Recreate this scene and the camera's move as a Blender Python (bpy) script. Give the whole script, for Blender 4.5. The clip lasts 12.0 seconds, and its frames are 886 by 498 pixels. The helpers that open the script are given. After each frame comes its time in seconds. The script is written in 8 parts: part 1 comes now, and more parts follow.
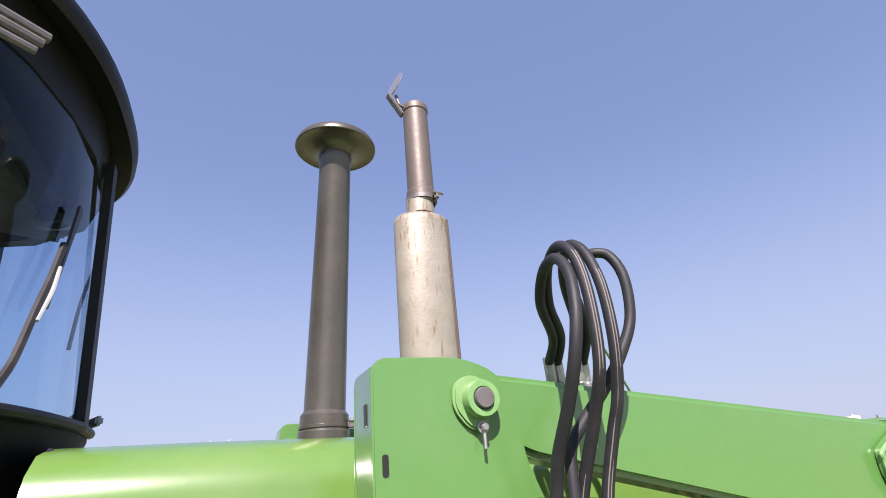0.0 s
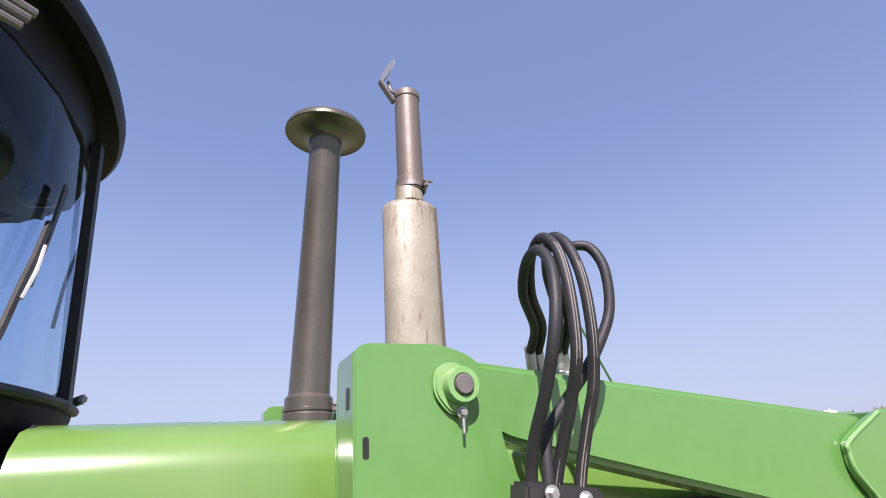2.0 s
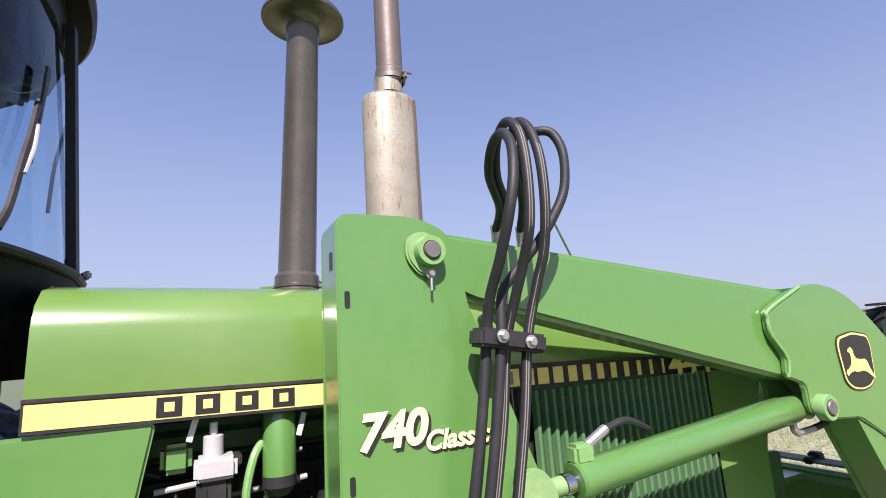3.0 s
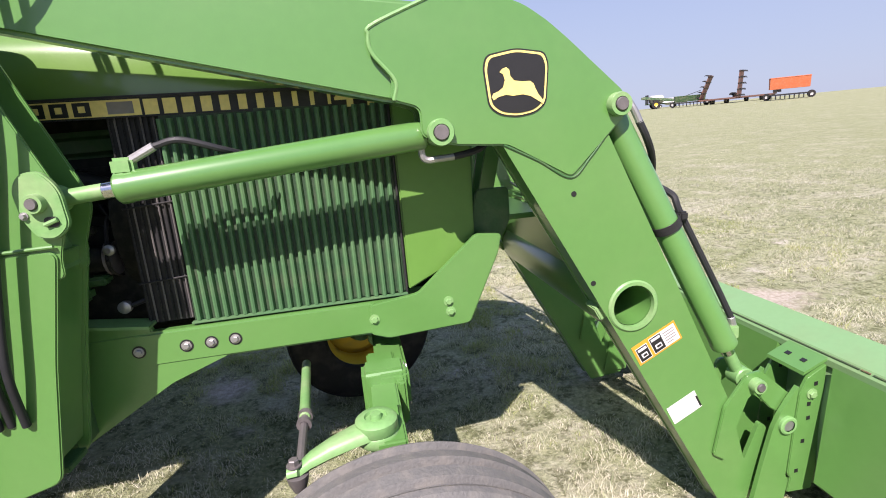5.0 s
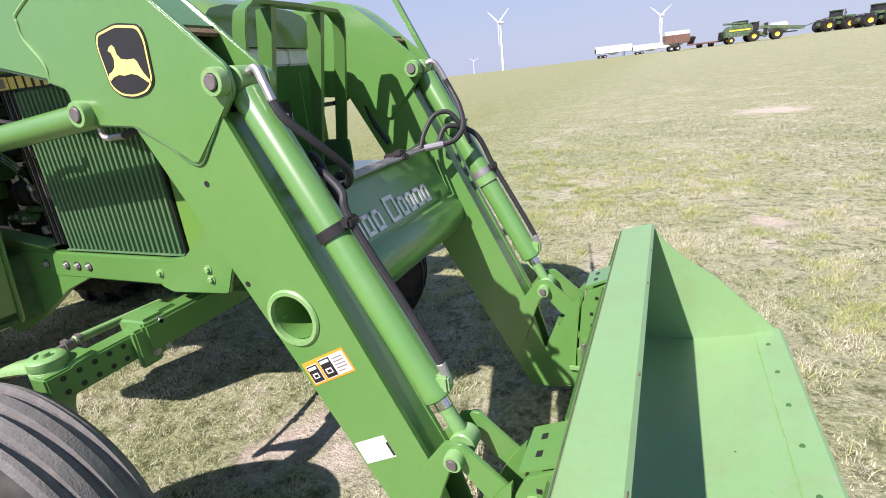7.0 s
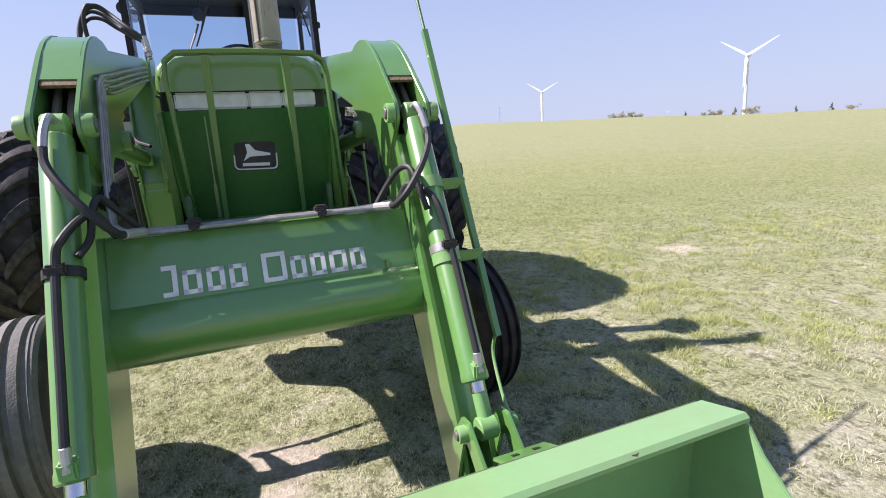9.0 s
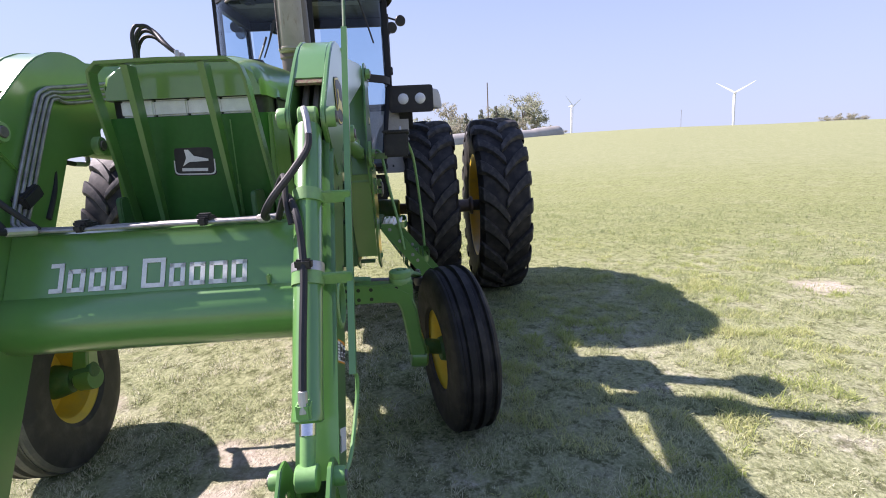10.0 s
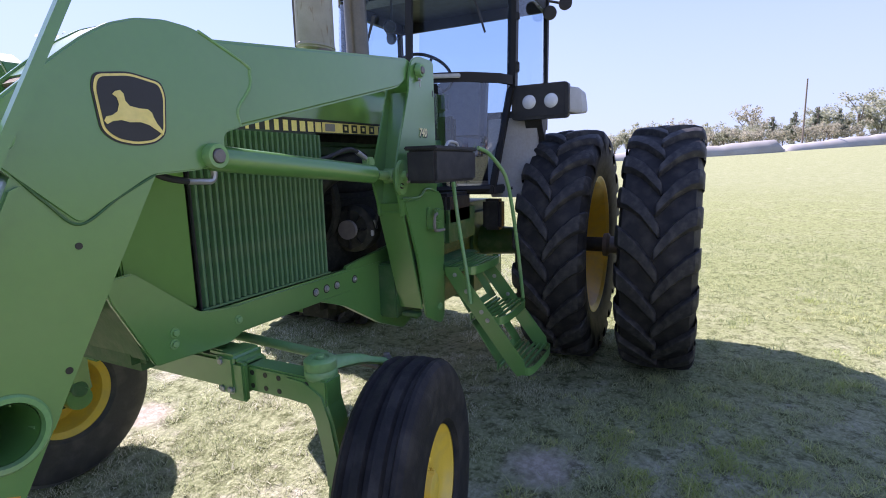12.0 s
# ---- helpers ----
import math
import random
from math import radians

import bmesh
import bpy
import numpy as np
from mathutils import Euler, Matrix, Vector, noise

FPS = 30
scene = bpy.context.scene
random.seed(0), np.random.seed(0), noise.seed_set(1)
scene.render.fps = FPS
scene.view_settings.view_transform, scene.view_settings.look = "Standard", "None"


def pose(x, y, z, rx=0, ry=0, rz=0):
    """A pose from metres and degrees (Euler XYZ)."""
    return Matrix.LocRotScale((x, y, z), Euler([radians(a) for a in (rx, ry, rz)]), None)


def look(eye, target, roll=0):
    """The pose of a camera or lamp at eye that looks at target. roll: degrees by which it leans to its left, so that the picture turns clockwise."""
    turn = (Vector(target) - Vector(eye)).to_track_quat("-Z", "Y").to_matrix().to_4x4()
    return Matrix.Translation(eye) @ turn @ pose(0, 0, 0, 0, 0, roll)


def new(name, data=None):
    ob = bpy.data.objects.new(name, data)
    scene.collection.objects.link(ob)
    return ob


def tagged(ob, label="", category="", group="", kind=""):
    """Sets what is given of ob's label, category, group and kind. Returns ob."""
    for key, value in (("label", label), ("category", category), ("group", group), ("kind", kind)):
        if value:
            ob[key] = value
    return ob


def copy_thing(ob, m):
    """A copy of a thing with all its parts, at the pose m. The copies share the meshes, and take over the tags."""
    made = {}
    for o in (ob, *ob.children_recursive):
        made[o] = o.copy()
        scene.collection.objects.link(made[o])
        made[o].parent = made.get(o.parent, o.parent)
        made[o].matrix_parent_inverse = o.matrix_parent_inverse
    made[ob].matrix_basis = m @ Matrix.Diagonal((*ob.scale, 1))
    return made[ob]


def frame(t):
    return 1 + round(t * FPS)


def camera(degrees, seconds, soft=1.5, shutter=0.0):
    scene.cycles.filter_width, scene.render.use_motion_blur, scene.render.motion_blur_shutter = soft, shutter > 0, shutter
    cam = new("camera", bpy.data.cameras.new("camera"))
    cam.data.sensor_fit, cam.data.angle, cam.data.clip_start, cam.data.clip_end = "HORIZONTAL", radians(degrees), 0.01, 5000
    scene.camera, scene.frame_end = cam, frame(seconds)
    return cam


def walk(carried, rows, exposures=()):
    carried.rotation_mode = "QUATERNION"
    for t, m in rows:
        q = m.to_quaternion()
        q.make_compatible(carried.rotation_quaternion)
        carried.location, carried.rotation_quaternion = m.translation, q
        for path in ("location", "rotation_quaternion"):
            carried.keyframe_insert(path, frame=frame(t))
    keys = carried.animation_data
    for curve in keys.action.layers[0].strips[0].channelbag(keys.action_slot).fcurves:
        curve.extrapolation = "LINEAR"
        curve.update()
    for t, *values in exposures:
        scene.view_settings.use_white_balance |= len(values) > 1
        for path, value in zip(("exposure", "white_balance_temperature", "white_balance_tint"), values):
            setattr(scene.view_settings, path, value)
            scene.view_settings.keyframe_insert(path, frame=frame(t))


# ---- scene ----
cam = camera(82.7, 12.0, 1.0)
PATH = [
    (0, (1.26, -1.402, 1.838), (1.995, 0.282, 2.628), -5.2),
    (0.5, (1.265, -1.389, 1.834), (2.003, 0.285, 2.644), -5.0),
    (1, (1.267, -1.396, 1.832), (2.005, 0.273, 2.65), -4.5),
    (1.5, (1.261, -1.407, 1.834), (2.01, 0.265, 2.636), -4.2),
    (2, (1.264, -1.418, 1.834), (2.038, 0.27, 2.576), -4.1),
    (2.5, (1.249, -1.437, 1.824), (2.066, 0.288, 2.423), -4.1),
    (3, (1.25, -1.507, 1.75), (2.098, 0.264, 2.128), -3.9),
    (3.5, (1.44, -1.763, 1.634), (2.256, 0.059, 1.76), -3.6),
    (5.5, (3.053, -1.986, 1.507), (3.127, -0.075, 0.921), -5.7),
    (6, (3.518, -1.925, 1.503), (3.338, -0.05, 0.83), -6.4),
    (6.5, (3.983, -1.852, 1.502), (3.505, -0.036, 0.814), -6.9),
    (7, (4.35, -1.55, 1.496), (3.55, 0.167, 0.854), -6.5),
    (7.5, (4.749, -1.268, 1.474), (3.609, 0.276, 0.913), -5.7),
    (9.5, (5.147, 0.401, 1.437), (3.231, 0.803, 1.026), -3.1),
    (10, (5.11, 0.859, 1.414), (3.15, 0.965, 1.031), -2.9),
    (10.5, (4.89, 1.24, 1.407), (2.93, 1.062, 1.052), -2.8),
    (11, (4.594, 1.51, 1.458), (2.669, 1.071, 1.139), -2.5),
    (11.5, (4.3, 1.771, 1.475), (2.442, 1.095, 1.169), -2.0),
    (12, (3.893, 1.874, 1.458), (2.131, 0.982, 1.138), -1.4),
]
walk(cam, [(t, look(eye, goal, roll)) for t, eye, goal, roll in PATH], [(0.0, 0.98, 6400, 29), (2.8, 0.94, 6350, 30), (3.5, 0.82, 6350, 30), (5.5, 0.94, 6400, 29), (7.5, 0.94, 6350, 29), (9.5, 1.16, 6350, 30), (12.0, 1.45, 5950, 36)])

# ---- light ----
SUN_TO = Vector((-0.333, -0.871, 1.0)).normalized()
world = bpy.data.worlds.new("sky")
scene.world = world
world.use_nodes = True
wn = world.node_tree.nodes
sky = wn.new("ShaderNodeTexSky")
sky.sky_type = "NISHITA"
sky.sun_disc = False
sky.sun_elevation = math.asin(SUN_TO.z)
sky.sun_rotation = math.atan2(SUN_TO.x, SUN_TO.y)
sky.air_density, sky.dust_density, sky.ozone_density = 1.0, 0.3, 1.6
sky.altitude = 0
# thin even haze over the clear sky
haze = wn.new("ShaderNodeMix")
haze.data_type = "RGBA"
haze.inputs["Factor"].default_value = 0.5
haze.inputs[7].default_value = (1.70, 2.50, 4.10, 1)
wn["Background"].inputs["Strength"].default_value = 0.086
world.node_tree.links.new(sky.outputs["Color"], haze.inputs[6])
# paler air towards the horizon
way = wn.new("ShaderNodeTexCoord")
height = wn.new("ShaderNodeSeparateXYZ")
pale = wn.new("ShaderNodeMapRange")
pale.interpolation_type = "SMOOTHSTEP"
pale.inputs["From Min"].default_value, pale.inputs["From Max"].default_value = 0.56, -0.02
pale.inputs["To Max"].default_value = 0.85
low = wn.new("ShaderNodeMix")
low.data_type = "RGBA"
low.inputs[7].default_value = (2.95, 3.66, 4.45, 1)
world.node_tree.links.new(way.outputs["Generated"], height.inputs[0])
world.node_tree.links.new(height.outputs["Z"], pale.inputs["Value"])
world.node_tree.links.new(pale.outputs["Result"], low.inputs["Factor"])
world.node_tree.links.new(haze.outputs[2], low.inputs[6])
world.node_tree.links.new(low.outputs[2], wn["Background"].inputs["Color"])
sun = new("sun", bpy.data.lights.new("sun", "SUN"))
sun.data.energy, sun.data.angle, sun.data.color = 5.0, radians(0.55), (1.0, 0.95, 0.86)
sun.matrix_world = look(SUN_TO * 60, (0, 0, 0))

# ---- materials ----
def material(name, colour, rough=0.5, metal=0.0, second=None, scale=6.0, amount=0.5, bump=0.0, bump_scale=60.0, coat=0.0, dirt=None, dirt_amount=0.0, spread=0.0, chips=None, coat_rough=0.28, spec=0.5):
    """Paint, rubber, metal or soil: a colour, a second one in soft blotches, fine grain, dust in patches, fine relief."""
    m = bpy.data.materials.new(name)
    m.use_nodes = True
    n, l = m.node_tree.nodes, m.node_tree.links
    b = n["Principled BSDF"]
    b.inputs["Metallic"].default_value = metal
    b.inputs["Coat Weight"].default_value = coat
    b.inputs["Coat Roughness"].default_value = coat_rough
    b.inputs["Coat IOR"].default_value = 1.7
    b.inputs["Specular IOR Level"].default_value = 0.2 if coat > 0.5 else spec
    tc = n.new("ShaderNodeTexCoord")

    def noise_at(s, detail=4.0):
        t = n.new("ShaderNodeTexNoise")
        t.inputs["Scale"].default_value, t.inputs["Detail"].default_value = s, detail
        l.new(tc.outputs["Object"], t.inputs["Vector"])
        return t.outputs["Fac"]

    def ramp(f, lo, hi):
        r = n.new("ShaderNodeMapRange")
        r.inputs["From Min"].default_value, r.inputs["From Max"].default_value = lo, hi
        l.new(f, r.inputs["Value"])
        return r.outputs["Result"]

    def mixed(f, a, c, mode="MIX"):
        x = n.new("ShaderNodeMix")
        x.data_type, x.blend_type = "RGBA", mode
        l.new(f, x.inputs["Factor"]) if not isinstance(f, float) else setattr(x.inputs["Factor"], "default_value", f)
        for i, v in ((6, a), (7, c)):
            l.new(v, x.inputs[i]) if not isinstance(v, tuple) else setattr(x.inputs[i], "default_value", (*v, 1))
        return x.outputs[2]

    second = second or tuple(c * 0.82 for c in colour)
    big = ramp(noise_at(scale), 0.5 - amount / 2, 0.5 + amount / 2)
    col = mixed(big, tuple(colour), tuple(second))
    grain = ramp(noise_at(scale * 23, 6.0), 0.3, 0.7)
    col = mixed(grain, col, mixed(1.0, col, (0.95, 0.95, 0.95) if coat else (0.86, 0.86, 0.86), "MULTIPLY"))
    if spread:
        oi = n.new("ShaderNodeObjectInfo")
        hv = n.new("ShaderNodeHueSaturation")
        r = n.new("ShaderNodeMapRange")
        r.inputs["To Min"].default_value, r.inputs["To Max"].default_value = 1 - spread, 1 + spread
        l.new(oi.outputs["Random"], r.inputs["Value"])
        l.new(r.outputs["Result"], hv.inputs["Value"])
        l.new(col, hv.inputs["Color"])
        col = hv.outputs["Color"]
    if dirt:
        d = n.new("ShaderNodeMath")
        d.operation = "MULTIPLY"
        l.new(ramp(noise_at(scale * 3.1, 8.0), 0.46, 0.72), d.inputs[0])
        d.inputs[1].default_value = dirt_amount
        col = mixed(d.outputs[0], col, tuple(dirt))
    if chips:
        col = mixed(ramp(noise_at(9.0, 9.0), 0.685, 0.70), col, tuple(chips))
    l.new(col, b.inputs["Base Color"])
    rr = n.new("ShaderNodeMapRange")
    rr.inputs["To Min"].default_value, rr.inputs["To Max"].default_value = rough * 0.8, min(1.0, rough * 1.25)
    l.new(noise_at(scale * 5, 5.0), rr.inputs["Value"])
    l.new(rr.outputs["Result"], b.inputs["Roughness"])
    if bump:
        bp = n.new("ShaderNodeBump")
        bp.inputs["Strength"].default_value, bp.inputs["Distance"].default_value = bump, 0.004
        l.new(noise_at(bump_scale, 6.0), bp.inputs["Height"])
        l.new(bp.outputs["Normal"], b.inputs["Normal"])
    return m


def muffler_material():
    """Bare aluminised steel: upright streaks, brown scale in small flakes, darker burnt ends."""
    m = material("weathered_muffler", (0.37, 0.345, 0.275), 0.5, metal=0.25, second=(0.29, 0.265, 0.205), scale=14, bump=0.2, bump_scale=90)
    n, l = m.node_tree.nodes, m.node_tree.links
    b = n["Principled BSDF"]
    base = b.inputs["Base Color"].links[0].from_socket
    tc = n.new("ShaderNodeTexCoord")
    mp = n.new("ShaderNodeMapping")
    mp.inputs["Scale"].default_value = (46, 46, 9)
    l.new(tc.outputs["Object"], mp.inputs["Vector"])
    t = n.new("ShaderNodeTexNoise")
    t.inputs["Scale"].default_value, t.inputs["Detail"].default_value = 1.6, 7.0
    l.new(mp.outputs["Vector"], t.inputs["Vector"])
    flake = n.new("ShaderNodeMapRange")
    flake.inputs["From Min"].default_value, flake.inputs["From Max"].default_value = 0.62, 0.72
    l.new(t.outputs["Fac"], flake.inputs["Value"])
    sx = n.new("ShaderNodeSeparateXYZ")
    l.new(tc.outputs["Object"], sx.inputs[0])
    top = n.new("ShaderNodeMapRange")
    top.inputs["From Min"].default_value, top.inputs["From Max"].default_value = 2.52, 2.72
    top.inputs["To Max"].default_value = 0.11
    l.new(sx.outputs["Z"], top.inputs["Value"])
    burnt = n.new("ShaderNodeMath")
    burnt.operation = "ADD"
    l.new(t.outputs["Fac"], burnt.inputs[0])
    l.new(top.outputs["Result"], burnt.inputs[1])
    l.new(burnt.outputs[0], flake.inputs["Value"])
    x = n.new("ShaderNodeMix")
    x.data_type = "RGBA"
    l.new(flake.outputs["Result"], x.inputs["Factor"])
    l.new(base, x.inputs[6])
    x.inputs[7].default_value = (0.21, 0.155, 0.095, 1)
    l.new(x.outputs[2], b.inputs["Base Color"])
    return m


# dust tone; on the far machines it also stands in for haze
DUSTHAZE = (0.32, 0.27, 0.19)
GREEN = material("green_paint", (0.086, 0.228, 0.050), 0.22, second=(0.092, 0.238, 0.056), scale=1.6, bump=0.05, bump_scale=180, coat=1.0, dirt=(0.2, 0.3, 0.12), dirt_amount=0.10)
HOODGREEN = material("hood_paint", (0.120, 0.230, 0.046), 0.3, second=(0.108, 0.226, 0.046), scale=1.3, bump=0.03, bump_scale=120, coat=0.8, coat_rough=0.14, dirt=(0.25, 0.33, 0.15), dirt_amount=0.15)
# the front face stands in shade, so its green is mixed darker
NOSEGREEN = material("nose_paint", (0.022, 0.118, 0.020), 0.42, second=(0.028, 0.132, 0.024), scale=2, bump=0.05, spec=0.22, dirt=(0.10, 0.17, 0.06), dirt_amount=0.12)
SKIRTGREEN = material("skirt_paint", (0.098, 0.232, 0.040), 0.4, second=(0.106, 0.240, 0.044), scale=1.3, bump=0.04, coat=0.15, spec=0.22, dirt=(0.18, 0.26, 0.09), dirt_amount=0.12)
DARKGREEN = material("cast_green_paint", (0.045, 0.14, 0.04), 0.5, scale=5, bump=0.25, bump_scale=90, dirt=DUSTHAZE, dirt_amount=0.15)
RIBGREEN = material("screen_paint", (0.080, 0.195, 0.080), 0.5, scale=4, bump=0.1, dirt=(0.2, 0.26, 0.13), dirt_amount=0.3)
# screen backing coloured dark to give the shade between the ribs
SCREENBACK = material("dark_screen_paint", (0.018, 0.055, 0.020), 0.6, scale=5, bump=0.2, dirt=DUSTHAZE, dirt_amount=0.1)
PALEGREEN = material("worn_green_paint", (0.16, 0.34, 0.11), 0.42, second=(0.17, 0.36, 0.12), scale=3, bump=0.1, bump_scale=120, dirt=(0.34, 0.38, 0.22), dirt_amount=0.4)
BUCKETGREEN = material("bucket_paint", (0.165, 0.32, 0.130), 0.40, second=(0.180, 0.335, 0.145), scale=2.2, bump=0.06, bump_scale=80, coat=0.15, dirt=(0.2, 0.16, 0.08), dirt_amount=0.16, chips=(0.20, 0.30, 0.17))
YELLOW = material("yellow_paint", (0.85, 0.60, 0.045), 0.4, second=(0.78, 0.53, 0.05), scale=4, bump=0.06, coat=0.2, dirt=DUSTHAZE, dirt_amount=0.25)
DECALYELLOW = material("yellow_decal", (0.88, 0.72, 0.20), 0.35, second=(0.82, 0.66, 0.20), scale=3, dirt=(0.6, 0.5, 0.3), dirt_amount=0.15)
CREAM = material("cream_decal", (0.92, 0.84, 0.45), 0.35, scale=5)
WHITE = material("white_decal", (0.80, 0.80, 0.78), 0.4, scale=6, dirt=(0.5, 0.48, 0.42), dirt_amount=0.15)
ORANGE = material("orange_decal", (0.85, 0.36, 0.03), 0.4, scale=6)
BLACKDECAL = material("black_decal", (0.018, 0.018, 0.018), 0.4, scale=8)
BLACK = material("black_paint", (0.02, 0.02, 0.021), 0.45, second=(0.03, 0.03, 0.03), scale=6, bump=0.1, dirt=(0.12, 0.11, 0.09), dirt_amount=0.2, spec=0.3)
PLASTIC = material("dark_plastic", (0.022, 0.022, 0.024), 0.5, second=(0.03, 0.03, 0.032), scale=5, bump=0.15, bump_scale=300, dirt=(0.13, 0.12, 0.1), dirt_amount=0.15, spec=0.3)
CABGREY = material("cab_brown_grey", (0.013, 0.0125, 0.012), 0.5, second=(0.018, 0.017, 0.016), scale=3, bump=0.1, bump_scale=200, spec=0.25)
FENDERGREY = material("pale_fender_paint", (0.42, 0.41, 0.39), 0.6, second=(0.36, 0.35, 0.32), scale=3, bump=0.1, dirt=DUSTHAZE, dirt_amount=0.3)
GREYPANEL = material("grey_panel", (0.20, 0.19, 0.18), 0.6, second=(0.24, 0.22, 0.20), scale=3, bump=0.1, dirt=DUSTHAZE, dirt_amount=0.3)
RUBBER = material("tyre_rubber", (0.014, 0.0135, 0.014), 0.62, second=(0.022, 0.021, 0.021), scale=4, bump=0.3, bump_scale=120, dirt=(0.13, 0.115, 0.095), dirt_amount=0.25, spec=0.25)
LUGRUBBER = material("scuffed_lug_rubber", (0.020, 0.0195, 0.020), 0.58, second=(0.036, 0.035, 0.034), scale=7, bump=0.35, bump_scale=110, dirt=(0.15, 0.135, 0.115), dirt_amount=0.35, spec=0.28)
# dusty rubbers, toned paler for the sunlit right front tyre
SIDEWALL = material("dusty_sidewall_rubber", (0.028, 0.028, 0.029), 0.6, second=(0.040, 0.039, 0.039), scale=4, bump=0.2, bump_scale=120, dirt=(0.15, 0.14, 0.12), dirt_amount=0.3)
WORNLITRUBBER = material("worn_dusty_rubber", (0.112, 0.113, 0.105), 0.72, second=(0.145, 0.146, 0.134), scale=9, bump=0.6, bump_scale=140, dirt=(0.24, 0.22, 0.18), dirt_amount=0.35)
HOSE = material("hose_rubber", (0.020, 0.022, 0.023), 0.55, second=(0.024, 0.0245, 0.027), scale=9, bump=0.1, bump_scale=300, dirt=(0.06, 0.058, 0.055), dirt_amount=0.15, spec=0.35)
STEEL = material("zinc_plated_steel", (0.50, 0.50, 0.49), 0.45, metal=0.8, second=(0.42, 0.41, 0.4), scale=30, bump=0.1)
LINESTEEL = material("dull_hard_line_steel", (0.45, 0.45, 0.44), 0.5, metal=0.7, second=(0.22, 0.21, 0.2), scale=20, bump=0.1)
CHROME = material("chrome_rod", (0.75, 0.75, 0.76), 0.12, metal=1.0, scale=8)
PINSTEEL = material("dark_pin_steel", (0.16, 0.15, 0.145), 0.5, metal=0.5, second=(0.22, 0.2, 0.19), scale=40, bump=0.2)
STACK = material("brown_stack_paint", (0.125, 0.115, 0.095), 0.30, metal=0.6, second=(0.15, 0.138, 0.112), scale=5, bump=0.06, bump_scale=150, dirt=(0.22, 0.18, 0.13), dirt_amount=0.25)
MUFFLER = muffler_material()
EXHAUST = material("exhaust_pipe_brown", (0.15, 0.13, 0.11), 0.5, metal=0.3, second=(0.15, 0.12, 0.1), scale=8, bump=0.15)
GUARDGREEN = material("guard_paint", (0.06, 0.165, 0.036), 0.32, second=(0.066, 0.18, 0.04), scale=2, bump=0.05, coat=0.4, dirt=(0.15, 0.2, 0.08), dirt_amount=0.15)
LENS = material("headlamp_lens", (0.80, 0.82, 0.83), 0.18, second=(0.6, 0.62, 0.64), scale=25, bump=0.3, bump_scale=220)
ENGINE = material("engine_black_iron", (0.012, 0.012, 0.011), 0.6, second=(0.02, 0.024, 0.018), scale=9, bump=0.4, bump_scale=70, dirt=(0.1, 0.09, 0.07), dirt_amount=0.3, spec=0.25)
LIGHTGREY = material("pale_grey_casting", (0.50, 0.50, 0.49), 0.5, scale=12, bump=0.2)
# cloth lifted and blued in colour for sky light through the glass
SEAT = material("seat_cloth", (0.15, 0.165, 0.20), 0.9, scale=20, bump=0.3)
BARK = material("bark", (0.16, 0.13, 0.10), 0.9, second=(0.24, 0.20, 0.16), scale=6, bump=0.5, bump_scale=30)
# far machine paints, greyed in colour to stand in for distance haze
RED = material("red_implement_paint", (0.17, 0.075, 0.055), 0.6, second=(0.13, 0.07, 0.055), scale=1.5, dirt=DUSTHAZE, dirt_amount=0.3)
ORANGEPAINT = material("orange_implement_paint", (0.62, 0.16, 0.06), 0.55, scale=1.5, dirt=DUSTHAZE, dirt_amount=0.25)
FARGREEN = material("far_green_paint", (0.05, 0.12, 0.05), 0.5, scale=1.0, dirt=DUSTHAZE, dirt_amount=0.5)
RUST = material("flaking_rust", (0.16, 0.085, 0.045), 0.85, second=(0.10, 0.06, 0.04), scale=30, bump=0.5, bump_scale=90, dirt=(0.14, 0.27, 0.10), dirt_amount=0.6)
SEAM = material("dark_seam", (0.045, 0.075, 0.035), 0.8, second=(0.09, 0.14, 0.06), scale=20, bump=0.3)
WHITEPAINT = material("white_enamel", (0.80, 0.80, 0.79), 0.4, second=(0.72, 0.72, 0.70), scale=0.5, dirt=(0.5, 0.47, 0.4), dirt_amount=0.15)
TURBINE = material("turbine_white", (0.82, 0.83, 0.84), 0.45, second=(0.78, 0.79, 0.80), scale=0.05)
BAGGREY = material("silage_bag_film", (0.43, 0.425, 0.40), 0.6, second=(0.30, 0.29, 0.26), scale=0.35, bump=0.6, bump_scale=3, dirt=(0.34, 0.31, 0.25), dirt_amount=0.45)


def glass_material(name, tint, gloss):
    m = bpy.data.materials.new(name)
    m.use_nodes = True
    n, l = m.node_tree.nodes, m.node_tree.links
    n.remove(n["Principled BSDF"])
    tr, gl, mx, lw = n.new("ShaderNodeBsdfTransparent"), n.new("ShaderNodeBsdfGlossy"), n.new("ShaderNodeMixShader"), n.new("ShaderNodeLayerWeight")
    pw, fr = n.new("ShaderNodeMath"), n.new("ShaderNodeMath")
    pw.operation, fr.operation = "POWER", "MULTIPLY_ADD"
    pw.inputs[1].default_value, fr.inputs[1].default_value, fr.inputs[2].default_value = 5.0, 0.9, gloss
    l.new(lw.outputs["Facing"], pw.inputs[0])
    l.new(pw.outputs[0], fr.inputs[0])
    tr.inputs["Color"].default_value = (*tint, 1)
    gl.inputs["Roughness"].default_value = 0.02
    gl.inputs["Color"].default_value = (1, 1, 1, 1)
    l.new(fr.outputs[0], mx.inputs[0])
    l.new(tr.outputs[0], mx.inputs[1])
    l.new(gl.outputs[0], mx.inputs[2])
    l.new(mx.outputs[0], n["Material Output"].inputs["Surface"])
    return m


# lower door pane: bluer tint, extra gloss for a stronger sky reflection
DOORGLASS = glass_material("dusty_door_glass", (0.60, 0.72, 0.86), 0.10)
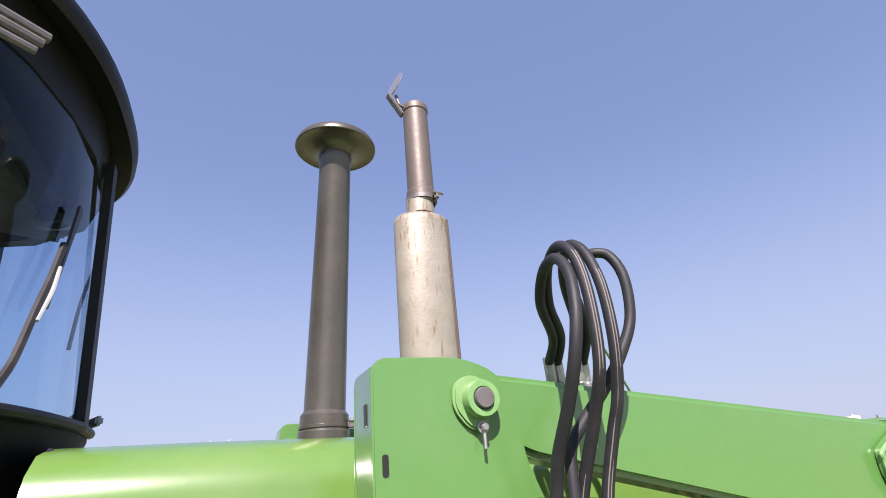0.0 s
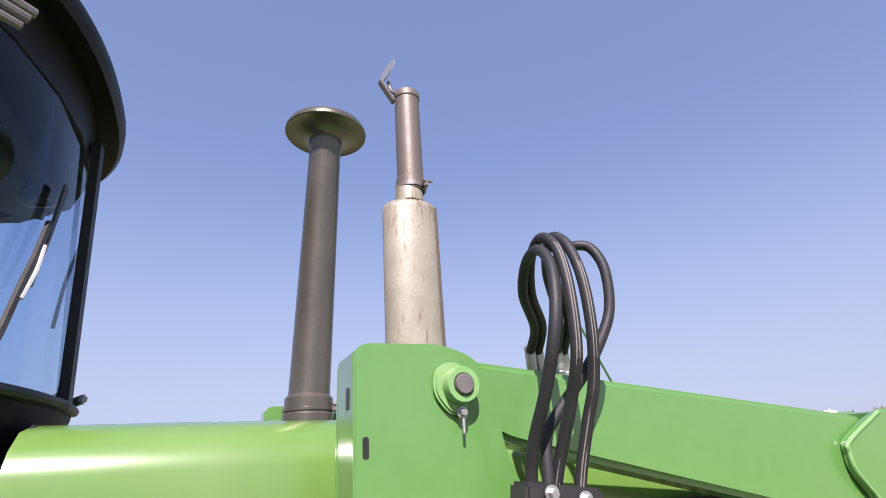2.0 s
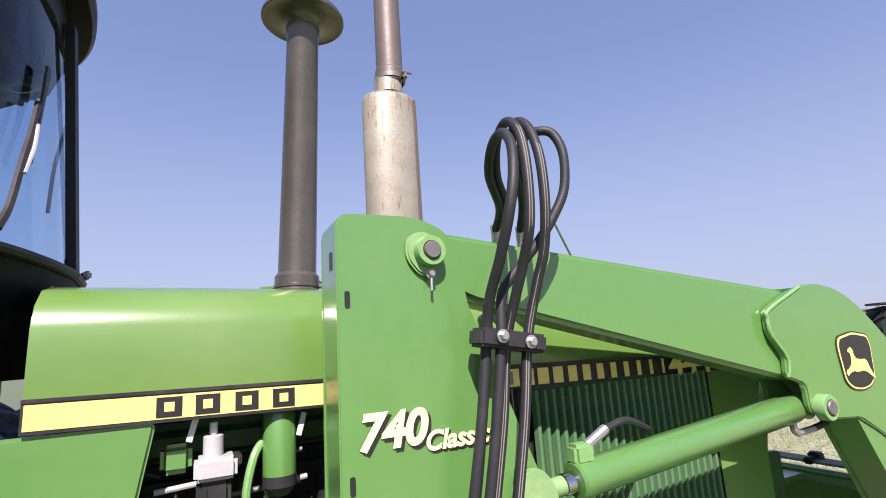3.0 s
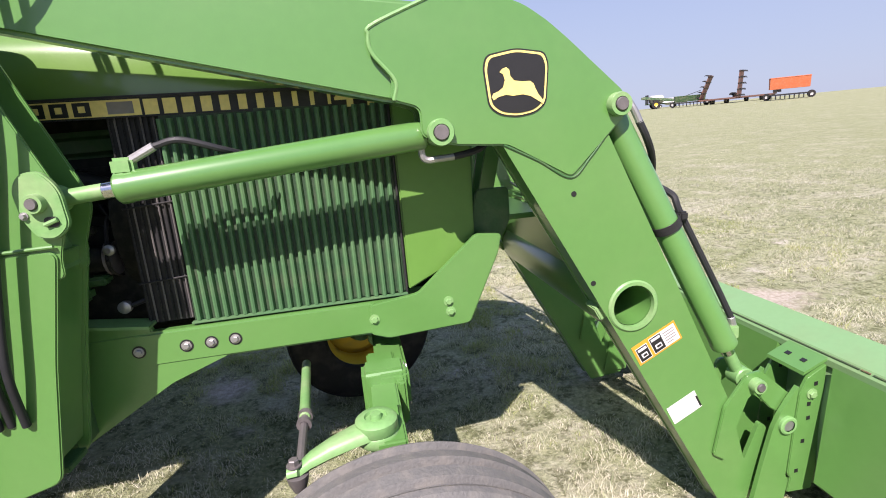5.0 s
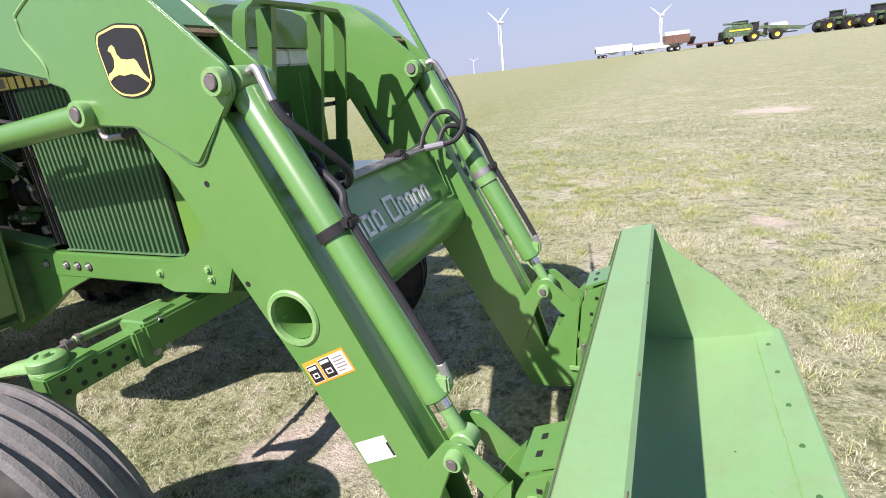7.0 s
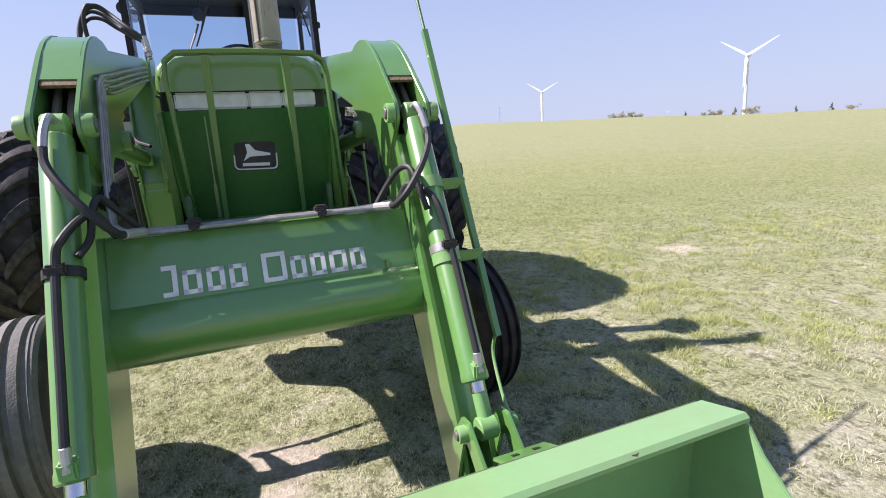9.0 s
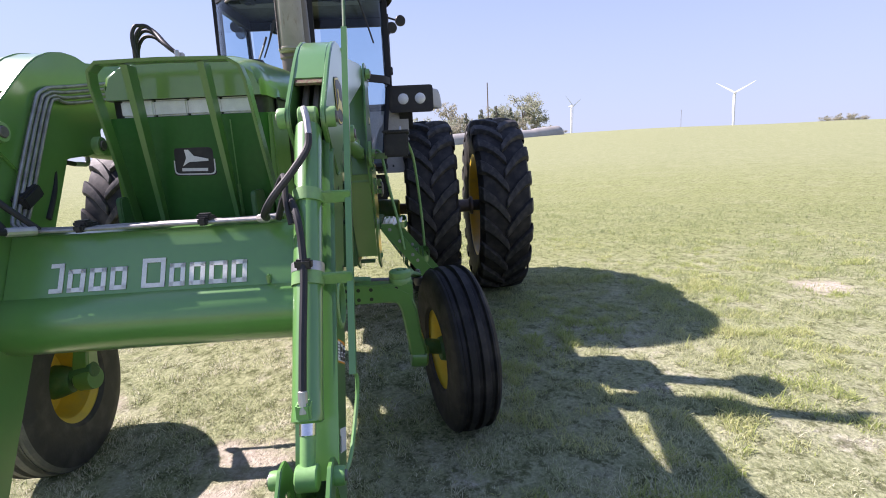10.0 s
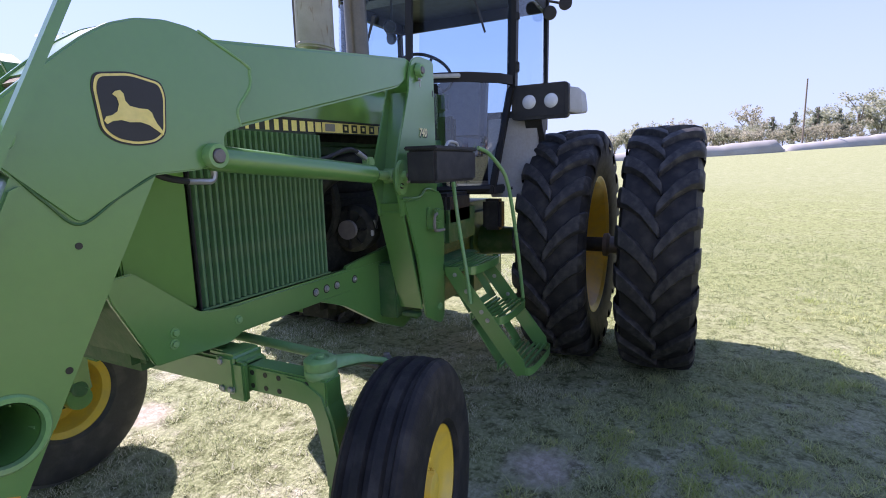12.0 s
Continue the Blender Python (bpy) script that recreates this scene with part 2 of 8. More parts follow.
GLASS = glass_material("tinted_cab_glass", (0.70, 0.81, 0.90), 0.03)


SOIL = ((2.80, -0.02, 0.26), (3.05, -0.12, 0.20), (2.62, -0.20, 0.14), (5.75, 1.30, 0.34), (6.6, 12.2, 0.9), (1.64, 1.26, 0.20), (2.08, -1.18, 0.22), (5.2, 3.4, 0.25), (6.8, 4.2, 0.4), (8.2, 7.5, 0.6), (0.8, 4.6, 0.3))


def grass_material():
    """Mown pasture: dry straw, green patches, bare pinkish soil; far off the stubble of the next field."""
    m = bpy.data.materials.new("pasture")
    m.use_nodes = True
    n, l = m.node_tree.nodes, m.node_tree.links
    b = n["Principled BSDF"]
    b.inputs["Roughness"].default_value = 0.95
    b.inputs["Specular IOR Level"].default_value = 0.1
    g = n.new("ShaderNodeNewGeometry")

    def noise_at(s, detail, rough=0.6):
        t = n.new("ShaderNodeTexNoise")
        t.inputs["Scale"].default_value, t.inputs["Detail"].default_value, t.inputs["Roughness"].default_value = s, detail, rough
        l.new(g.outputs["Position"], t.inputs["Vector"])
        return t.outputs["Fac"]

    def ramp(f, lo, hi):
        r = n.new("ShaderNodeMapRange")
        r.interpolation_type = "SMOOTHSTEP"
        r.inputs["From Min"].default_value, r.inputs["From Max"].default_value = lo, hi
        l.new(f, r.inputs["Value"])
        return r.outputs["Result"]

    def mixed(f, a, c):
        x = n.new("ShaderNodeMix")
        x.data_type = "RGBA"
        l.new(f, x.inputs["Factor"])
        for i, v in ((6, a), (7, c)):
            l.new(v, x.inputs[i]) if not isinstance(v, tuple) else setattr(x.inputs[i], "default_value", (*v, 1))
        return x.outputs[2]

    straw = mixed(ramp(noise_at(55, 5), 0.35, 0.7), (0.40, 0.375, 0.295), (0.70, 0.665, 0.545))
    green = mixed(ramp(noise_at(40, 5), 0.35, 0.7), (0.23, 0.255, 0.13), (0.42, 0.44, 0.26))
    col = mixed(ramp(noise_at(0.7, 7, 0.8), 0.24, 0.56), straw, green)
    # pale worn streaks and thin darker hollows
    col = mixed(ramp(noise_at(2.3, 6, 0.7), 0.55, 0.72), col, straw)
    # lusher grass on the slope behind the tractor's left side
    sx = n.new("ShaderNodeSeparateXYZ")
    l.new(g.outputs["Position"], sx.inputs[0])
    lush = n.new("ShaderNodeMath")
    lush.operation = "MULTIPLY"
    l.new(ramp(sx.outputs["X"], 4.0, -3.0), lush.inputs[0])
    lush.inputs[1].default_value = 0.75
    col = mixed(lush.outputs[0], col, mixed(ramp(noise_at(40, 5), 0.35, 0.7), (0.170, 0.200, 0.070), (0.285, 0.312, 0.122)))
    # darker mottling in clumps, at two scales
    for size, lo, hi, tone in ((11.0, 0.48, 0.60, (0.42, 0.43, 0.36, 1)), (4.2, 0.50, 0.62, (0.84, 0.86, 0.81, 1))):
        dim = n.new("ShaderNodeMix")
        dim.data_type, dim.blend_type = "RGBA", "MULTIPLY"
        dim.inputs[7].default_value = tone
        l.new(ramp(noise_at(size, 8, 0.8), lo, hi), dim.inputs["Factor"])
        l.new(col, dim.inputs[6])
        col = dim.outputs[2]
    # thicker, greener sward farther out in the field
    reach = n.new("ShaderNodeVectorMath")
    reach.operation = "LENGTH"
    l.new(g.outputs["Position"], reach.inputs[0])
    sward = n.new("ShaderNodeMath")
    sward.operation = "MULTIPLY"
    l.new(ramp(reach.outputs["Value"], 8.0, 32.0), sward.inputs[0])
    sward.inputs[1].default_value = 0.6
    col = mixed(sward.outputs[0], col, mixed(ramp(noise_at(3.0, 8, 0.8), 0.4, 0.62), (0.195, 0.215, 0.112), (0.295, 0.312, 0.185)))
    soil = mixed(ramp(noise_at(30, 4), 0.3, 0.7), (0.37, 0.325, 0.250), (0.56, 0.505, 0.41))
    near = None
    for sx, sy, sr in SOIL:
        dv = n.new("ShaderNodeVectorMath")
        dv.operation = "DISTANCE"
        dv.inputs[1].default_value = (sx, sy, 0)
        l.new(g.outputs["Position"], dv.inputs[0])
        q = n.new("ShaderNodeMath")
        q.operation = "DIVIDE"
        q.inputs[1].default_value = sr
        l.new(dv.outputs["Value"], q.inputs[0])
        if near is None:
            near = q.outputs[0]
        else:
            mn = n.new("ShaderNodeMath")
            mn.operation = "MINIMUM"
            l.new(near, mn.inputs[0])
            l.new(q.outputs[0], mn.inputs[1])
            near = mn.outputs[0]
    wob = n.new("ShaderNodeMath")
    wob.operation = "MULTIPLY_ADD"
    wob.inputs[1].default_value = 2.0
    l.new(noise_at(3.5, 6, 0.65), wob.inputs[0])
    l.new(near, wob.inputs[2])
    col = mixed(ramp(wob.outputs[0], 2.1, 1.3), col, soil)
    col = mixed(ramp(noise_at(0.16, 7, 0.66), 0.64, 0.80), col, soil)
    l.new(col, b.inputs["Base Color"])
    bp = n.new("ShaderNodeBump")
    bp.inputs["Strength"].default_value, bp.inputs["Distance"].default_value = 0.9, 0.03
    l.new(noise_at(45, 8, 0.7), bp.inputs["Height"])
    l.new(bp.outputs["Normal"], b.inputs["Normal"])
    return m


def leaf_material(name, a, c, hue_noise=0.6, lush=None):
    """Blades or leaves that let some light through, each one a shade of its own."""
    m = bpy.data.materials.new(name)
    m.use_nodes = True
    n, l = m.node_tree.nodes, m.node_tree.links
    b = n["Principled BSDF"]
    b.inputs["Roughness"].default_value = 0.7
    b.inputs["Specular IOR Level"].default_value = 0.2
    g = n.new("ShaderNodeNewGeometry")
    x = n.new("ShaderNodeMix")
    x.data_type = "RGBA"
    x.inputs[6].default_value, x.inputs[7].default_value = (*a, 1), (*c, 1)
    t = n.new("ShaderNodeTexNoise")
    t.inputs["Scale"].default_value = hue_noise
    l.new(g.outputs["Position"], t.inputs["Vector"])
    ad = n.new("ShaderNodeMath")
    ad.operation = "ADD"
    l.new(g.outputs["Random Per Island"], ad.inputs[0])
    mp = n.new("ShaderNodeMapRange")
    mp.inputs["From Min"].default_value, mp.inputs["From Max"].default_value = 0.35, 0.65
    mp.inputs["To Min"].default_value, mp.inputs["To Max"].default_value = -0.4, 0.4
    l.new(t.outputs["Fac"], mp.inputs["Value"])
    l.new(mp.outputs["Result"], ad.inputs[1])
    ad.use_clamp = True
    l.new(ad.outputs[0], x.inputs["Factor"])
    colour = x.outputs[2]
    if lush:
        # greener growth on the tractor's left side
        xyz = n.new("ShaderNodeSeparateXYZ")
        l.new(g.outputs["Position"], xyz.inputs[0])
        share = n.new("ShaderNodeMath")
        share.operation = "MULTIPLY"
        for k, (axis, lo, hi, top) in enumerate((("X", 5.0, 1.0, 0.75), ("Y", 0.2, 1.8, 1.0))):
            r = n.new("ShaderNodeMapRange")
            r.interpolation_type = "SMOOTHSTEP"
            r.inputs["From Min"].default_value, r.inputs["From Max"].default_value, r.inputs["To Max"].default_value = lo, hi, top
            l.new(xyz.outputs[axis], r.inputs["Value"])
            l.new(r.outputs["Result"], share.inputs[k])
        y = n.new("ShaderNodeMix")
        y.data_type = "RGBA"
        y.inputs[7].default_value = (*lush, 1)
        l.new(share.outputs[0], y.inputs["Factor"])
        l.new(colour, y.inputs[6])
        colour = y.outputs[2]
    l.new(colour, b.inputs["Base Color"])
    tl = n.new("ShaderNodeBsdfTranslucent")
    l.new(colour, tl.inputs["Color"])
    ms = n.new("ShaderNodeMixShader")
    ms.inputs[0].default_value = 0.45
    l.new(b.outputs[0], ms.inputs[1])
    l.new(tl.outputs[0], ms.inputs[2])
    l.new(ms.outputs[0], n["Material Output"].inputs["Surface"])
    return m


PASTURE = grass_material()
BLADES = leaf_material("grass_blades", (0.79, 0.755, 0.60), (0.37, 0.42, 0.21), 1.3, (0.40, 0.45, 0.19))
MIDBLADES = leaf_material("far_grass_blades", (0.66, 0.635, 0.50), (0.24, 0.285, 0.14), 0.5, (0.31, 0.37, 0.15))
TUFTS = leaf_material("green_grass_tufts", (0.34, 0.42, 0.12), (0.60, 0.60, 0.30), 0.8)
# foliage lightened and greyed in colour for the haze of distance
LEAVES = leaf_material("tree_leaves", (0.30, 0.32, 0.21), (0.42, 0.43, 0.32))
CEDAR = leaf_material("cedar_leaves", (0.18, 0.21, 0.15), (0.26, 0.29, 0.21))
BUDS = leaf_material("pale_spring_buds", (0.50, 0.47, 0.42), (0.62, 0.58, 0.52))
PALELEAVES = leaf_material("pale_spring_leaves", (0.34, 0.33, 0.25), (0.42, 0.40, 0.30))

# ---- mesh helpers ----
def part(name, bm, mat, parent=None, label="", sharp=32):
    """Links a bmesh as one mesh object under a thing or under a part."""
    me = bpy.data.meshes.new(name)
    bmesh.ops.recalc_face_normals(bm, faces=bm.faces)
    for fc in bm.faces:
        fc.smooth = True
    bm.to_mesh(me)
    bm.free()
    me.set_sharp_from_angle(angle=radians(sharp))
    me.materials.append(mat)
    ob = new(name, me)
    ob.parent = parent
    return tagged(ob, label)


def again(ob, parent, m=None):
    """One more object on the same mesh, moved by m."""
    o = new(ob.name.split(".")[0], ob.data)
    o.parent = parent
    o.matrix_basis = m or Matrix()
    if "label" in ob:
        o["label"] = ob["label"]
    return o


def thing(name, label, category, place=(0, 0, 0), group="", kind=""):
    ob = new(name)
    ob.location = place
    ob.empty_display_size = 0.1
    return tagged(ob, label, category, group, kind)


def bevel(bm, r, seg=2, angle=30):
    if r > 0:
        es = [e for e in bm.edges if len(e.link_faces) == 2 and e.calc_face_angle(0) > radians(angle)]
        bmesh.ops.bevel(bm, geom=es, offset=r, segments=seg, affect="EDGES", clamp_overlap=True)
    return bm


def box(c, s, r=0.006, m=None, seg=2):
    bm = bmesh.new()
    bmesh.ops.create_cube(bm, size=1)
    bmesh.ops.scale(bm, vec=s, verts=bm.verts)
    bevel(bm, min(r, min(s) * 0.3), seg)
    bm.transform((m or Matrix()) if c is None else Matrix.Translation(c) @ (m or Matrix()))
    return bm


def join(*bms):
    out = bms[0]
    for b in bms[1:]:
        me = bpy.data.meshes.new("t")
        b.to_mesh(me)
        b.free()
        out.from_mesh(me)
        bpy.data.meshes.remove(me)
    return out


def plate(outline, y0, y1, r=0.004, holes=(), seg=2):
    """A plate with an outline in x and z, from y0 to y1, with round holes (x, z, radius)."""
    bm = bmesh.new()
    loops = [list(outline)] + [[(hx + hr * math.cos(a * math.tau / 24), hz + hr * math.sin(a * math.tau / 24)) for a in range(24)] for hx, hz, hr in holes]
    edges = []
    for lp in loops:
        vs = [bm.verts.new((x, y0, z)) for x, z in lp]
        edges += [bm.edges.new((vs[i], vs[(i + 1) % len(vs)])) for i in range(len(vs))]
    if holes:
        bmesh.ops.triangle_fill(bm, edges=edges, use_beauty=True)
    else:
        bm.faces.new([e.verts[0] for e in edges])
    top = bmesh.ops.extrude_face_region(bm, geom=bm.faces[:])
    bmesh.ops.translate(bm, vec=(0, y1 - y0, 0), verts=[v for v in top["geom"] if isinstance(v, bmesh.types.BMVert)])
    bmesh.ops.recalc_face_normals(bm, faces=bm.faces)
    return bevel(bm, r, seg, 40) if r else bm


def rounded(points, radius, n=5):
    """An outline with its corners rounded."""
    out = []
    k = len(points)
    for i in range(k):
        p, a, b = Vector(points[i]), Vector(points[i - 1]), Vector(points[(i + 1) % k])
        u, v = (a - p), (b - p)
        d = min(radius, u.length * 0.45, v.length * 0.45)
        s, e = p + u.normalized() * d, p + v.normalized() * d
        for j in range(n + 1):
            t = j / n
            q = s * (1 - t) ** 2 + p * 2 * t * (1 - t) + e * t ** 2
            out.append((q.x, q.y))
    return out


def frame_of(d):
    d = Vector(d).normalized()
    u = d.orthogonal().normalized()
    return u, d.cross(u)


def rod(a, b, r, n=14, r2=None):
    """A round bar from a to b with chamfered ends."""
    a, b = Vector(a), Vector(b)
    r2 = r if r2 is None else r2
    ln = (b - a).length
    c = min(r, r2, ln / 2) * 0.14
    return lathe([(0, 0), (r - c, 0), (r, c), (r2, ln - c), (r2 - c, ln), (0, ln)], a, b - a, n)


def lathe(profile, base, axis, n=32):
    """Turned shape: profile of (radius, height) round an axis through base."""
    u, v = frame_of(axis)
    d, base = Vector(axis).normalized(), Vector(base)
    bm = bmesh.new()
    rings = []
    for r, h in profile:
        if r < 1e-6:
            rings.append([bm.verts.new(base + d * h)])
        else:
            rings.append([bm.verts.new(base + d * h + (u * math.cos(k * math.tau / n) + v * math.sin(k * math.tau / n)) * r) for k in range(n)])
    for p, q in zip(rings, rings[1:]):
        for k in range(n):
            k2 = (k + 1) % n
            if len(p) == 1 and len(q) > 1:
                bm.faces.new((p[0], q[k2], q[k]))
            elif len(q) == 1 and len(p) > 1:
                bm.faces.new((p[k], p[k2], q[0]))
            elif len(p) > 1:
                bm.faces.new((p[k], p[k2], q[k2], q[k]))
    return bm


def spline(pts, steps=8):
    """Catmull-Rom through the points."""
    P = [Vector(p) for p in pts]
    P = [P[0] * 2 - P[1]] + P + [P[-1] * 2 - P[-2]]
    out = []
    for i in range(1, len(P) - 2):
        a, b, c, d = P[i - 1:i + 3]
        for j in range(steps):
            t = j / steps
            out.append(0.5 * ((2 * b) + (c - a) * t + (2 * a - 5 * b + 4 * c - d) * t * t + (3 * b - a - 3 * c + d) * t ** 3))
    return out + [P[-2]]


def tube(pts, r, n=10, steps=8, smooth=True):
    """A hose or pipe along the points."""
    path = spline(pts, steps) if smooth else [Vector(p) for p in pts]
    bm = bmesh.new()
    u = (path[1] - path[0]).orthogonal().normalized()
    rings = []
    for i, p in enumerate(path):
        t = (path[min(i + 1, len(path) - 1)] - path[max(i - 1, 0)]).normalized()
        u = (u - t * u.dot(t)).normalized()
        v = t.cross(u)
        rings.append([bm.verts.new(p + (u * math.cos(k * math.tau / n) + v * math.sin(k * math.tau / n)) * r) for k in range(n)])
    for p, q in zip(rings, rings[1:]):
        for k in range(n):
            bm.faces.new((p[k], p[(k + 1) % n], q[(k + 1) % n], q[k]))
    bm.faces.new(rings[0][::-1])
    bm.faces.new(rings[-1])
    return bm


def loft(sections, caps=True, closed=True):
    """A skin over sections with equal numbers of points."""
    bm = bmesh.new()
    rings = [[bm.verts.new(p) for p in s] for s in sections]
    k = len(rings[0])
    for p, q in zip(rings, rings[1:]):
        for i in range(k if closed else k - 1):
            bm.faces.new((p[i], p[(i + 1) % k], q[(i + 1) % k], q[i]))
    if caps and closed:
        bm.faces.new(rings[0][::-1])
        bm.faces.new(rings[-1])
    return bm


def strip(profile, y0, y1, thick, r=0.0):
    """Bent sheet: a profile in x and z, swept from y0 to y1, with a thickness."""
    P = [Vector((x, z)) for x, z in profile]
    back = []
    for i, p in enumerate(P):
        t = (P[min(i + 1, len(P) - 1)] - P[max(i - 1, 0)]).normalized()
        back.append(p + Vector((-t.y, t.x)) * thick)
    out = [(p.x, p.y) for p in P] + [(p.x, p.y) for p in back[::-1]]
    return plate(out, y0, y1, r)


def bolt(at, axis, r=0.013, h=0.012):
    """Hexagon head on a washer."""
    d = Vector(axis).normalized()
    return join(lathe([(0, 0), (r * 1.45, 0), (r * 1.45, 0.003), (0, 0.003)], at, d, 14), lathe([(0, 0.003), (r, 0.003), (r, h * 0.85), (r * 0.8, h), (0, h)], at, d, 6))


def lettering(name, text, size, mat, parent, m, depth=0.002, label="", slant=0.0, bold=0.0):
    """Raised characters in the built-in font, facing +z of m."""
    cu = bpy.data.curves.new(name, "FONT")
    cu.body, cu.size, cu.extrude, cu.shear, cu.offset = text, size, depth, slant, bold
    tmp = new("t", cu)
    me = bpy.data.meshes.new_from_object(tmp.evaluated_get(bpy.context.evaluated_depsgraph_get()))
    bpy.data.objects.remove(tmp)
    me.transform(m)
    me.materials.clear()
    me.materials.append(mat)
    ob = new(name, me)
    ob.name = name
    ob.parent = parent
    return tagged(ob, label)


def side_pose(x, y, z, s):
    """Stands lettering on a side face: s = -1 for the right side of the tractor, 1 for the left."""
    return Matrix.Translation((x, y, z)) @ (pose(0, 0, 0, 90, 0, 0) if s < 0 else pose(0, 0, 0, 90, 0, 180))


def flip(outline_y, s):
    return tuple(sorted((outline_y[0] * s, outline_y[1] * s)))

# ---- ground ----
CREST = ((-180, 0.4), (-60, 0.5), (-40, 0.5), (-20, 0.3), (0, 0.1), (20, 0.0), (35, 0.35), (50, 0.85), (65, 1.15), (75, 1.1), (90, 0.8), (110, 0.5), (180, 0.4))


def crest(az):
    for (a, e), (b, f) in zip(CREST, CREST[1:]):
        if a <= az <= b:
            t = (az - a) / (b - a)
            return e + (f - e) * t * t * (3 - 2 * t)
    return 0.4


def ground_z(x, y):
    """Flat under the tractor, with a shallow hollow at the front wheels, rising gently to a low crest some 150 m off."""
    dx, dy = x - 4.0, y
    r = math.hypot(dx, dy)
    az = math.degrees(math.atan2(-dx, dy))
    top = 1.5 + 150 * math.tan(radians(crest(az)))
    t = min(1.0, max(0.0, (r - 14) / 136))
    z = top * (0.25 * t + 0.75 * t * t * (3 - 2 * t) if t < 1 else 1)
    z -= 0.075 * math.exp(-((x - 2.56) / 0.85) ** 2 - (y / 1.9) ** 4)
    return z - max(0.0, r - 160) * 0.002


def build_ground():
    bm = bmesh.new()
    radii = [0.0] + [1.2 * 1.13 ** k for k in range(62)]
    n = 120
    rings = []
    for r in radii:
        if r == 0:
            rings.append([bm.verts.new((4, 0, 0))])
        else:
            ring = []
            for k in range(n):
                a = k * math.tau / n
                x, y = 4 + r * math.cos(a), r * math.sin(a)
                ring.append(bm.verts.new((x, y, ground_z(x, y))))
            rings.append(ring)
    for p, q in zip(rings, rings[1:]):
        for k in range(n):
            if len(p) == 1:
                bm.faces.new((p[0], q[k], q[(k + 1) % n]))
            else:
                bm.faces.new((p[k], q[k], q[(k + 1) % n], p[(k + 1) % n]))
    return part("ground", bm, PASTURE)


tagged(build_ground(), "dry mown pasture with green patches and bare soil", "ground", kind="structure")

# ---- front loader ----
loader = thing("front_loader", "green painted farm loader mounted on the tractor, lowered", "front loader", (1.5, 0, 0))
LO = Matrix.Translation((-1.5, 0, 0))


def lpart(name, bm, mat, parent=None, label="", sharp=32):
    """A loader part; its mesh is given in world places."""
    if parent is None:
        bm.transform(LO)
        return part(name, bm, mat, loader, label, sharp)
    bm.transform(LO)
    return part(name, bm, mat, parent, label, sharp)


KNEE = rounded([(2.725, 1.60), (2.735, 1.655), (2.68, 1.725), (2.685, 1.79), (2.80, 1.838), (2.88, 1.860), (2.96, 1.862), (3.04, 1.848), (3.11, 1.82), (3.17, 1.78), (3.23, 1.73), (3.40, 1.575), (3.405, 1.515), (3.345, 1.455), (3.23, 1.345), (3.04, 1.455), (2.89, 1.468), (2.80, 1.50), (2.80, 1.575)], 0.02)
LOWER = rounded([(3.02, 1.47), (3.345, 1.47), (3.60, 0.93), (3.80, 0.50), (3.838, 0.365), (3.866, 0.262), (3.922, 0.405), (3.947, 0.385), (3.99, 0.27), (4.04, 0.15), (3.98, 0.08), (3.80, 0.06)], 0.012)
POST = rounded([(1.463, 1.30), (1.468, 2.012), (1.63, 2.012), (1.70, 1.985), (1.732, 1.90), (1.735, 1.84), (1.88, 1.47), (1.90, 1.40), (1.855, 1.28), (1.855, 1.22)], 0.03)
MOUNT = rounded([(1.275, 0.62), (1.29, 1.25), (1.34, 1.325), (1.62, 1.338), (1.68, 1.30), (1.855, 1.30), (1.785, 1.0), (1.72, 0.66), (1.38, 0.565)], 0.03)


def emblem(s, parent):
    """Shield decal: black field, yellow border and a plain yellow slanted mark."""
    y = s * 0.5965
    shield = rounded([(2.985, 1.665), (2.995, 1.695), (3.075, 1.708), (3.155, 1.695), (3.165, 1.665), (3.155, 1.565), (3.125, 1.542), (3.075, 1.534), (3.025, 1.542), (2.995, 1.565)], 0.02)

    def about(pts, k, cx=3.075, cz=1.62):
        return [(cx + (x - cx) * k, cz + (z - cz) * k) for x, z in pts]
    d = lpart("emblem", plate(about(shield, 1.05), *flip((0.5945, 0.5965), s), 0), BLACKDECAL, parent, "black and yellow shield decal")
    lpart("border", plate(about(shield, 1.0), *flip((0.597, 0.598), s), 0), DECALYELLOW, parent)
    lpart("field", plate(about(shield, 0.93), *flip((0.5985, 0.5995), s), 0), BLACKDECAL, parent)
    mark = [(3.000, 1.588), (3.006, 1.580), (3.020, 1.588), (3.042, 1.592), (3.062, 1.588), (3.090, 1.590), (3.112, 1.584), (3.140, 1.566), (3.148, 1.560), (3.150, 1.568), (3.134, 1.588), (3.126, 1.604), (3.122, 1.616), (3.112, 1.624), (3.090, 1.624), (3.066, 1.628), (3.056, 1.640), (3.054, 1.656), (3.046, 1.664), (3.034, 1.660), (3.026, 1.652), (3.036, 1.646), (3.040, 1.630), (3.034, 1.612), (3.020, 1.602), (3.006, 1.598)]
    if s > 0:
        mark = [(6.15 - x, z) for x, z in mark[::-1]]
    lpart("mark", plate(mark, *flip((0.600, 0.601), s), 0), DECALYELLOW, parent)


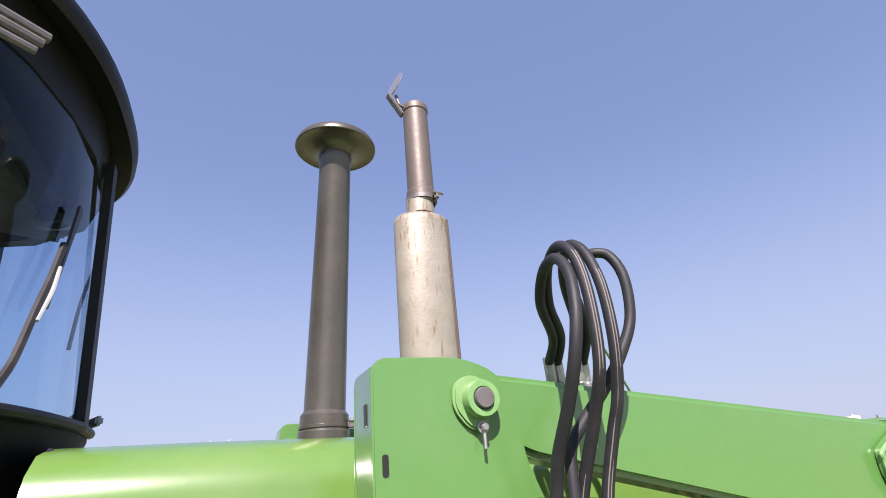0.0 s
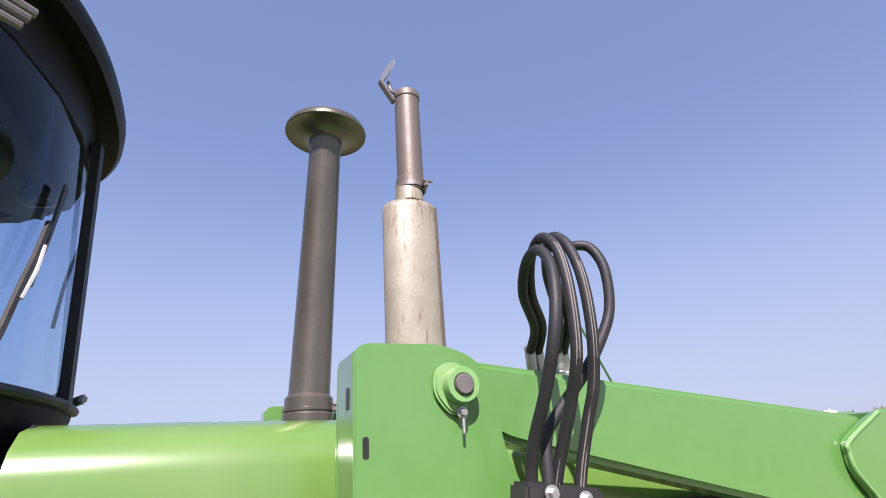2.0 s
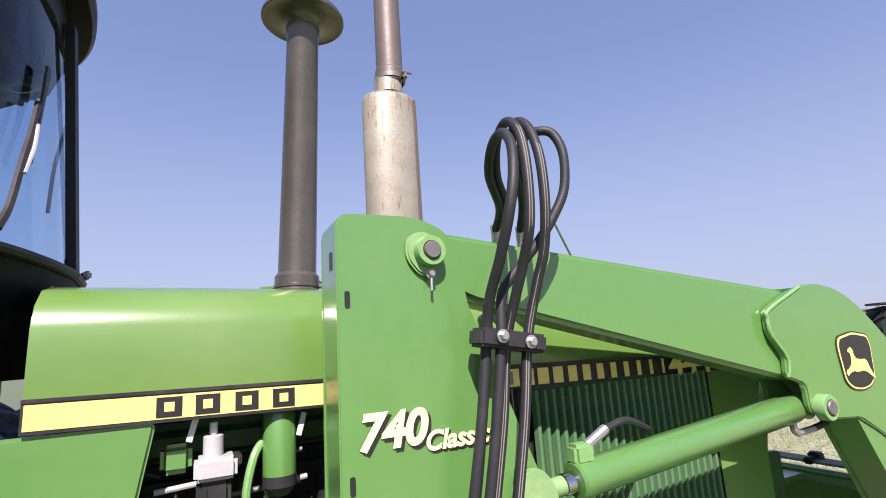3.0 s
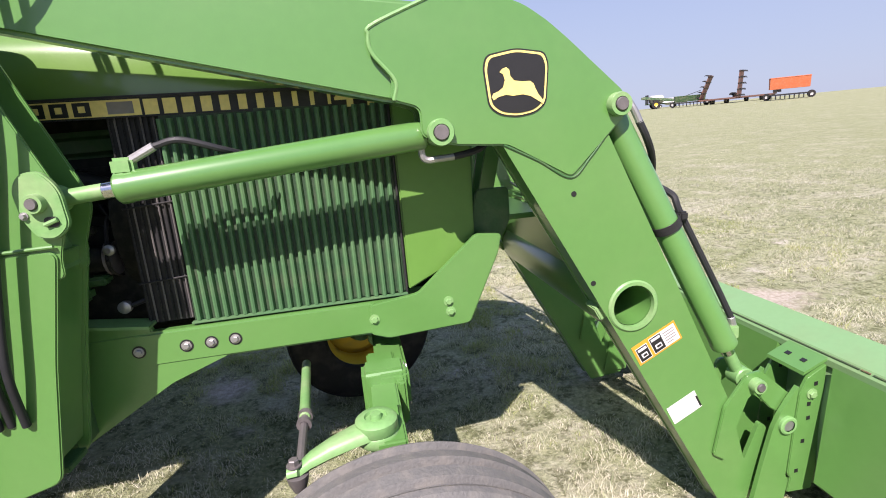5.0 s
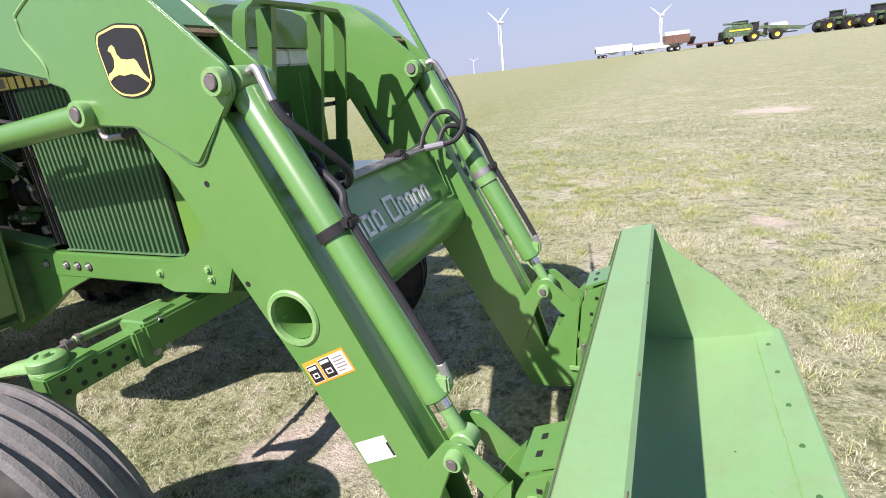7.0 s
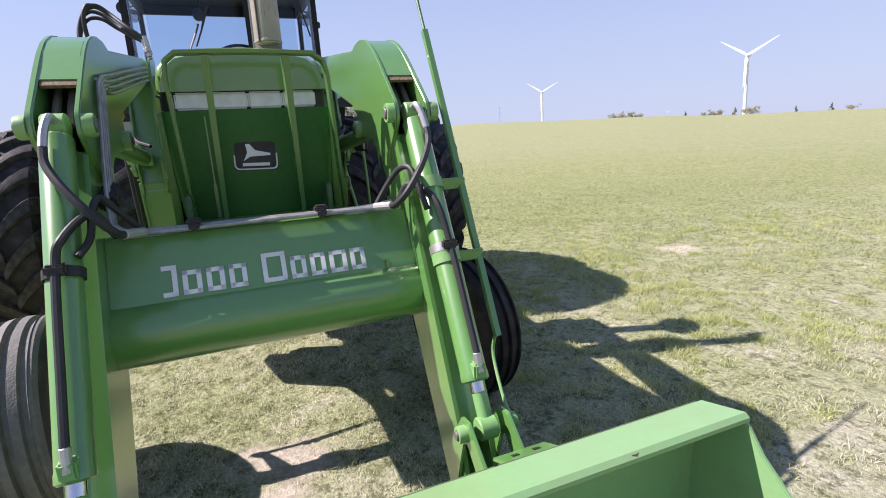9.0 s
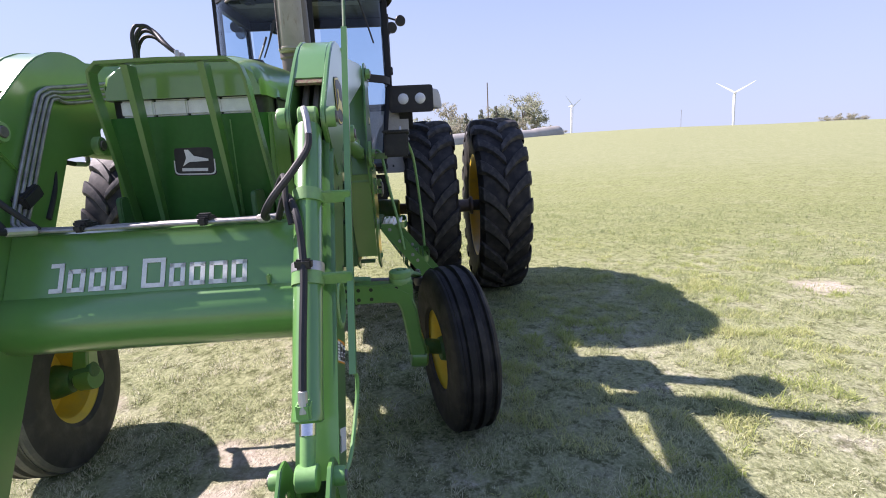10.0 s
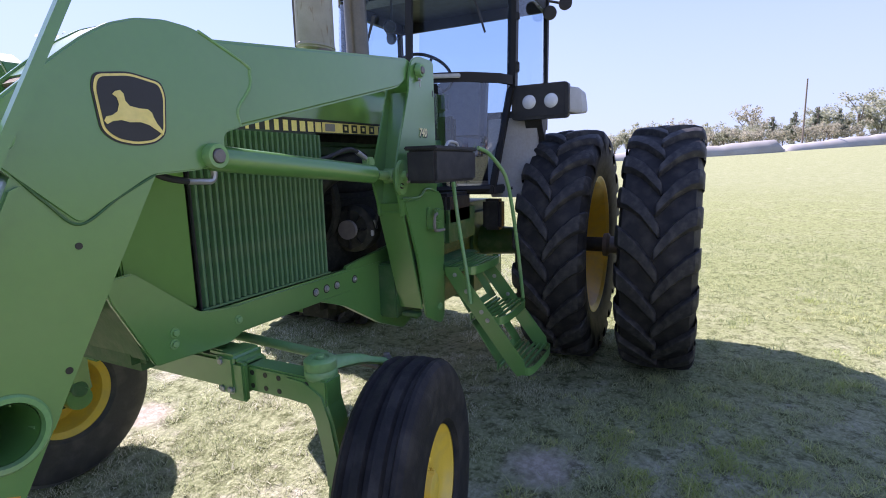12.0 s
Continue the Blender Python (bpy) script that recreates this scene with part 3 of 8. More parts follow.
def boss(x, z, y, s, r, parent, pin=True):
    """Pin boss: welded collar, dark pin end and a small lock bolt."""
    ax = (0, s, 0)
    c = lpart("pin_collar", lathe([(0, 0), (r, 0), (r, 0.022), (r * 0.93, 0.028), (r * 0.62, 0.028), (r * 0.62, 0.02), (0, 0.02)], (x, y, z), ax, 28), PALEGREEN, parent)
    lpart("pin", lathe([(0, 0), (r * 0.56, 0), (r * 0.56, 0.031), (r * 0.5, 0.034), (0, 0.034)], (x, y, z), ax, 22), PINSTEEL, parent)
    return c


def cylinder(s, a, b, y, r, rod_r, bare, name, rod_first):
    """Hydraulic cylinder between two pins a and b (x, z); the bare rod shows at the a end or at the b end."""
    A, B = Vector((a[0], y, a[1])), Vector((b[0], y, b[1]))
    d = (B - A).normalized()
    ln = (B - A).length
    if not rod_first:
        A, B, d = B, A, -d
    p0, p1 = A + d * bare, B - d * 0.035
    body = lpart(name, lathe([(0, 0), (r * 0.9, 0), (r * 1.04, 0.006), (r * 1.04, 0.028), (r, 0.032), (r, (p1 - p0).length - 0.01), (r * 0.9, (p1 - p0).length), (0, (p1 - p0).length)], p0, d, 28), GREEN, loader, "green painted hydraulic cylinder")
    lpart("rod", rod(A + d * 0.02, p0 + d * 0.01, rod_r, 18), PALEGREEN, body)
    lpart("bright_rod", rod(p0 - d * 0.035, p0 + d * 0.012, rod_r * 1.1, 18), CHROME, body, "bright chromed rod end")
    for e in (A, B):
        lpart("eye", lathe([(0.0, -0.03), (0.032, -0.03), (0.036, -0.026), (0.036, 0.026), (0.032, 0.03), (0, 0.03)], e, (0, 1, 0), 22), PALEGREEN, body)
    return body, A, B, d


MOUNT_LEFT = rounded([(1.42, 0.62), (1.40, 1.25), (1.44, 1.325), (1.62, 1.338), (1.68, 1.30), (1.83, 1.30), (1.715, 1.0), (1.64, 0.66), (1.46, 0.575)], 0.03)
WEB_RIGHT = [(1.828, 1.29), (1.842, 1.29), (1.772, 1.0), (1.712, 0.71), (1.70, 0.71), (1.758, 1.0)]
WEB_LEFT = [(1.832, 1.29), (1.846, 1.29), (1.752, 1.0), (1.660, 0.71), (1.648, 0.71), (1.738, 1.0)]
for s in (-1, 1):
    # post on the tractor's side; the left one stands a little further back
    back = 0.05 if s > 0 else 0.0
    LO = Matrix.Translation((-1.5 - back, 0, 0))
    mount_outline = MOUNT_LEFT if s > 0 else MOUNT
    outer, inner = flip((0.578, 0.590), s), flip((0.455, 0.467), s)
    post = lpart("post", plate(POST, *outer, 0.003), GREEN, None, "green welded steel loader post")
    lpart("inner_plate", plate(POST, *inner, 0.003), GREEN, post)
    lpart("rear_web", box((1.474, s * 0.5225, 1.655), (0.012, 0.11, 0.69), 0.003), GREEN, post)
    lpart("front_web", loft([[(1.70, y, 1.83), (1.712, y, 1.83), (1.835, y, 1.24), (1.822, y, 1.24)] for y in flip((0.467, 0.578), s)]), GREEN, post)
    for z in (1.846, 1.522):
        lpart("slot", plate(rounded([(1.481, z - 0.016), (1.491, z - 0.016), (1.491, z + 0.016), (1.481, z + 0.016)], 0.005), *flip((0.5903, 0.5915), s), 0), BLACKDECAL, post)
    boss(1.65, 1.937, s * 0.595, s, 0.0315, post)
    lpart("web_hole", box((1.4672, s * 0.545, 1.925), (0.002, 0.016, 0.035), 0.0), BLACKDECAL, post)
    lpart("pin_bracket", plate(rounded([(1.630, 1.890), (1.602, 1.925), (1.606, 1.965), (1.632, 1.980), (1.664, 1.974), (1.672, 1.93), (1.664, 1.885)], 0.018), *flip((0.5905, 0.602), s), 0.004), PALEGREEN, post)
    lpart("lock_bolt", bolt((1.652, s * 0.602, 1.892), (0, s, 0), 0.007, 0.012), STEEL, post)
    lpart("lock_pin", rod((1.652, s * 0.607, 1.892), (1.651, s * 0.607, 1.858), 0.003, 8), STEEL, post)
    mount = lpart("mount_plate", plate(mount_outline, *flip((0.586, 0.600), s), 0.004), GREEN, None, "green loader mounting plate")
    lpart("inner_mount", plate(mount_outline, *flip((0.43, 0.445), s), 0.004), GREEN, mount)
    lpart("mount_web", plate(WEB_LEFT if s > 0 else WEB_RIGHT, *flip((0.445, 0.586), s), 0.002), GREEN, mount)
    lpart("web_foot", box((1.70 - back, s * 0.515, 0.675), (0.05, 0.10, 0.02), 0.003), DARKGREEN, mount)
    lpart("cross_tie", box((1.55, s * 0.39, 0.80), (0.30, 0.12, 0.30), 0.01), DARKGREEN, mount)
    lpart("weld_seam", tube([(1.47, s * 0.601, 1.325), (1.55, s * 0.601, 1.343), (1.62, s * 0.601, 1.345), (1.68, s * 0.601, 1.312), (1.85, s * 0.601, 1.312)], 0.005, 8), GREEN, mount)
    lpart("mount_bolt", bolt((1.36 if s < 0 else 1.48, s * 0.60, 0.68), (0, s, 0), 0.016), PALEGREEN, mount)
    # hand latch on the mounting plate
    lx = 1.555
    latch = lpart("latch", plate(rounded([(lx - 0.075, 1.13), (lx - 0.07, 1.245), (lx + 0.055, 1.255), (lx + 0.06, 1.135)], 0.02), *flip((0.601, 0.612), s), 0.003), GREEN, mount)
    lpart("latch_block", box((lx - 0.02, s * 0.628, 1.215), (0.06, 0.03, 0.05), 0.006), GREEN, latch)
    lpart("latch_block", box((lx - 0.02, s * 0.628, 1.155), (0.06, 0.03, 0.035), 0.006), GREEN, latch)
    lpart("latch_handle", tube([(lx + 0.01, s * 0.64, 1.215), (lx + 0.055, s * 0.65, 1.205), (lx + 0.06, s * 0.65, 1.15), (lx + 0.02, s * 0.64, 1.125), (lx - 0.08, s * 0.635, 1.12)], 0.008, 8), GREYPANEL, latch)
    # lug for the lift cylinder
    lug = lpart("lift_lug", plate(rounded([(1.802, 1.385), (1.795, 1.46), (1.82, 1.497), (1.865, 1.50), (1.90, 1.455), (1.905, 1.36), (1.87, 1.33), (1.83, 1.335)], 0.025), *flip((0.592, 0.612), s), 0.004), PALEGREEN, post)
    boss(1.845, 1.423, s * 0.606, s, 0.024, lug)
    lpart("lug_slot", plate(rounded([(1.852, 1.362), (1.885, 1.362), (1.885, 1.388), (1.852, 1.388)], 0.012), *flip((0.6125, 0.6145), s), 0), BLACKDECAL, lug)
    lpart("lug_pin", rod((1.853, s * 0.617, 1.369), (1.884, s * 0.617, 1.380), 0.006, 8), PALEGREEN, lug)
    lpart("lock_bolt", bolt((1.812, s * 0.612, 1.395), (0, s, 0), 0.007), STEEL, lug)
    LO = Matrix.Translation((-1.5, 0, 0))
    # upper arm
    arm = lpart("upper_arm", plate(rounded([(1.60, 1.90), (1.605, 1.975), (1.66, 1.99), (2.83, 1.845), (2.83, 1.58), (2.72, 1.598), (1.76, 1.838), (1.66, 1.885)], 0.02), *flip((0.478, 0.574), s), 0.022, seg=5), GREEN, None, "green box-section upper loader arm", sharp=60)
    knee = lpart("knee_plate", plate(KNEE, *flip((0.574, 0.594), s), 0.005, seg=3), GREEN, None, "green knee plate with shield decal")
    lpart("inner_knee", plate(KNEE, *flip((0.462, 0.478), s), 0.004), GREEN, knee)
    lpart("knee_top", loft([[(2.86, y, 1.853), (2.96, y, 1.858), (3.04, y, 1.844), (3.11, y, 1.816), (3.17, y, 1.776), (3.275, y, 1.683), (3.268, y, 1.674), (3.16, y, 1.765), (3.10, y, 1.804), (3.035, y, 1.831), (2.96, y, 1.844), (2.86, y, 1.838)] for y in flip((0.478, 0.574), s)]), GREEN, knee)
    lpart("rust_edge", loft([[(3.270, y, 1.682), (3.292, y, 1.664), (3.286, y, 1.656), (3.264, y, 1.674)] for y in flip((0.480, 0.572), s)]), RUST, knee, "flaking rust on the cover's edge")
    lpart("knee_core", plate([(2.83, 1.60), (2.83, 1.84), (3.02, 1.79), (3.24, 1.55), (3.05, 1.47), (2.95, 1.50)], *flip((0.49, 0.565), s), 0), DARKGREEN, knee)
    for yy in (0.507, 0.545):
        lpart("inner_line", tube([(3.06, s * yy, 1.80), (3.12, s * yy, 1.755), (3.24, s * yy, 1.635), (3.33, s * yy, 1.545)], 0.012, 8), EXHAUST, knee)
    lpart("weld_bead", tube([(2.735, s * 0.590, 1.60), (2.742, s * 0.593, 1.65), (2.69, s * 0.593, 1.72), (2.685, s * 0.593, 1.765), (2.70, s * 0.593, 1.79), (2.86, s * 0.593, 1.853)], 0.0055, 8), PALEGREEN, knee)
    boss(2.85, 1.507, s * 0.594, s, 0.037, knee)
    boss(3.374, 1.543, s * 0.594, s, 0.034, knee)
    boss(2.85, 1.507, s * 0.462, -s, 0.037, knee)
    boss(3.374, 1.543, s * 0.462, -s, 0.034, knee)
    emblem(s, knee)
    # lower arm, with the torque tube's open end
    low = lpart("lower_arm", plate(LOWER, *flip((0.572, 0.588), s), 0.004, holes=((3.428, 0.918, 0.070),)), GREEN, None, "green box-section lower loader arm")
    lpart("inner_plate", plate(LOWER, *flip((0.474, 0.488), s), 0.004, holes=((3.428, 0.918, 0.070),)), GREEN, low)
    lpart("front_web", loft([[(3.325, y, 1.47), (3.335, y, 1.47), (3.795, y, 0.50), (3.785, y, 0.50)] for y in flip((0.488, 0.572), s)]), GREEN, low)
    lpart("rear_web", loft([[(3.03, y, 1.46), (3.042, y, 1.46), (3.80, y, 0.09), (3.788, y, 0.09)] for y in flip((0.488, 0.572), s)]), GREEN, low)
    lpart("front_lip", loft([[(3.34, y, 1.44), (3.36, y, 1.43), (3.80, y, 0.505), (3.783, y, 0.50)] for y in flip((0.588, 0.600), s)]), GREEN, low) if s > 0 else None
    lpart("tube_collar", lathe([(0.070, -0.01), (0.084, -0.01), (0.086, 0.003), (0.081, 0.008), (0.070, 0.008), (0.0685, -0.008)], (3.428, s * 0.588, 0.918), (0, s, 0), 36), PALEGREEN, low)
    lpart("weld_v", tube([(3.03, s * 0.590, 1.458), (3.13, s * 0.590, 1.405), (3.228, s * 0.590, 1.347), (3.29, s * 0.590, 1.40), (3.345, s * 0.590, 1.465)], 0.0035, 8), DARKGREEN, low)
    for hx, hz in ((3.237, 1.297), (3.294, 1.012)):
        lpart("bolt_hole", lathe([(0, 0), (0.0085, 0), (0.0085, 0.0015), (0, 0.0015)], (hx, s * 0.588, hz), (0, s, 0), 12), BLACKDECAL, low)
    lpart("stop_tab", box((3.338, s * 0.53, 0.905), (0.045, 0.07, 0.05), 0.004, pose(0, 0, 0, 0, -28, 0)), PALEGREEN, low)
    # warning stickers
    def sticker(pts, mat, h, name="sticker", label=""):
        return lpart(name, plate(pts, *flip((0.5885 + h, 0.5893 + h), s), 0), mat, low, label)

    ang = math.atan2(0.06, 0.12)
    cu, su = math.cos(ang), math.sin(ang)

    def at_arm(u, v):
        return (3.455 + u * cu + v * su, 0.705 + u * su - v * cu + 0.0)

    def quad(u0, u1, v0, v1):
        return [at_arm(u0, v0), at_arm(u1, v0), at_arm(u1, v1), at_arm(u0, v1)]
    sticker(quad(0, 0.168, -0.075, 0.0), ORANGE, 0, "warning_sticker", "orange, white and black warning sticker")
    sticker(quad(0.008, 0.052, -0.062, -0.006), WHITE, 0.001)
    sticker(quad(0.062, 0.108, -0.068, -0.006), WHITE, 0.001)
    sticker(quad(0.108, 0.162, -0.068, -0.006), WHITE, 0.001)
    for u0, u1, v0 in ((0.010, 0.050, -0.060), (0.064, 0.106, -0.066)):
        sticker(quad(u0, u1, v0, -0.009), BLACKDECAL, 0.002)
        sticker(quad(u0 + 0.004, u1 - 0.004, v0 + 0.004, v0 + 0.013), WHITE, 0.003)
        sticker(quad(u0 + 0.009, u1 - 0.009, -0.036, -0.020), WHITE, 0.003)
        sticker(quad(u0 + 0.014, u1 - 0.012, -0.032, -0.024), BLACKDECAL, 0.004)
    for v in (-0.058, -0.048, -0.038, -0.028, -0.018):
        sticker(quad(0.114, 0.155 if v < -0.02 else 0.14, v, v + 0.003), GREYPANEL, 0.002)
    p0 = (3.585, 0.463)

    def quad2(u0, u1, v0, v1):
        return [(p0[0] + u * cu + v * su, p0[1] + u * su - v * cu) for u, v in ((u0, v0), (u1, v0), (u1, v1), (u0, v1))]
    sticker(quad2(0, 0.115, -0.072, 0), WHITE, 0, "white_sticker", "white sticker with a black edge bar")
    sticker(quad2(0.108, 0.115, -0.05, -0.005), BLACKDECAL, 0.001)
    # lift cylinder, rod at the post
    lift, A, B, d = cylinder(s, (1.845 - back, 1.423), (2.85, 1.507), s * 0.535, 0.041, 0.021, 0.155, "lift_cylinder", True)
    up = Vector((-d.z, 0, d.x))
    q = A + d * 0.185 + up * 0.045
    lpart("port", box(tuple(q + up * 0.008), (0.055, 0.04, 0.045), 0.008), PALEGREEN, lift)
    lpart("fitting", rod(q + d * 0.02 + up * 0.02, q + d * 0.085 + up * 0.045, 0.012, 10), STEEL, lift, "zinc plated hose fitting")
    lpart("hose", tube([q + d * 0.085 + up * 0.045, q + d * 0.15 + up * 0.05, q + d * 0.24 + up * 0.01 - Vector((0, s * 0.03, 0)), q + d * 0.30 - Vector((0, s * 0.09, 0.02))], 0.009, 8), HOSE, lift)
    e = B - d * 0.05 - up * 0.045
    lpart("elbow", tube([e + up * 0.02, e - up * 0.012, e - up * 0.026 + d * 0.012, e - up * 0.028 + d * 0.04, e - up * 0.03 + d * 0.09], 0.010, 8), STEEL, lift)
    lpart("supply_hose", tube([e - up * 0.03 + d * 0.09, e - up * 0.02 + d * 0.17, Vector((3.06, s * 0.50, 1.50)), Vector((3.13, s * 0.475, 1.35)), Vector((3.2, s * 0.47, 1.24))], 0.01, 8), HOSE, lift)
    # bucket cylinder in front of the lower arm, rod at the bucket
    tilt, A, B, d = cylinder(s, (3.374, 1.543), (3.878, 0.570), s * 0.531, 0.043, 0.021, 0.14, "bucket_cylinder", False)
    w = Vector((d.z, 0, -d.x))
    fwd = Vector((-d.z, 0, d.x)) if Vector((-d.z, 0, d.x)).x > 0 else Vector((d.z, 0, -d.x))
    mid = A.lerp(B, 0.60 if s < 0 else 0.53)
    lpart("strap", lathe([(0.045, -0.014), (0.049, -0.014), (0.049, 0.014), (0.045, 0.014)], mid, d, 28), BLACK if s < 0 else STEEL, tilt, "hose strap round the cylinder")
    lpart("strap_buckle", box(tuple(mid + fwd * 0.058), (0.03, 0.05, 0.03), 0.006), BLACK, tilt)
    lpart("top_fitting", tube([(3.395, s * 0.525, 1.555), (3.43, s * 0.53, 1.565), (3.455, s * 0.54, 1.53), (3.475, s * 0.545, 1.485)], 0.0115, 10), STEEL, tilt)
    lpart("top_hose", tube([(3.472, s * 0.545, 1.49), (3.50, s * 0.54, 1.44), (3.545, s * 0.50, 1.375), (3.578, s * 0.44, 1.30), (3.555, s * 0.405, 1.252), (3.50, s * 0.395, 1.234), (3.44, s * 0.36, 1.226)], 0.0115, 9), HOSE, tilt)
    lpart("hose_end", rod((3.50, s * 0.395, 1.234), (3.43, s * 0.355, 1.226), 0.015, 10), STEEL, tilt)
    lowf = A + d * 0.185 + fwd * 0.052
    lpart("long_hose", tube([Vector((3.46, s * 0.42, 1.225)), Vector((3.50, s * 0.46, 1.30)), B.lerp(A, 0.33) + fwd * 0.07 - Vector((0, s * 0.02, 0)), mid + fwd * 0.062, A.lerp(B, 0.33) + fwd * 0.065, lowf + d * 0.03 + fwd * 0.012], 0.011, 9), HOSE, tilt)
    lpart("low_fitting", rod(lowf + d * 0.04 + fwd * 0.012, lowf - d * 0.02, 0.013, 10), STEEL, tilt)
    lpart("low_port", box(tuple(A + d * 0.175 + fwd * 0.042), (0.04, 0.04, 0.05), 0.006), PALEGREEN, tilt)
    # crank link from the lower arm to the bucket
    crank = lpart("crank_link", plate(rounded([(3.765, 0.50), (3.848, 0.610), (3.90, 0.615), (4.03, 0.50), (4.01, 0.42), (3.945, 0.465), (3.885, 0.535), (3.858, 0.52), (3.83, 0.45), (3.775, 0.29), (3.73, 0.32)], 0.01), *flip((0.590, 0.604), s), 0.003), GREEN, None, "green steel crank link")
    lpart("inner_link", plate(rounded([(3.765, 0.50), (3.848, 0.610), (3.90, 0.615), (4.03, 0.50), (4.01, 0.42), (3.945, 0.465), (3.885, 0.535), (3.858, 0.52), (3.83, 0.45), (3.775, 0.29), (3.73, 0.32)], 0.01), *flip((0.460, 0.472), s), 0.003), GREEN, crank)
    boss(3.878, 0.570, s * 0.604, s, 0.026, crank)
    boss(3.878, 0.570, s * 0.460, -s, 0.026, crank)

# crossbeam: bent front panel over the torque tube
beam = lpart("crossbeam", strip([(3.315, 1.16), (3.34, 1.198), (3.37, 1.195), (3.425, 1.08), (3.475, 0.975)], -0.474, 0.474, 0.012, 0.003), GREEN, None, "green loader crossbeam with pale letter blocks")
lpart("torque_tube", lathe([(0.0665, -0.580), (0.104, -0.474), (0.104, 0.474), (0.0665, 0.580), (0.062, 0.5), (0.062, -0.5), (0.0665, -0.580)], (3.428, 0, 0.918), (0, 1, 0), 40), GREEN, beam, sharp=50)
lpart("back_plate", box((3.345, 0, 1.065), (0.012, 0.944, 0.27), 0.002, pose(0, 0, 0, 0, -9, 0)), GREEN, beam)
lpart("weld_seam", tube([(3.492, -0.47, 0.988), (3.492, 0.47, 0.988)], 0.006, 8, 4), GREEN, beam)
lpart("drain_tab", box((3.468, 0.37, 1.03), (0.02, 0.012, 0.03), 0.003), GREEN, beam)
# pale blocks where the maker's name stands
FACE = Matrix.Translation((3.449, 0, 1.058)) @ Matrix.Rotation(radians(-25.5), 4, "Y")
y = -0.335
for i, wd in enumerate((0.05, 0.062, 0.06, 0.06, 0, 0.082, 0.058, 0.058, 0.066, 0.058)):
    if wd:
        hh, st = (0.098 if i in (0, 5) else 0.076), 0.0145
        strokes = [(0.004 + st / 2, 0, st, hh), (0.004 + (wd - 0.008) / 2, hh / 2 - st / 2, wd - 0.008, st), (0.004 + (wd - 0.008) / 2, -hh / 2 + st / 2, wd - 0.008, st), (wd - 0.004 - st / 2, 0, st, hh)]
        bars = []
        for cy, cz, sy, sz in strokes[1 if i == 0 else 0:]:
            b = box(None, (0.002, sy, sz), 0.0)
            b.transform(FACE @ Matrix.Translation((0.002, y + cy, cz + (hh - 0.076) / 2)))
            bars.append(b)
        lpart("letter_block", join(*bars), WHITE, beam)
    y += (wd or 0.028) + 0.006
# four hard lines on the beam and up the inside of the right arm
for k in range(4):
    o = 0.021 * k
    ln = lpart("hard_line", tube([(3.425 - o * 0.9, 0.40 + 0.01 * k, 1.222 + 0.004 * k), (3.425 - o * 0.9, 0.30, 1.222), (3.425 - o * 0.9, 0.0, 1.222), (3.425 - o * 0.9, -0.34, 1.222), (3.42 - o, -0.42 - 0.003 * k, 1.235), (3.38 - o * 1.2, -0.445, 1.30), (3.20 - o * 1.2, -0.449, 1.62), (3.13 - o, -0.449, 1.70 - o * 0.4), (2.95, -0.449, 1.735 - o), (2.3, -0.449, 1.845 - o), (1.95, -0.449, 1.90 - o)], 0.0065, 8, 6), LINESTEEL, None, "zinc plated hydraulic hard line")
for yy in (-0.22, 0.17):
    lpart("line_clamp", join(box((3.395, yy, 1.226), (0.10, 0.03, 0.026), 0.006), box((3.41, yy, 1.24), (0.04, 0.045, 0.022), 0.006)), PLASTIC, None)
lpart("line_clamp", box((3.31, -0.447, 1.33), (0.10, 0.05, 0.05), 0.008, pose(0, 0, 0, 0, 28, 0)), PLASTIC, None)
lpart("branch_hose", tube([(3.41, 0.36, 1.226), (3.42, 0.40, 1.29), (3.455, 0.44, 1.35), (3.51, 0.465, 1.355), (3.56, 0.475, 1.29), (3.585, 0.49, 1.22)], 0.010, 9), HOSE, None, "black rubber branch hose")
lpart("branch_hose", tube([(3.41, -0.36, 1.226), (3.45, -0.41, 1.30), (3.475, -0.44, 1.34), (3.515, -0.455, 1.31), (3.545, -0.465, 1.24), (3.585, -0.49, 1.20)], 0.010, 9), HOSE, None, "black rubber branch hose")

# level indicator rod on the left bucket cylinder
ind = lpart("level_indicator", loft([[(x - 0.010, y, z), (x + 0.010, y, z + 0.008), (x + 0.010, y + 0.02, z + 0.008), (x - 0.010, y + 0.02, z)] for x, y, z in ((3.225, 0.645, 1.845), (3.735, 0.645, 0.79))]), GREEN, None, "green level indicator bar on the bucket cylinder")
lpart("pointer", rod((3.235, 0.655, 1.83), (2.955, 0.655, 2.405), 0.006, 10), DARKGREEN, ind)
lpart("link_wire", tube([(3.735, 0.655, 0.80), (3.70, 0.66, 0.77), (3.70, 0.655, 0.70), (3.80, 0.64, 0.585), (3.875, 0.63, 0.57)], 0.006, 8), PALEGREEN, ind)
for f in (0.26, 0.50):
    c = Vector((3.374, 0.531, 1.543)).lerp(Vector((3.878, 0.531, 0.570)), f)
    lpart("indicator_bracket", box((c.x, 0.60, c.z), (0.012, 0.125, 0.042), 0.003, pose(0, 0, 0, 0, 27, 0)), PALEGREEN, ind)
    lpart("band", lathe([(0.044, -0.02), (0.048, -0.02), (0.048, 0.02), (0.044, 0.02)], c, (0.504, 0, -0.973), 24), PALEGREEN, ind)

# grille guard in front of the nose
LEAN = Matrix(((1, 0, 0.235, -0.235 * 1.77), (0, 1, 0, 0), (0, 0, 1, 0), (0, 0, 0, 1)))


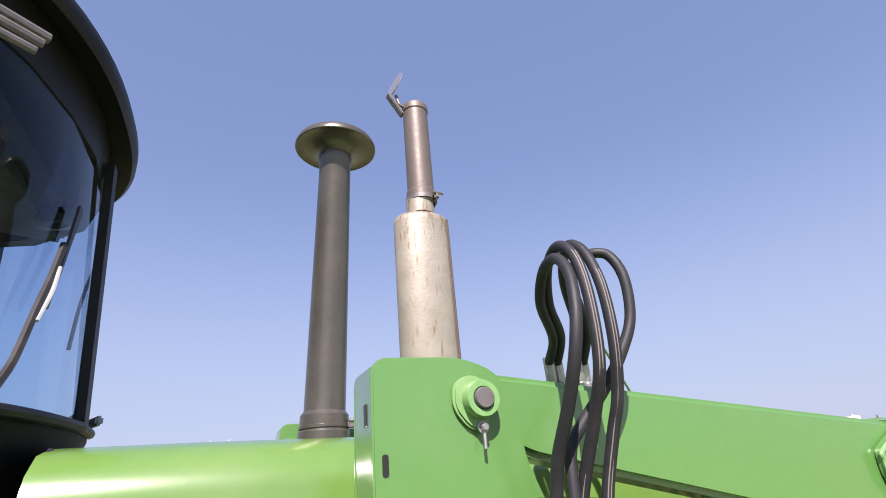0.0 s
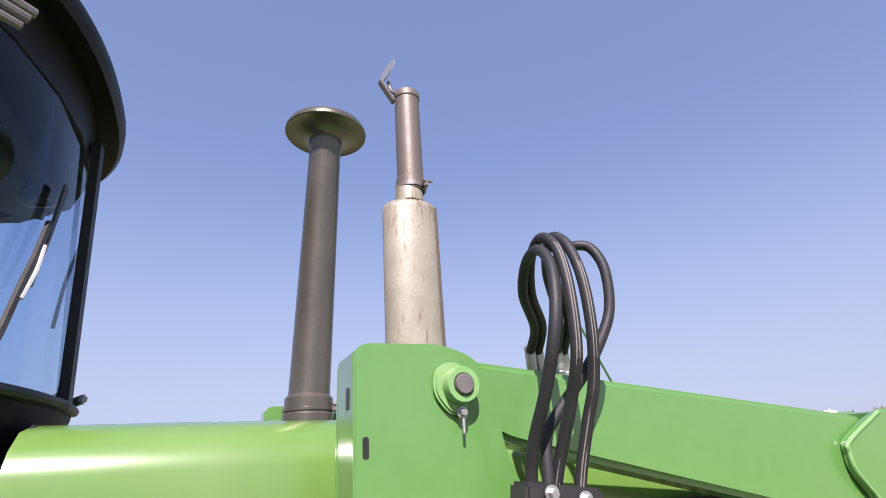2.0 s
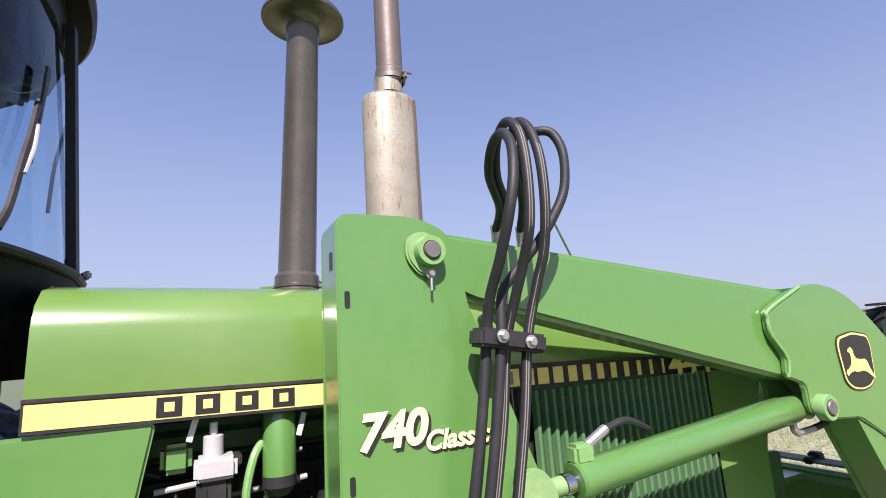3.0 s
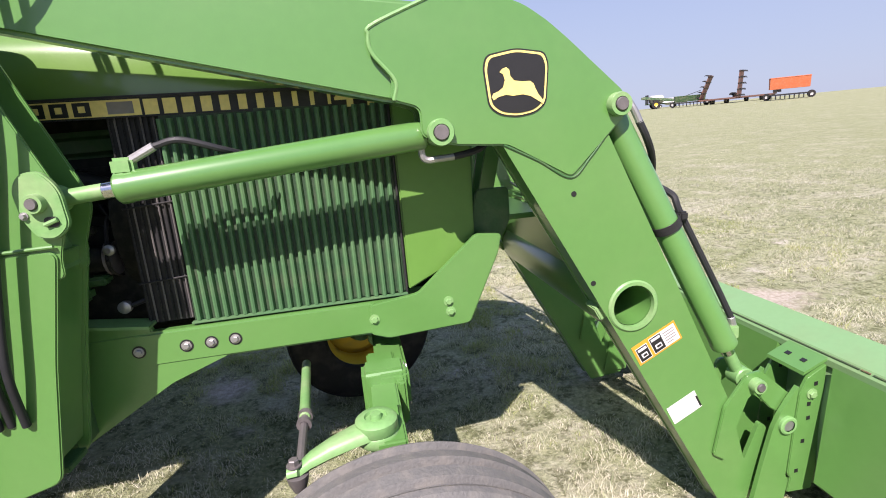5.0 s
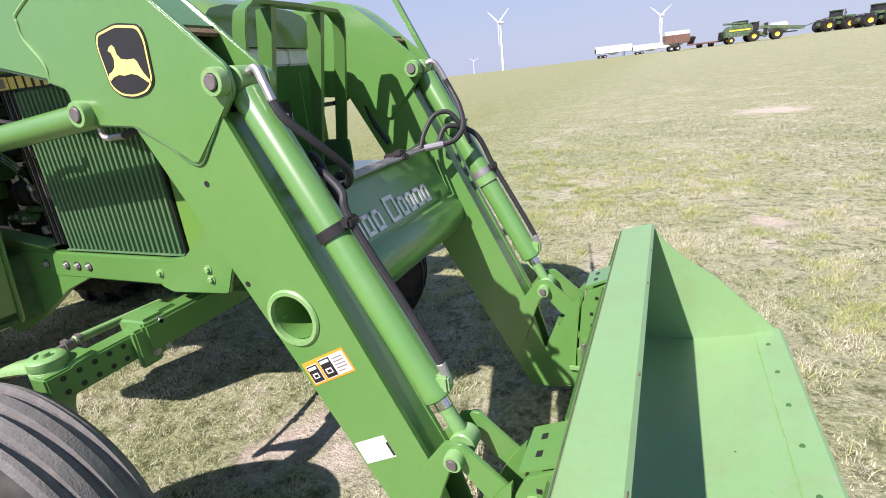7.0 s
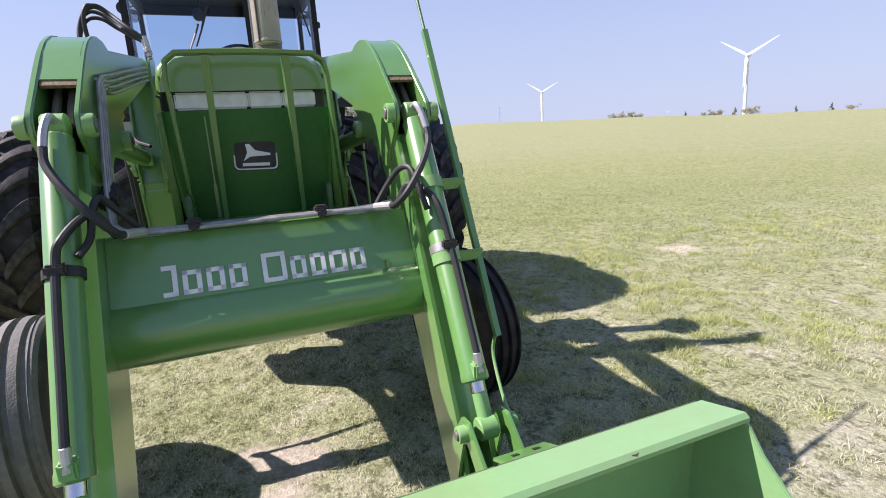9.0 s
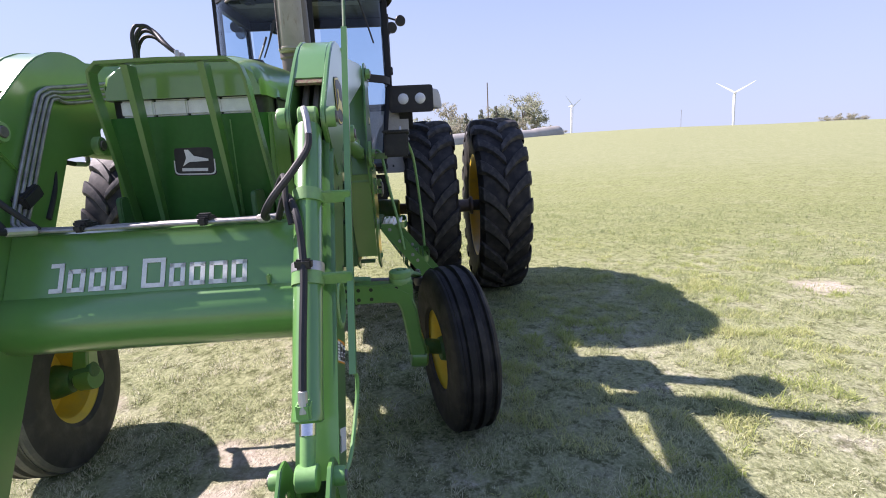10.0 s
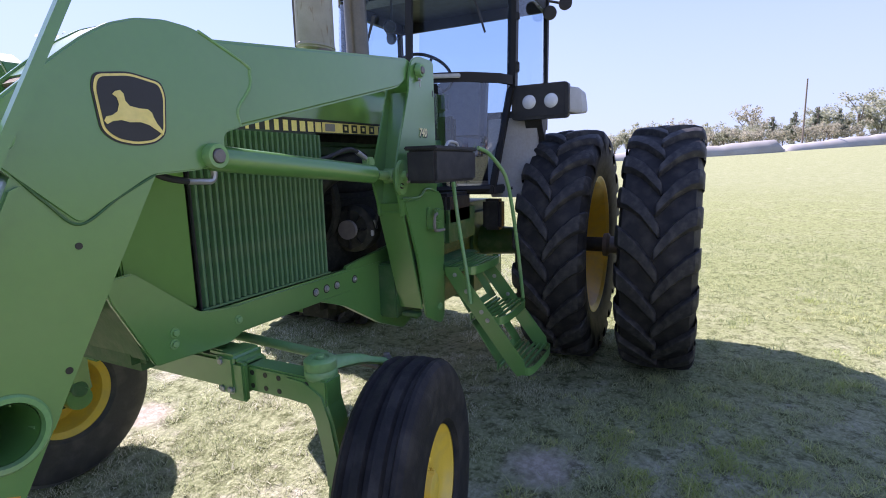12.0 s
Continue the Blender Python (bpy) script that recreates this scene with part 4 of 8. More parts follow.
def guard_sheet(outline, x0, x1, thick):
    """Flat bar bent to an outline in y and z, its width along x."""
    b = strip(outline, -x1, -x0, thick, 0.002)
    b.transform(LEAN @ Matrix.Rotation(radians(90), 4, "Z"))
    return b



FRAME = [(-0.235, 1.19), (-0.243, 1.50), (-0.25, 1.70), (-0.244, 1.745), (-0.215, 1.768), (0.0, 1.772), (0.228, 1.768), (0.264, 1.745), (0.276, 1.70), (0.292, 1.50), (0.318, 1.19)]
guard = lpart("grille_guard", guard_sheet(FRAME, 3.145, 3.20, 0.012), GUARDGREEN, None, "green flat-bar guard in front of the grille")
for y0, y1 in ((-0.135, -0.125), (0.155, 0.138)):
    bar = loft([[(x - dp, y - hw, z), (x + 0.012, y - hw, z), (x + 0.012, y + hw, z), (x - dp, y + hw, z)] for x, z, y, dp, hw in ((3.18, 1.18, y0, 0.020, 0.008), (3.18, 1.50, y0 * 0.46 + y1 * 0.54, 0.040, 0.010), (3.18, 1.765, y1, 0.052, 0.012))])
    bar.transform(LEAN)
    lpart("guard_bar", bar, GUARDGREEN, guard)
lpart("guard_foot", box((3.16, 0.04, 1.185), (0.26, 0.56, 0.02), 0.004), GREEN, guard)

# hose loops over the right post
HOSES = (
    ((1.915, -0.435), ((1.892, -0.50, 2.07), (1.827, -0.57, 2.121), (1.803, -0.63, 2.166), (1.792, -0.69, 2.171), (1.781, -0.735, 2.128), (1.763, -0.76, 2.057), (1.748, -0.758, 1.984), (1.744, -0.72, 1.906), (1.739, -0.675, 1.83)), 0, False),
    ((1.940, -0.430), ((1.912, -0.50, 2.075), (1.854, -0.56, 2.127), (1.823, -0.62, 2.182), (1.811, -0.68, 2.201), (1.808, -0.725, 2.163), (1.800, -0.752, 2.081), (1.796, -0.75, 1.969), (1.797, -0.71, 1.888)), 2, True),
    ((1.990, -0.435), ((1.960, -0.50, 2.094), (1.887, -0.58, 2.172), (1.854, -0.65, 2.215), (1.850, -0.70, 2.188), (1.848, -0.732, 2.112), (1.846, -0.737, 2.01), (1.848, -0.715, 1.921), (1.843, -0.69, 1.862)), 3, True),
    ((2.015, -0.425), ((1.986, -0.50, 2.094), (1.915, -0.57, 2.163), (1.900, -0.62, 2.205), (1.914, -0.65, 2.207), (1.937, -0.67, 2.196), (1.946, -0.688, 2.144), (1.937, -0.690, 2.064), (1.905, -0.684, 2.001), (1.865, -0.672, 1.944), (1.812, -0.655, 1.883), (1.78, -0.655, 1.842)), 1, False))
RUN = [(1.738, -0.652), (1.765, -0.662), (1.787, -0.648), (1.828, -0.660)]
for k, ((fx, fy), over, slot_no, striped) in enumerate(HOSES):
    rx, ry = RUN[slot_no]
    down = [(rx, ry, 1.755), (rx - 0.025, ry, 1.60), (rx - 0.065, ry + 0.01, 1.39), (rx - 0.10, ry + 0.01, 1.205), (rx - 0.13, ry + 0.015, 1.02), (rx - 0.145, ry + 0.05, 0.85)]
    h = lpart("hydraulic_hose", tube([(fx, fy, 2.03), *over, *down], 0.0104, 12), HOSE, None, "black rubber hydraulic hose in a loop over the post")
    if striped:
        for off in (Vector((-0.0055, -0.0086, 0.0018)), Vector((-0.0010, -0.0101, 0.0018))):
            lpart("stripe", tube([Vector(p) + off for p in (*over[3:], *down[:3])], 0.0011, 6), GREYPANEL, h, "thin pale stripe along the hose")
    lpart("hose_end", lathe([(0, 0), (0.009, 0), (0.009, 0.02), (0.0145, 0.022), (0.0145, 0.042), (0.011, 0.045), (0.0125, 0.05), (0.0125, 0.10), (0, 0.1)], (fx + 0.010, fy + 0.012, 1.945), (-0.10, -0.12, 1), 10), STEEL, h, "zinc plated hose end")
cl = lpart("hose_clamp", box((1.785, -0.655, 1.752), (0.148, 0.056, 0.036), 0.006, pose(0, 0, 0, 0, 9, 0)), PLASTIC, None, "black hose clamp block with two bolts")
for x, z in ((1.754, 1.761), (1.816, 1.747)):
    lpart("clamp_bolt", bolt((x, -0.687, z), (0, -1, 0), 0.009), STEEL, cl)
lpart("clamp_arm", box((1.787, -0.61, 1.752), (0.05, 0.05, 0.02), 0.003), GREEN, cl)
# model plate lettering on the post
for sgn in (-1, 1):
    yy = sgn * 0.5922
    x0 = 1.495 if sgn < 0 else 1.60
    sz = 0.087 if sgn < 0 else 0.055
    for mat, dx, dz, h in ((BLACKDECAL, 0.006, -0.006, 0.0), (CREAM, 0, 0, 0.001)):
        lettering("post_lettering", "740", sz, mat, loader, LO @ side_pose(x0 - sgn * dx, yy + sgn * h, 1.578 + dz if sgn < 0 else 1.62 + dz, sgn), 0.0006, "cream model number on the post", 0.2, 0.0035 * sz / 0.098)
for mat, dx, dz, h in ((BLACKDECAL, 0.004, -0.004, 0.0), (CREAM, 0, 0, 0.001)):
    lettering("post_lettering", "Classic", 0.049, mat, loader, LO @ side_pose(1.622 + dx, -0.5922 - h, 1.562 + dz, -1), 0.0006, "cream lettering on the post", 0.25, 0.0015)

# ---- bucket ----
bucket = thing("loader_bucket", "green steel loader bucket resting on the grass", "bucket", (4.5, 0, 0))
BO = Matrix.Translation((-4.5, 0, 0))


def bpart(name, bm, mat=None, parent=None, label=""):
    bm.transform(BO)
    return part(name, bm, mat or BUCKETGREEN, parent or bucket, label, 14)


SHELL = [(4.16, 0.635), (4.135, 0.48), (4.13, 0.30), (4.15, 0.15), (4.21, 0.06), (4.31, 0.028), (4.48, 0.035), (4.70, 0.08), (4.87, 0.118)]
bpart("shell", strip([(v.x, v.y) for v in (Vector((q[0], q[1])) for q in spline([(x, z, 0) for x, z in SHELL], 5))], -1.09, 1.09, 0.012, 0.0), None, None, "bent steel bucket floor and back")
SIDE = [(4.155, 0.640), (4.30, 0.672), (4.36, 0.59), (4.45, 0.51), (4.60, 0.41), (4.73, 0.285), (4.855, 0.165), (4.875, 0.120), (4.70, 0.075), (4.48, 0.03), (4.31, 0.022), (4.21, 0.052), (4.145, 0.145), (4.125, 0.30), (4.13, 0.48)]
for sgn in (-1, 1):
    bpart("side_plate", plate(SIDE, *flip((1.09, 1.104), sgn), 0.003))
bpart("top_flange", loft([[(4.14, yy, 0.628), (4.155, yy, 0.648), (4.295, yy, 0.682), (4.308, yy, 0.672), (4.308, yy, 0.660), (4.297, yy, 0.658), (4.285, yy, 0.664), (4.17, yy, 0.636), (4.16, yy, 0.61), (4.14, yy, 0.605)] for yy in (-1.104, 1.104)]))
for y0, y1 in ((-1.10, -1.03), (-0.98, -0.95), (-0.945, -0.78), (-0.77, -0.74), (-0.735, -0.42), (-0.415, 0.42), (0.43, 1.09)):
    bpart("weld_seam", rod((4.1475, y0, 0.641), (4.1475, y1, 0.641), 0.0034, 8), RUST if y1 - y0 < 0.08 else SEAM, None, "dark rusty seam along the back edge of the bucket")
rc = random.Random(14)


def chip(x, y, z, length, width, turn, mat, label):
    """An uneven fleck of bare or scraped paint on the sloping bucket floor or the flange."""
    bm = bmesh.new()
    ring_ = [(length * math.cos(a) * rc.uniform(0.6, 1.1), width * math.sin(a) * rc.uniform(0.5, 1.2)) for a in (k * math.tau / 9 for k in range(9))]
    bm.faces.new([bm.verts.new((u, v, 0)) for u, v in ring_])
    top = bmesh.ops.extrude_face_region(bm, geom=list(bm.faces))["geom"]
    bmesh.ops.translate(bm, verts=[v for v in top if isinstance(v, bmesh.types.BMVert)], vec=(0, 0, 0.0012))
    bmesh.ops.recalc_face_normals(bm, faces=bm.faces)
    bm.transform(pose(x, y, z, 0, -13.5, 0) @ pose(0, 0, 0, 0, 0, turn))
    bpart("paint_chip", bm, mat, None, label)


for k in range(16):
    x = rc.uniform(4.56, 4.77)
    z = 0.056 + (x - 4.56) * 0.222 + 0.0135 * ((x - 4.56) / 0.21) ** 0.5
    if k % 2:
        chip(x, rc.uniform(-1.02, 0.1), z, rc.uniform(0.008, 0.032), rc.uniform(0.0015, 0.004), rc.uniform(60, 120), PALEGREEN, "pale scrape in the bucket paint")
    else:
        chip(x, rc.uniform(-1.02, 0.3), z, rc.uniform(0.003, 0.007), 0.003, rc.uniform(0, 180), DARKGREEN, "dark chip in the bucket paint")
for yy, length in ((-0.93, 0.022), (-0.88, 0.010), (-0.72, 0.016), (-0.28, 0.012), (0.35, 0.014), (0.72, 0.012)):
    chip(4.301, yy, 0.6775, length, 0.003, 90, RUST, "rust showing on the flange edge")
edge = bpart("cutting_edge", loft([[(4.785, yy, 0.1185), (4.890, yy, 0.143), (4.905, yy, 0.134), (4.897, yy, 0.119), (4.79, yy, 0.092)] for yy in (-1.112, 1.112)]), None, None, "worn bolted steel cutting edge")
for k in range(11):
    y0 = -1.1 + k * 0.2
    bpart("edge_weld", rod((4.784, y0, 0.1155), (4.784, y0 + 0.2 - rc.uniform(0.004, 0.06), 0.1155), 0.0042, 6), PALEGREEN, edge)
for k in range(9):
    yy = -0.96 + k * 0.24
    bpart("edge_bolt", lathe([(0, 0), (0.010, 0), (0.008, 0.005), (0, 0.006)], (4.826, yy, 0.1285), (-0.23, 0, 0.97), 12), DARKGREEN, edge)
for sgn in (-1, 1):
    for off in (-0.075, 0.075):
        yy = sgn * 0.545 + off
        br = bpart("bucket_bracket", plate(rounded([(4.140, 0.612), (4.067, 0.572), (4.038, 0.513), (4.025, 0.353), (4.015, 0.199), (4.029, 0.179), (4.018, 0.12), (4.12, 0.115), (4.130, 0.20)], 0.008), yy - 0.008, yy + 0.008, 0.003), GREEN, None, "green mounting bracket on the back of the bucket")
        bpart("carrier_plate", plate(rounded([(4.032, 0.548), (3.995, 0.500), (3.963, 0.450), (3.940, 0.398), (3.906, 0.257), (3.874, 0.105), (4.006, 0.10), (4.018, 0.176), (4.005, 0.196), (4.016, 0.353), (4.029, 0.513)], 0.008), yy - 0.009, yy + 0.009, 0.003), GREEN, None, "green hooked carrier plate of the loader")
        for hx, hz in ((4.100, 0.545), (4.078, 0.470), (4.080, 0.415), (4.065, 0.325), (4.049, 0.206)):
            for o2 in (-1, 1):
                bpart("bracket_hole", box((hx, yy + o2 * 0.009, hz), (0.014, 0.001, 0.015), 0), BLACKDECAL, br)
    cap = bpart("bracket_top", loft([[(x, sgn * 0.545 + d, z) for x, z in ((4.143, 0.634), (4.052, 0.594), (4.049, 0.582), (4.140, 0.621))] for d in (-0.080, 0.080)]), GREEN)
    for o2 in (-0.035, 0.03):
        bpart("cap_hole", box((4.092, sgn * 0.545 + o2, 0.6133), (0.016, 0.020, 0.002), 0, pose(0, 0, 0, 0, -23, 0)), BLACKDECAL, cap)
    bpart("pivot_bolt", bolt((4.086, sgn * 0.629, 0.508), (0, sgn, 0), 0.014), PALEGREEN)
    ring = bpart("pin_boss", lathe([(0.021, 0), (0.034, 0.0), (0.034, 0.010), (0.029, 0.013), (0.021, 0.013)], (3.994, sgn * 0.629, 0.405), (0, sgn, 0), 24), PALEGREEN, None, "worn pivot boss with scraped paint")
    bpart("pivot_pin", lathe([(0.0, 0.009), (0.020, 0.009), (0.021, 0.004), (0.021, 0.0)], (3.994, sgn * 0.629, 0.405), (0, sgn, 0), 20), STEEL, ring)
    latch = bpart("bracket_latch", box((4.045, sgn * 0.458, 0.235), (0.06, 0.014, 0.13), 0.004), GREEN, None, "green locking latch on the bucket bracket")
    bpart("latch_lever", box((4.03, sgn * 0.446, 0.20), (0.10, 0.012, 0.022), 0.004), PALEGREEN, latch)
    bpart("latch_spring", rod((4.045, sgn * 0.444, 0.21), (4.045, sgn * 0.444, 0.33), 0.010, 10), PINSTEEL, latch)
for y0, y1 in ((-1.06, -0.66), (-0.43, 0.43), (0.66, 1.06)):
    bpart("back_panel", loft([[(4.128, y0, 0.615), (4.128, y1, 0.615), (4.14, y1, 0.60), (4.14, y0, 0.60)], [(4.06, y0 + 0.03, 0.20), (4.06, y1 - 0.03, 0.20), (4.132, y1 - 0.03, 0.20), (4.132, y0 + 0.03, 0.20)]]), GREEN, None, "")

# ---- tractor ----
tractor = thing("tractor", "green and yellow row-crop farm tractor with cab and dual rear wheels", "tractor")


def tpart(name, bm, mat, parent=None, label="", sharp=32):
    return part(name, bm, mat, parent or tractor, label, sharp)


# hood: lofted along x
def hood_section(x):
    t = min(1.0, max(0.0, (x - 0.95) / 2.05))
    top = 1.935 - 0.02 * t - 0.085 * t * t
    w = 0.315 - 0.012 * t
    low = 1.700 - 0.035 * t
    if x > 2.90:
        u = (x - 2.90) / 0.13
        top -= 0.03 * u * u
        w -= 0.012 * u * u
    right = [(-w, low), (-w, low + 0.06), (-w + 0.004, top - 0.10), (-w + 0.022, top - 0.055), (-w + 0.06, top - 0.022), (-w + 0.13, top - 0.006)]
    pts = right + [(0, top)] + [(-yy, z) for yy, z in right[::-1]]
    return [(x, yy, z) for yy, z in pts]


hood = tpart("hood", loft([hood_section(x) for x in (0.95, 1.2, 1.5, 1.8, 2.1, 2.4, 2.7, 2.85, 2.93, 2.98, 3.01, 3.03)]), HOODGREEN, None, "bright green sheet metal hood, sun-faded", sharp=45)
# stripe band, black edge, bars and blocks for the maker's name
for s in (-1, 1):
    band = tpart("stripe_band", loft([[(x, s * y, z) for y, z in ((0.318 - k, 1.642 - d), (0.324 - k, 1.642 - d), (0.324 - k, 1.700 - d), (0.318 - k, 1.700 - d))] for x, k, d in ((0.95, 0, 0), (2.06, 0.004, 0.017), (2.87, 0.01, 0.035))]), BLACK, hood, "black band with yellow stripe under the hood edge")

    def on_band(x0, x1, z0, z1, mat, name, h):
        d0, d1 = 0.0171 * (x0 - 0.95) + 0.001, 0.0171 * (x1 - 0.95) + 0.001
        k0, k1 = 0.0047 * (x0 - 0.95), 0.0047 * (x1 - 0.95)
        y0, y1 = s * (0.3245 + h - k0), s * (0.3245 + h - k1)
        b = bmesh.new()
        vs = [b.verts.new(p) for p in ((x0, y0, z0 - d0), (x1, y1, z0 - d1), (x1, y1, z1 - d1), (x0, y0, z1 - d0), (x0, y0 - s * 0.001, z0 - d0), (x1, y1 - s * 0.001, z0 - d1), (x1, y1 - s * 0.001, z1 - d1), (x0, y0 - s * 0.001, z1 - d0))]
        for q in ((0, 1, 2, 3), (7, 6, 5, 4), (0, 4, 5, 1), (1, 5, 6, 2), (2, 6, 7, 3), (3, 7, 4, 0)):
            b.faces.new([vs[i] for i in q])
        return tpart(name, b, mat, hood)
    on_band(0.955, 2.02, 1.650, 1.696, DECALYELLOW, "stripe", 0.001)
    x = 2.02
    for i in range(11):
        on_band(x + 0.008 + i * 0.0012, x + 0.048 - i * 0.0018, 1.650, 1.694, DECALYELLOW, "stripe_bar", 0.001)
        x += 0.0515
    on_band(1.93, 2.0, 1.656, 1.690, GREYPANEL, "dealer_plate", 0.002)
    for i, xx in enumerate((1.165, 1.235, 1.31, 1.385, 1.60, 1.66, 1.72, 1.78, 1.84)):
        xc = xx if s < 0 else (2.99 - xx if xx < 1.5 else 3.42 - xx - 0.3)
        on_band(xc, xc + 0.046, 1.653, 1.692, BLACKDECAL, "letter_block", 0.002)
        on_band(xc + 0.014, xc + 0.032, 1.664, 1.682, DECALYELLOW, "letter_gap", 0.003)
    if s < 0:
        lettering("model_number", "444", 0.098, DECALYELLOW, hood, side_pose(2.578, -0.3255, 1.612, -1) @ Matrix.Diagonal((1.3, 1, 1, 1)), 0.001, "yellow model number", 0.0, 0.003)
    # pressed ledge under the hood edge
    tpart("edge_trim", loft([[(x, s * y, z) for y, z in ((0.312, 1.698 - d), (0.326, 1.698 - d), (0.326, 1.705 - d), (0.312, 1.705 - d))] for x, d in ((0.95, 0), (2.06, 0.0185), (2.87, 0.036))]), BLACK, hood)

# nose: top cap, lamp strip, dark front panel
def nose_section(z, x, w, r=0.035):
    ring = rounded([(2.76, -w), (x, -w), (x, w), (2.76, w)], r, 4)
    return [(px, py, z) for px, py in ring]


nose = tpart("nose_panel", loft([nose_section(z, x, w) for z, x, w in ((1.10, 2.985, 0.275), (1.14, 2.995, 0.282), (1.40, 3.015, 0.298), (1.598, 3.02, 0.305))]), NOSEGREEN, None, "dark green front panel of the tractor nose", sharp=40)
tpart("lamp_recess", loft([nose_section(z, 2.985, 0.30) for z in (1.596, 1.668)]), BLACK, nose)
tpart("nose_cap", loft([nose_section(z, x, w) for z, x, w in ((1.665, 3.02, 0.306), (1.70, 3.024, 0.306), (1.75, 3.02, 0.298), (1.775, 3.0, 0.28))]), HOODGREEN, nose, sharp=40)
for k in range(4):
    yy = -0.1905 + k * 0.127
    tpart("headlamp", box((2.995, yy, 1.632), (0.03, 0.1255, 0.062), 0.007, seg=3), LENS, nose, "clear ribbed rectangular headlamp")
badge = tpart("badge", plate(rounded([(-0.086, -0.062), (0.086, -0.062), (0.086, 0.062), (-0.086, 0.062)], 0.022), 0, 0.006, 0.002), BLACK, nose, "black badge with a silver border and plain mark")
badge.matrix_basis = Matrix.Translation((3.0135, 0, 1.425)) @ pose(0, 0, 0, 0, 2, 90)
for pts, mat, h in ((rounded([(-0.08, -0.056), (0.08, -0.056), (0.08, 0.056), (-0.08, 0.056)], 0.02), WHITE, 0.0072), (rounded([(-0.075, -0.051), (0.075, -0.051), (0.075, 0.051), (-0.075, 0.051)], 0.018), BLACK, 0.0084), ([(-0.045, -0.022), (-0.02, -0.006), (0.055, -0.002), (0.055, 0.006), (0.0, 0.018), (-0.02, 0.042), (-0.035, 0.042), (-0.03, 0.01)], WHITE, 0.0096), ([(-0.05, -0.042), (0.05, -0.042), (0.05, -0.030), (-0.05, -0.030)], WHITE, 0.0096)):
    tpart("badge_mark", plate([(x, z) for x, z in pts], -0.001 - h + 0.006, 0.006 - h, 0), mat, badge)
tpart("panel_rib", box((3.008, -0.16, 1.36), (0.012, 0.012, 0.44), 0.004, pose(0, 0, 0, 0, 2, 0)), GREEN, nose)
tpart("panel_rib", box((3.008, 0.16, 1.36), (0.012, 0.012, 0.44), 0.004, pose(0, 0, 0, 0, 2, 0)), GREEN, nose)

# radiator side screens and the wire grille behind them
core = tpart("radiator_core", box((2.40, 0, 1.29), (0.70, 0.60, 0.62), 0.01), ENGINE, None, "dark radiator core behind the screens")
for s in (-1, 1):
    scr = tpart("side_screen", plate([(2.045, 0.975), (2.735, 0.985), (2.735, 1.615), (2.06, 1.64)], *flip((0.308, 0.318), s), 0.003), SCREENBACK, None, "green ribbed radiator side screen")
    rib = None
    for k in range(24):
        xx = 2.062 + k * 0.0285
        z1 = 1.632 - (xx - 2.06) * 0.035
        if rib is None:
            rib = tpart("rib", loft([[(-0.0095, s * 0.318, z), (-0.0055, s * 0.333, z), (0.0, s * 0.3365, z), (0.0055, s * 0.333, z), (0.0095, s * 0.318, z)] for z in (0.985, 1.615)]), RIBGREEN, scr)
            rib.location.x = xx
        else:
            again(rib, scr, Matrix.Translation((xx, 0, 0)))
    tpart("screen_edge", box((2.39, s * 0.330, 0.980), (0.70, 0.016, 0.008), 0.002), RIBGREEN, scr)
    tpart("screen_edge", box((2.738, s * 0.322, 1.295), (0.006, 0.014, 0.64), 0.002), BLACK, scr)
    tpart("nose_side", plate(rounded([(2.745, 0.985), (2.99, 1.10), (3.0, 1.60), (2.745, 1.62)], 0.02), *flip((0.29, 0.318), s), 0.006), SKIRTGREEN, None, "yellow-green side panel of the nose", sharp=40)
    if s > 0:
        continue
    gr = tpart("wire_grille", plate([(1.90, 0.985), (2.045, 0.985), (2.05, 1.635), (1.91, 1.635)], *flip((0.285, 0.292), s), 0), BLACK, None, "black wire grille")
    for k in range(8):
        tpart("wire", rod((1.91 + k * 0.018, s * 0.30, 0.99), (1.915 + k * 0.018, s * 0.30, 1.63), 0.003, 6), PINSTEEL if k % 2 else BLACK, gr)
    for z in (1.12, 1.36):
        tpart("cross_wire", rod((1.90, s * 0.304, z), (2.05, s * 0.304, z + 0.01), 0.003, 6), BLACK, gr)

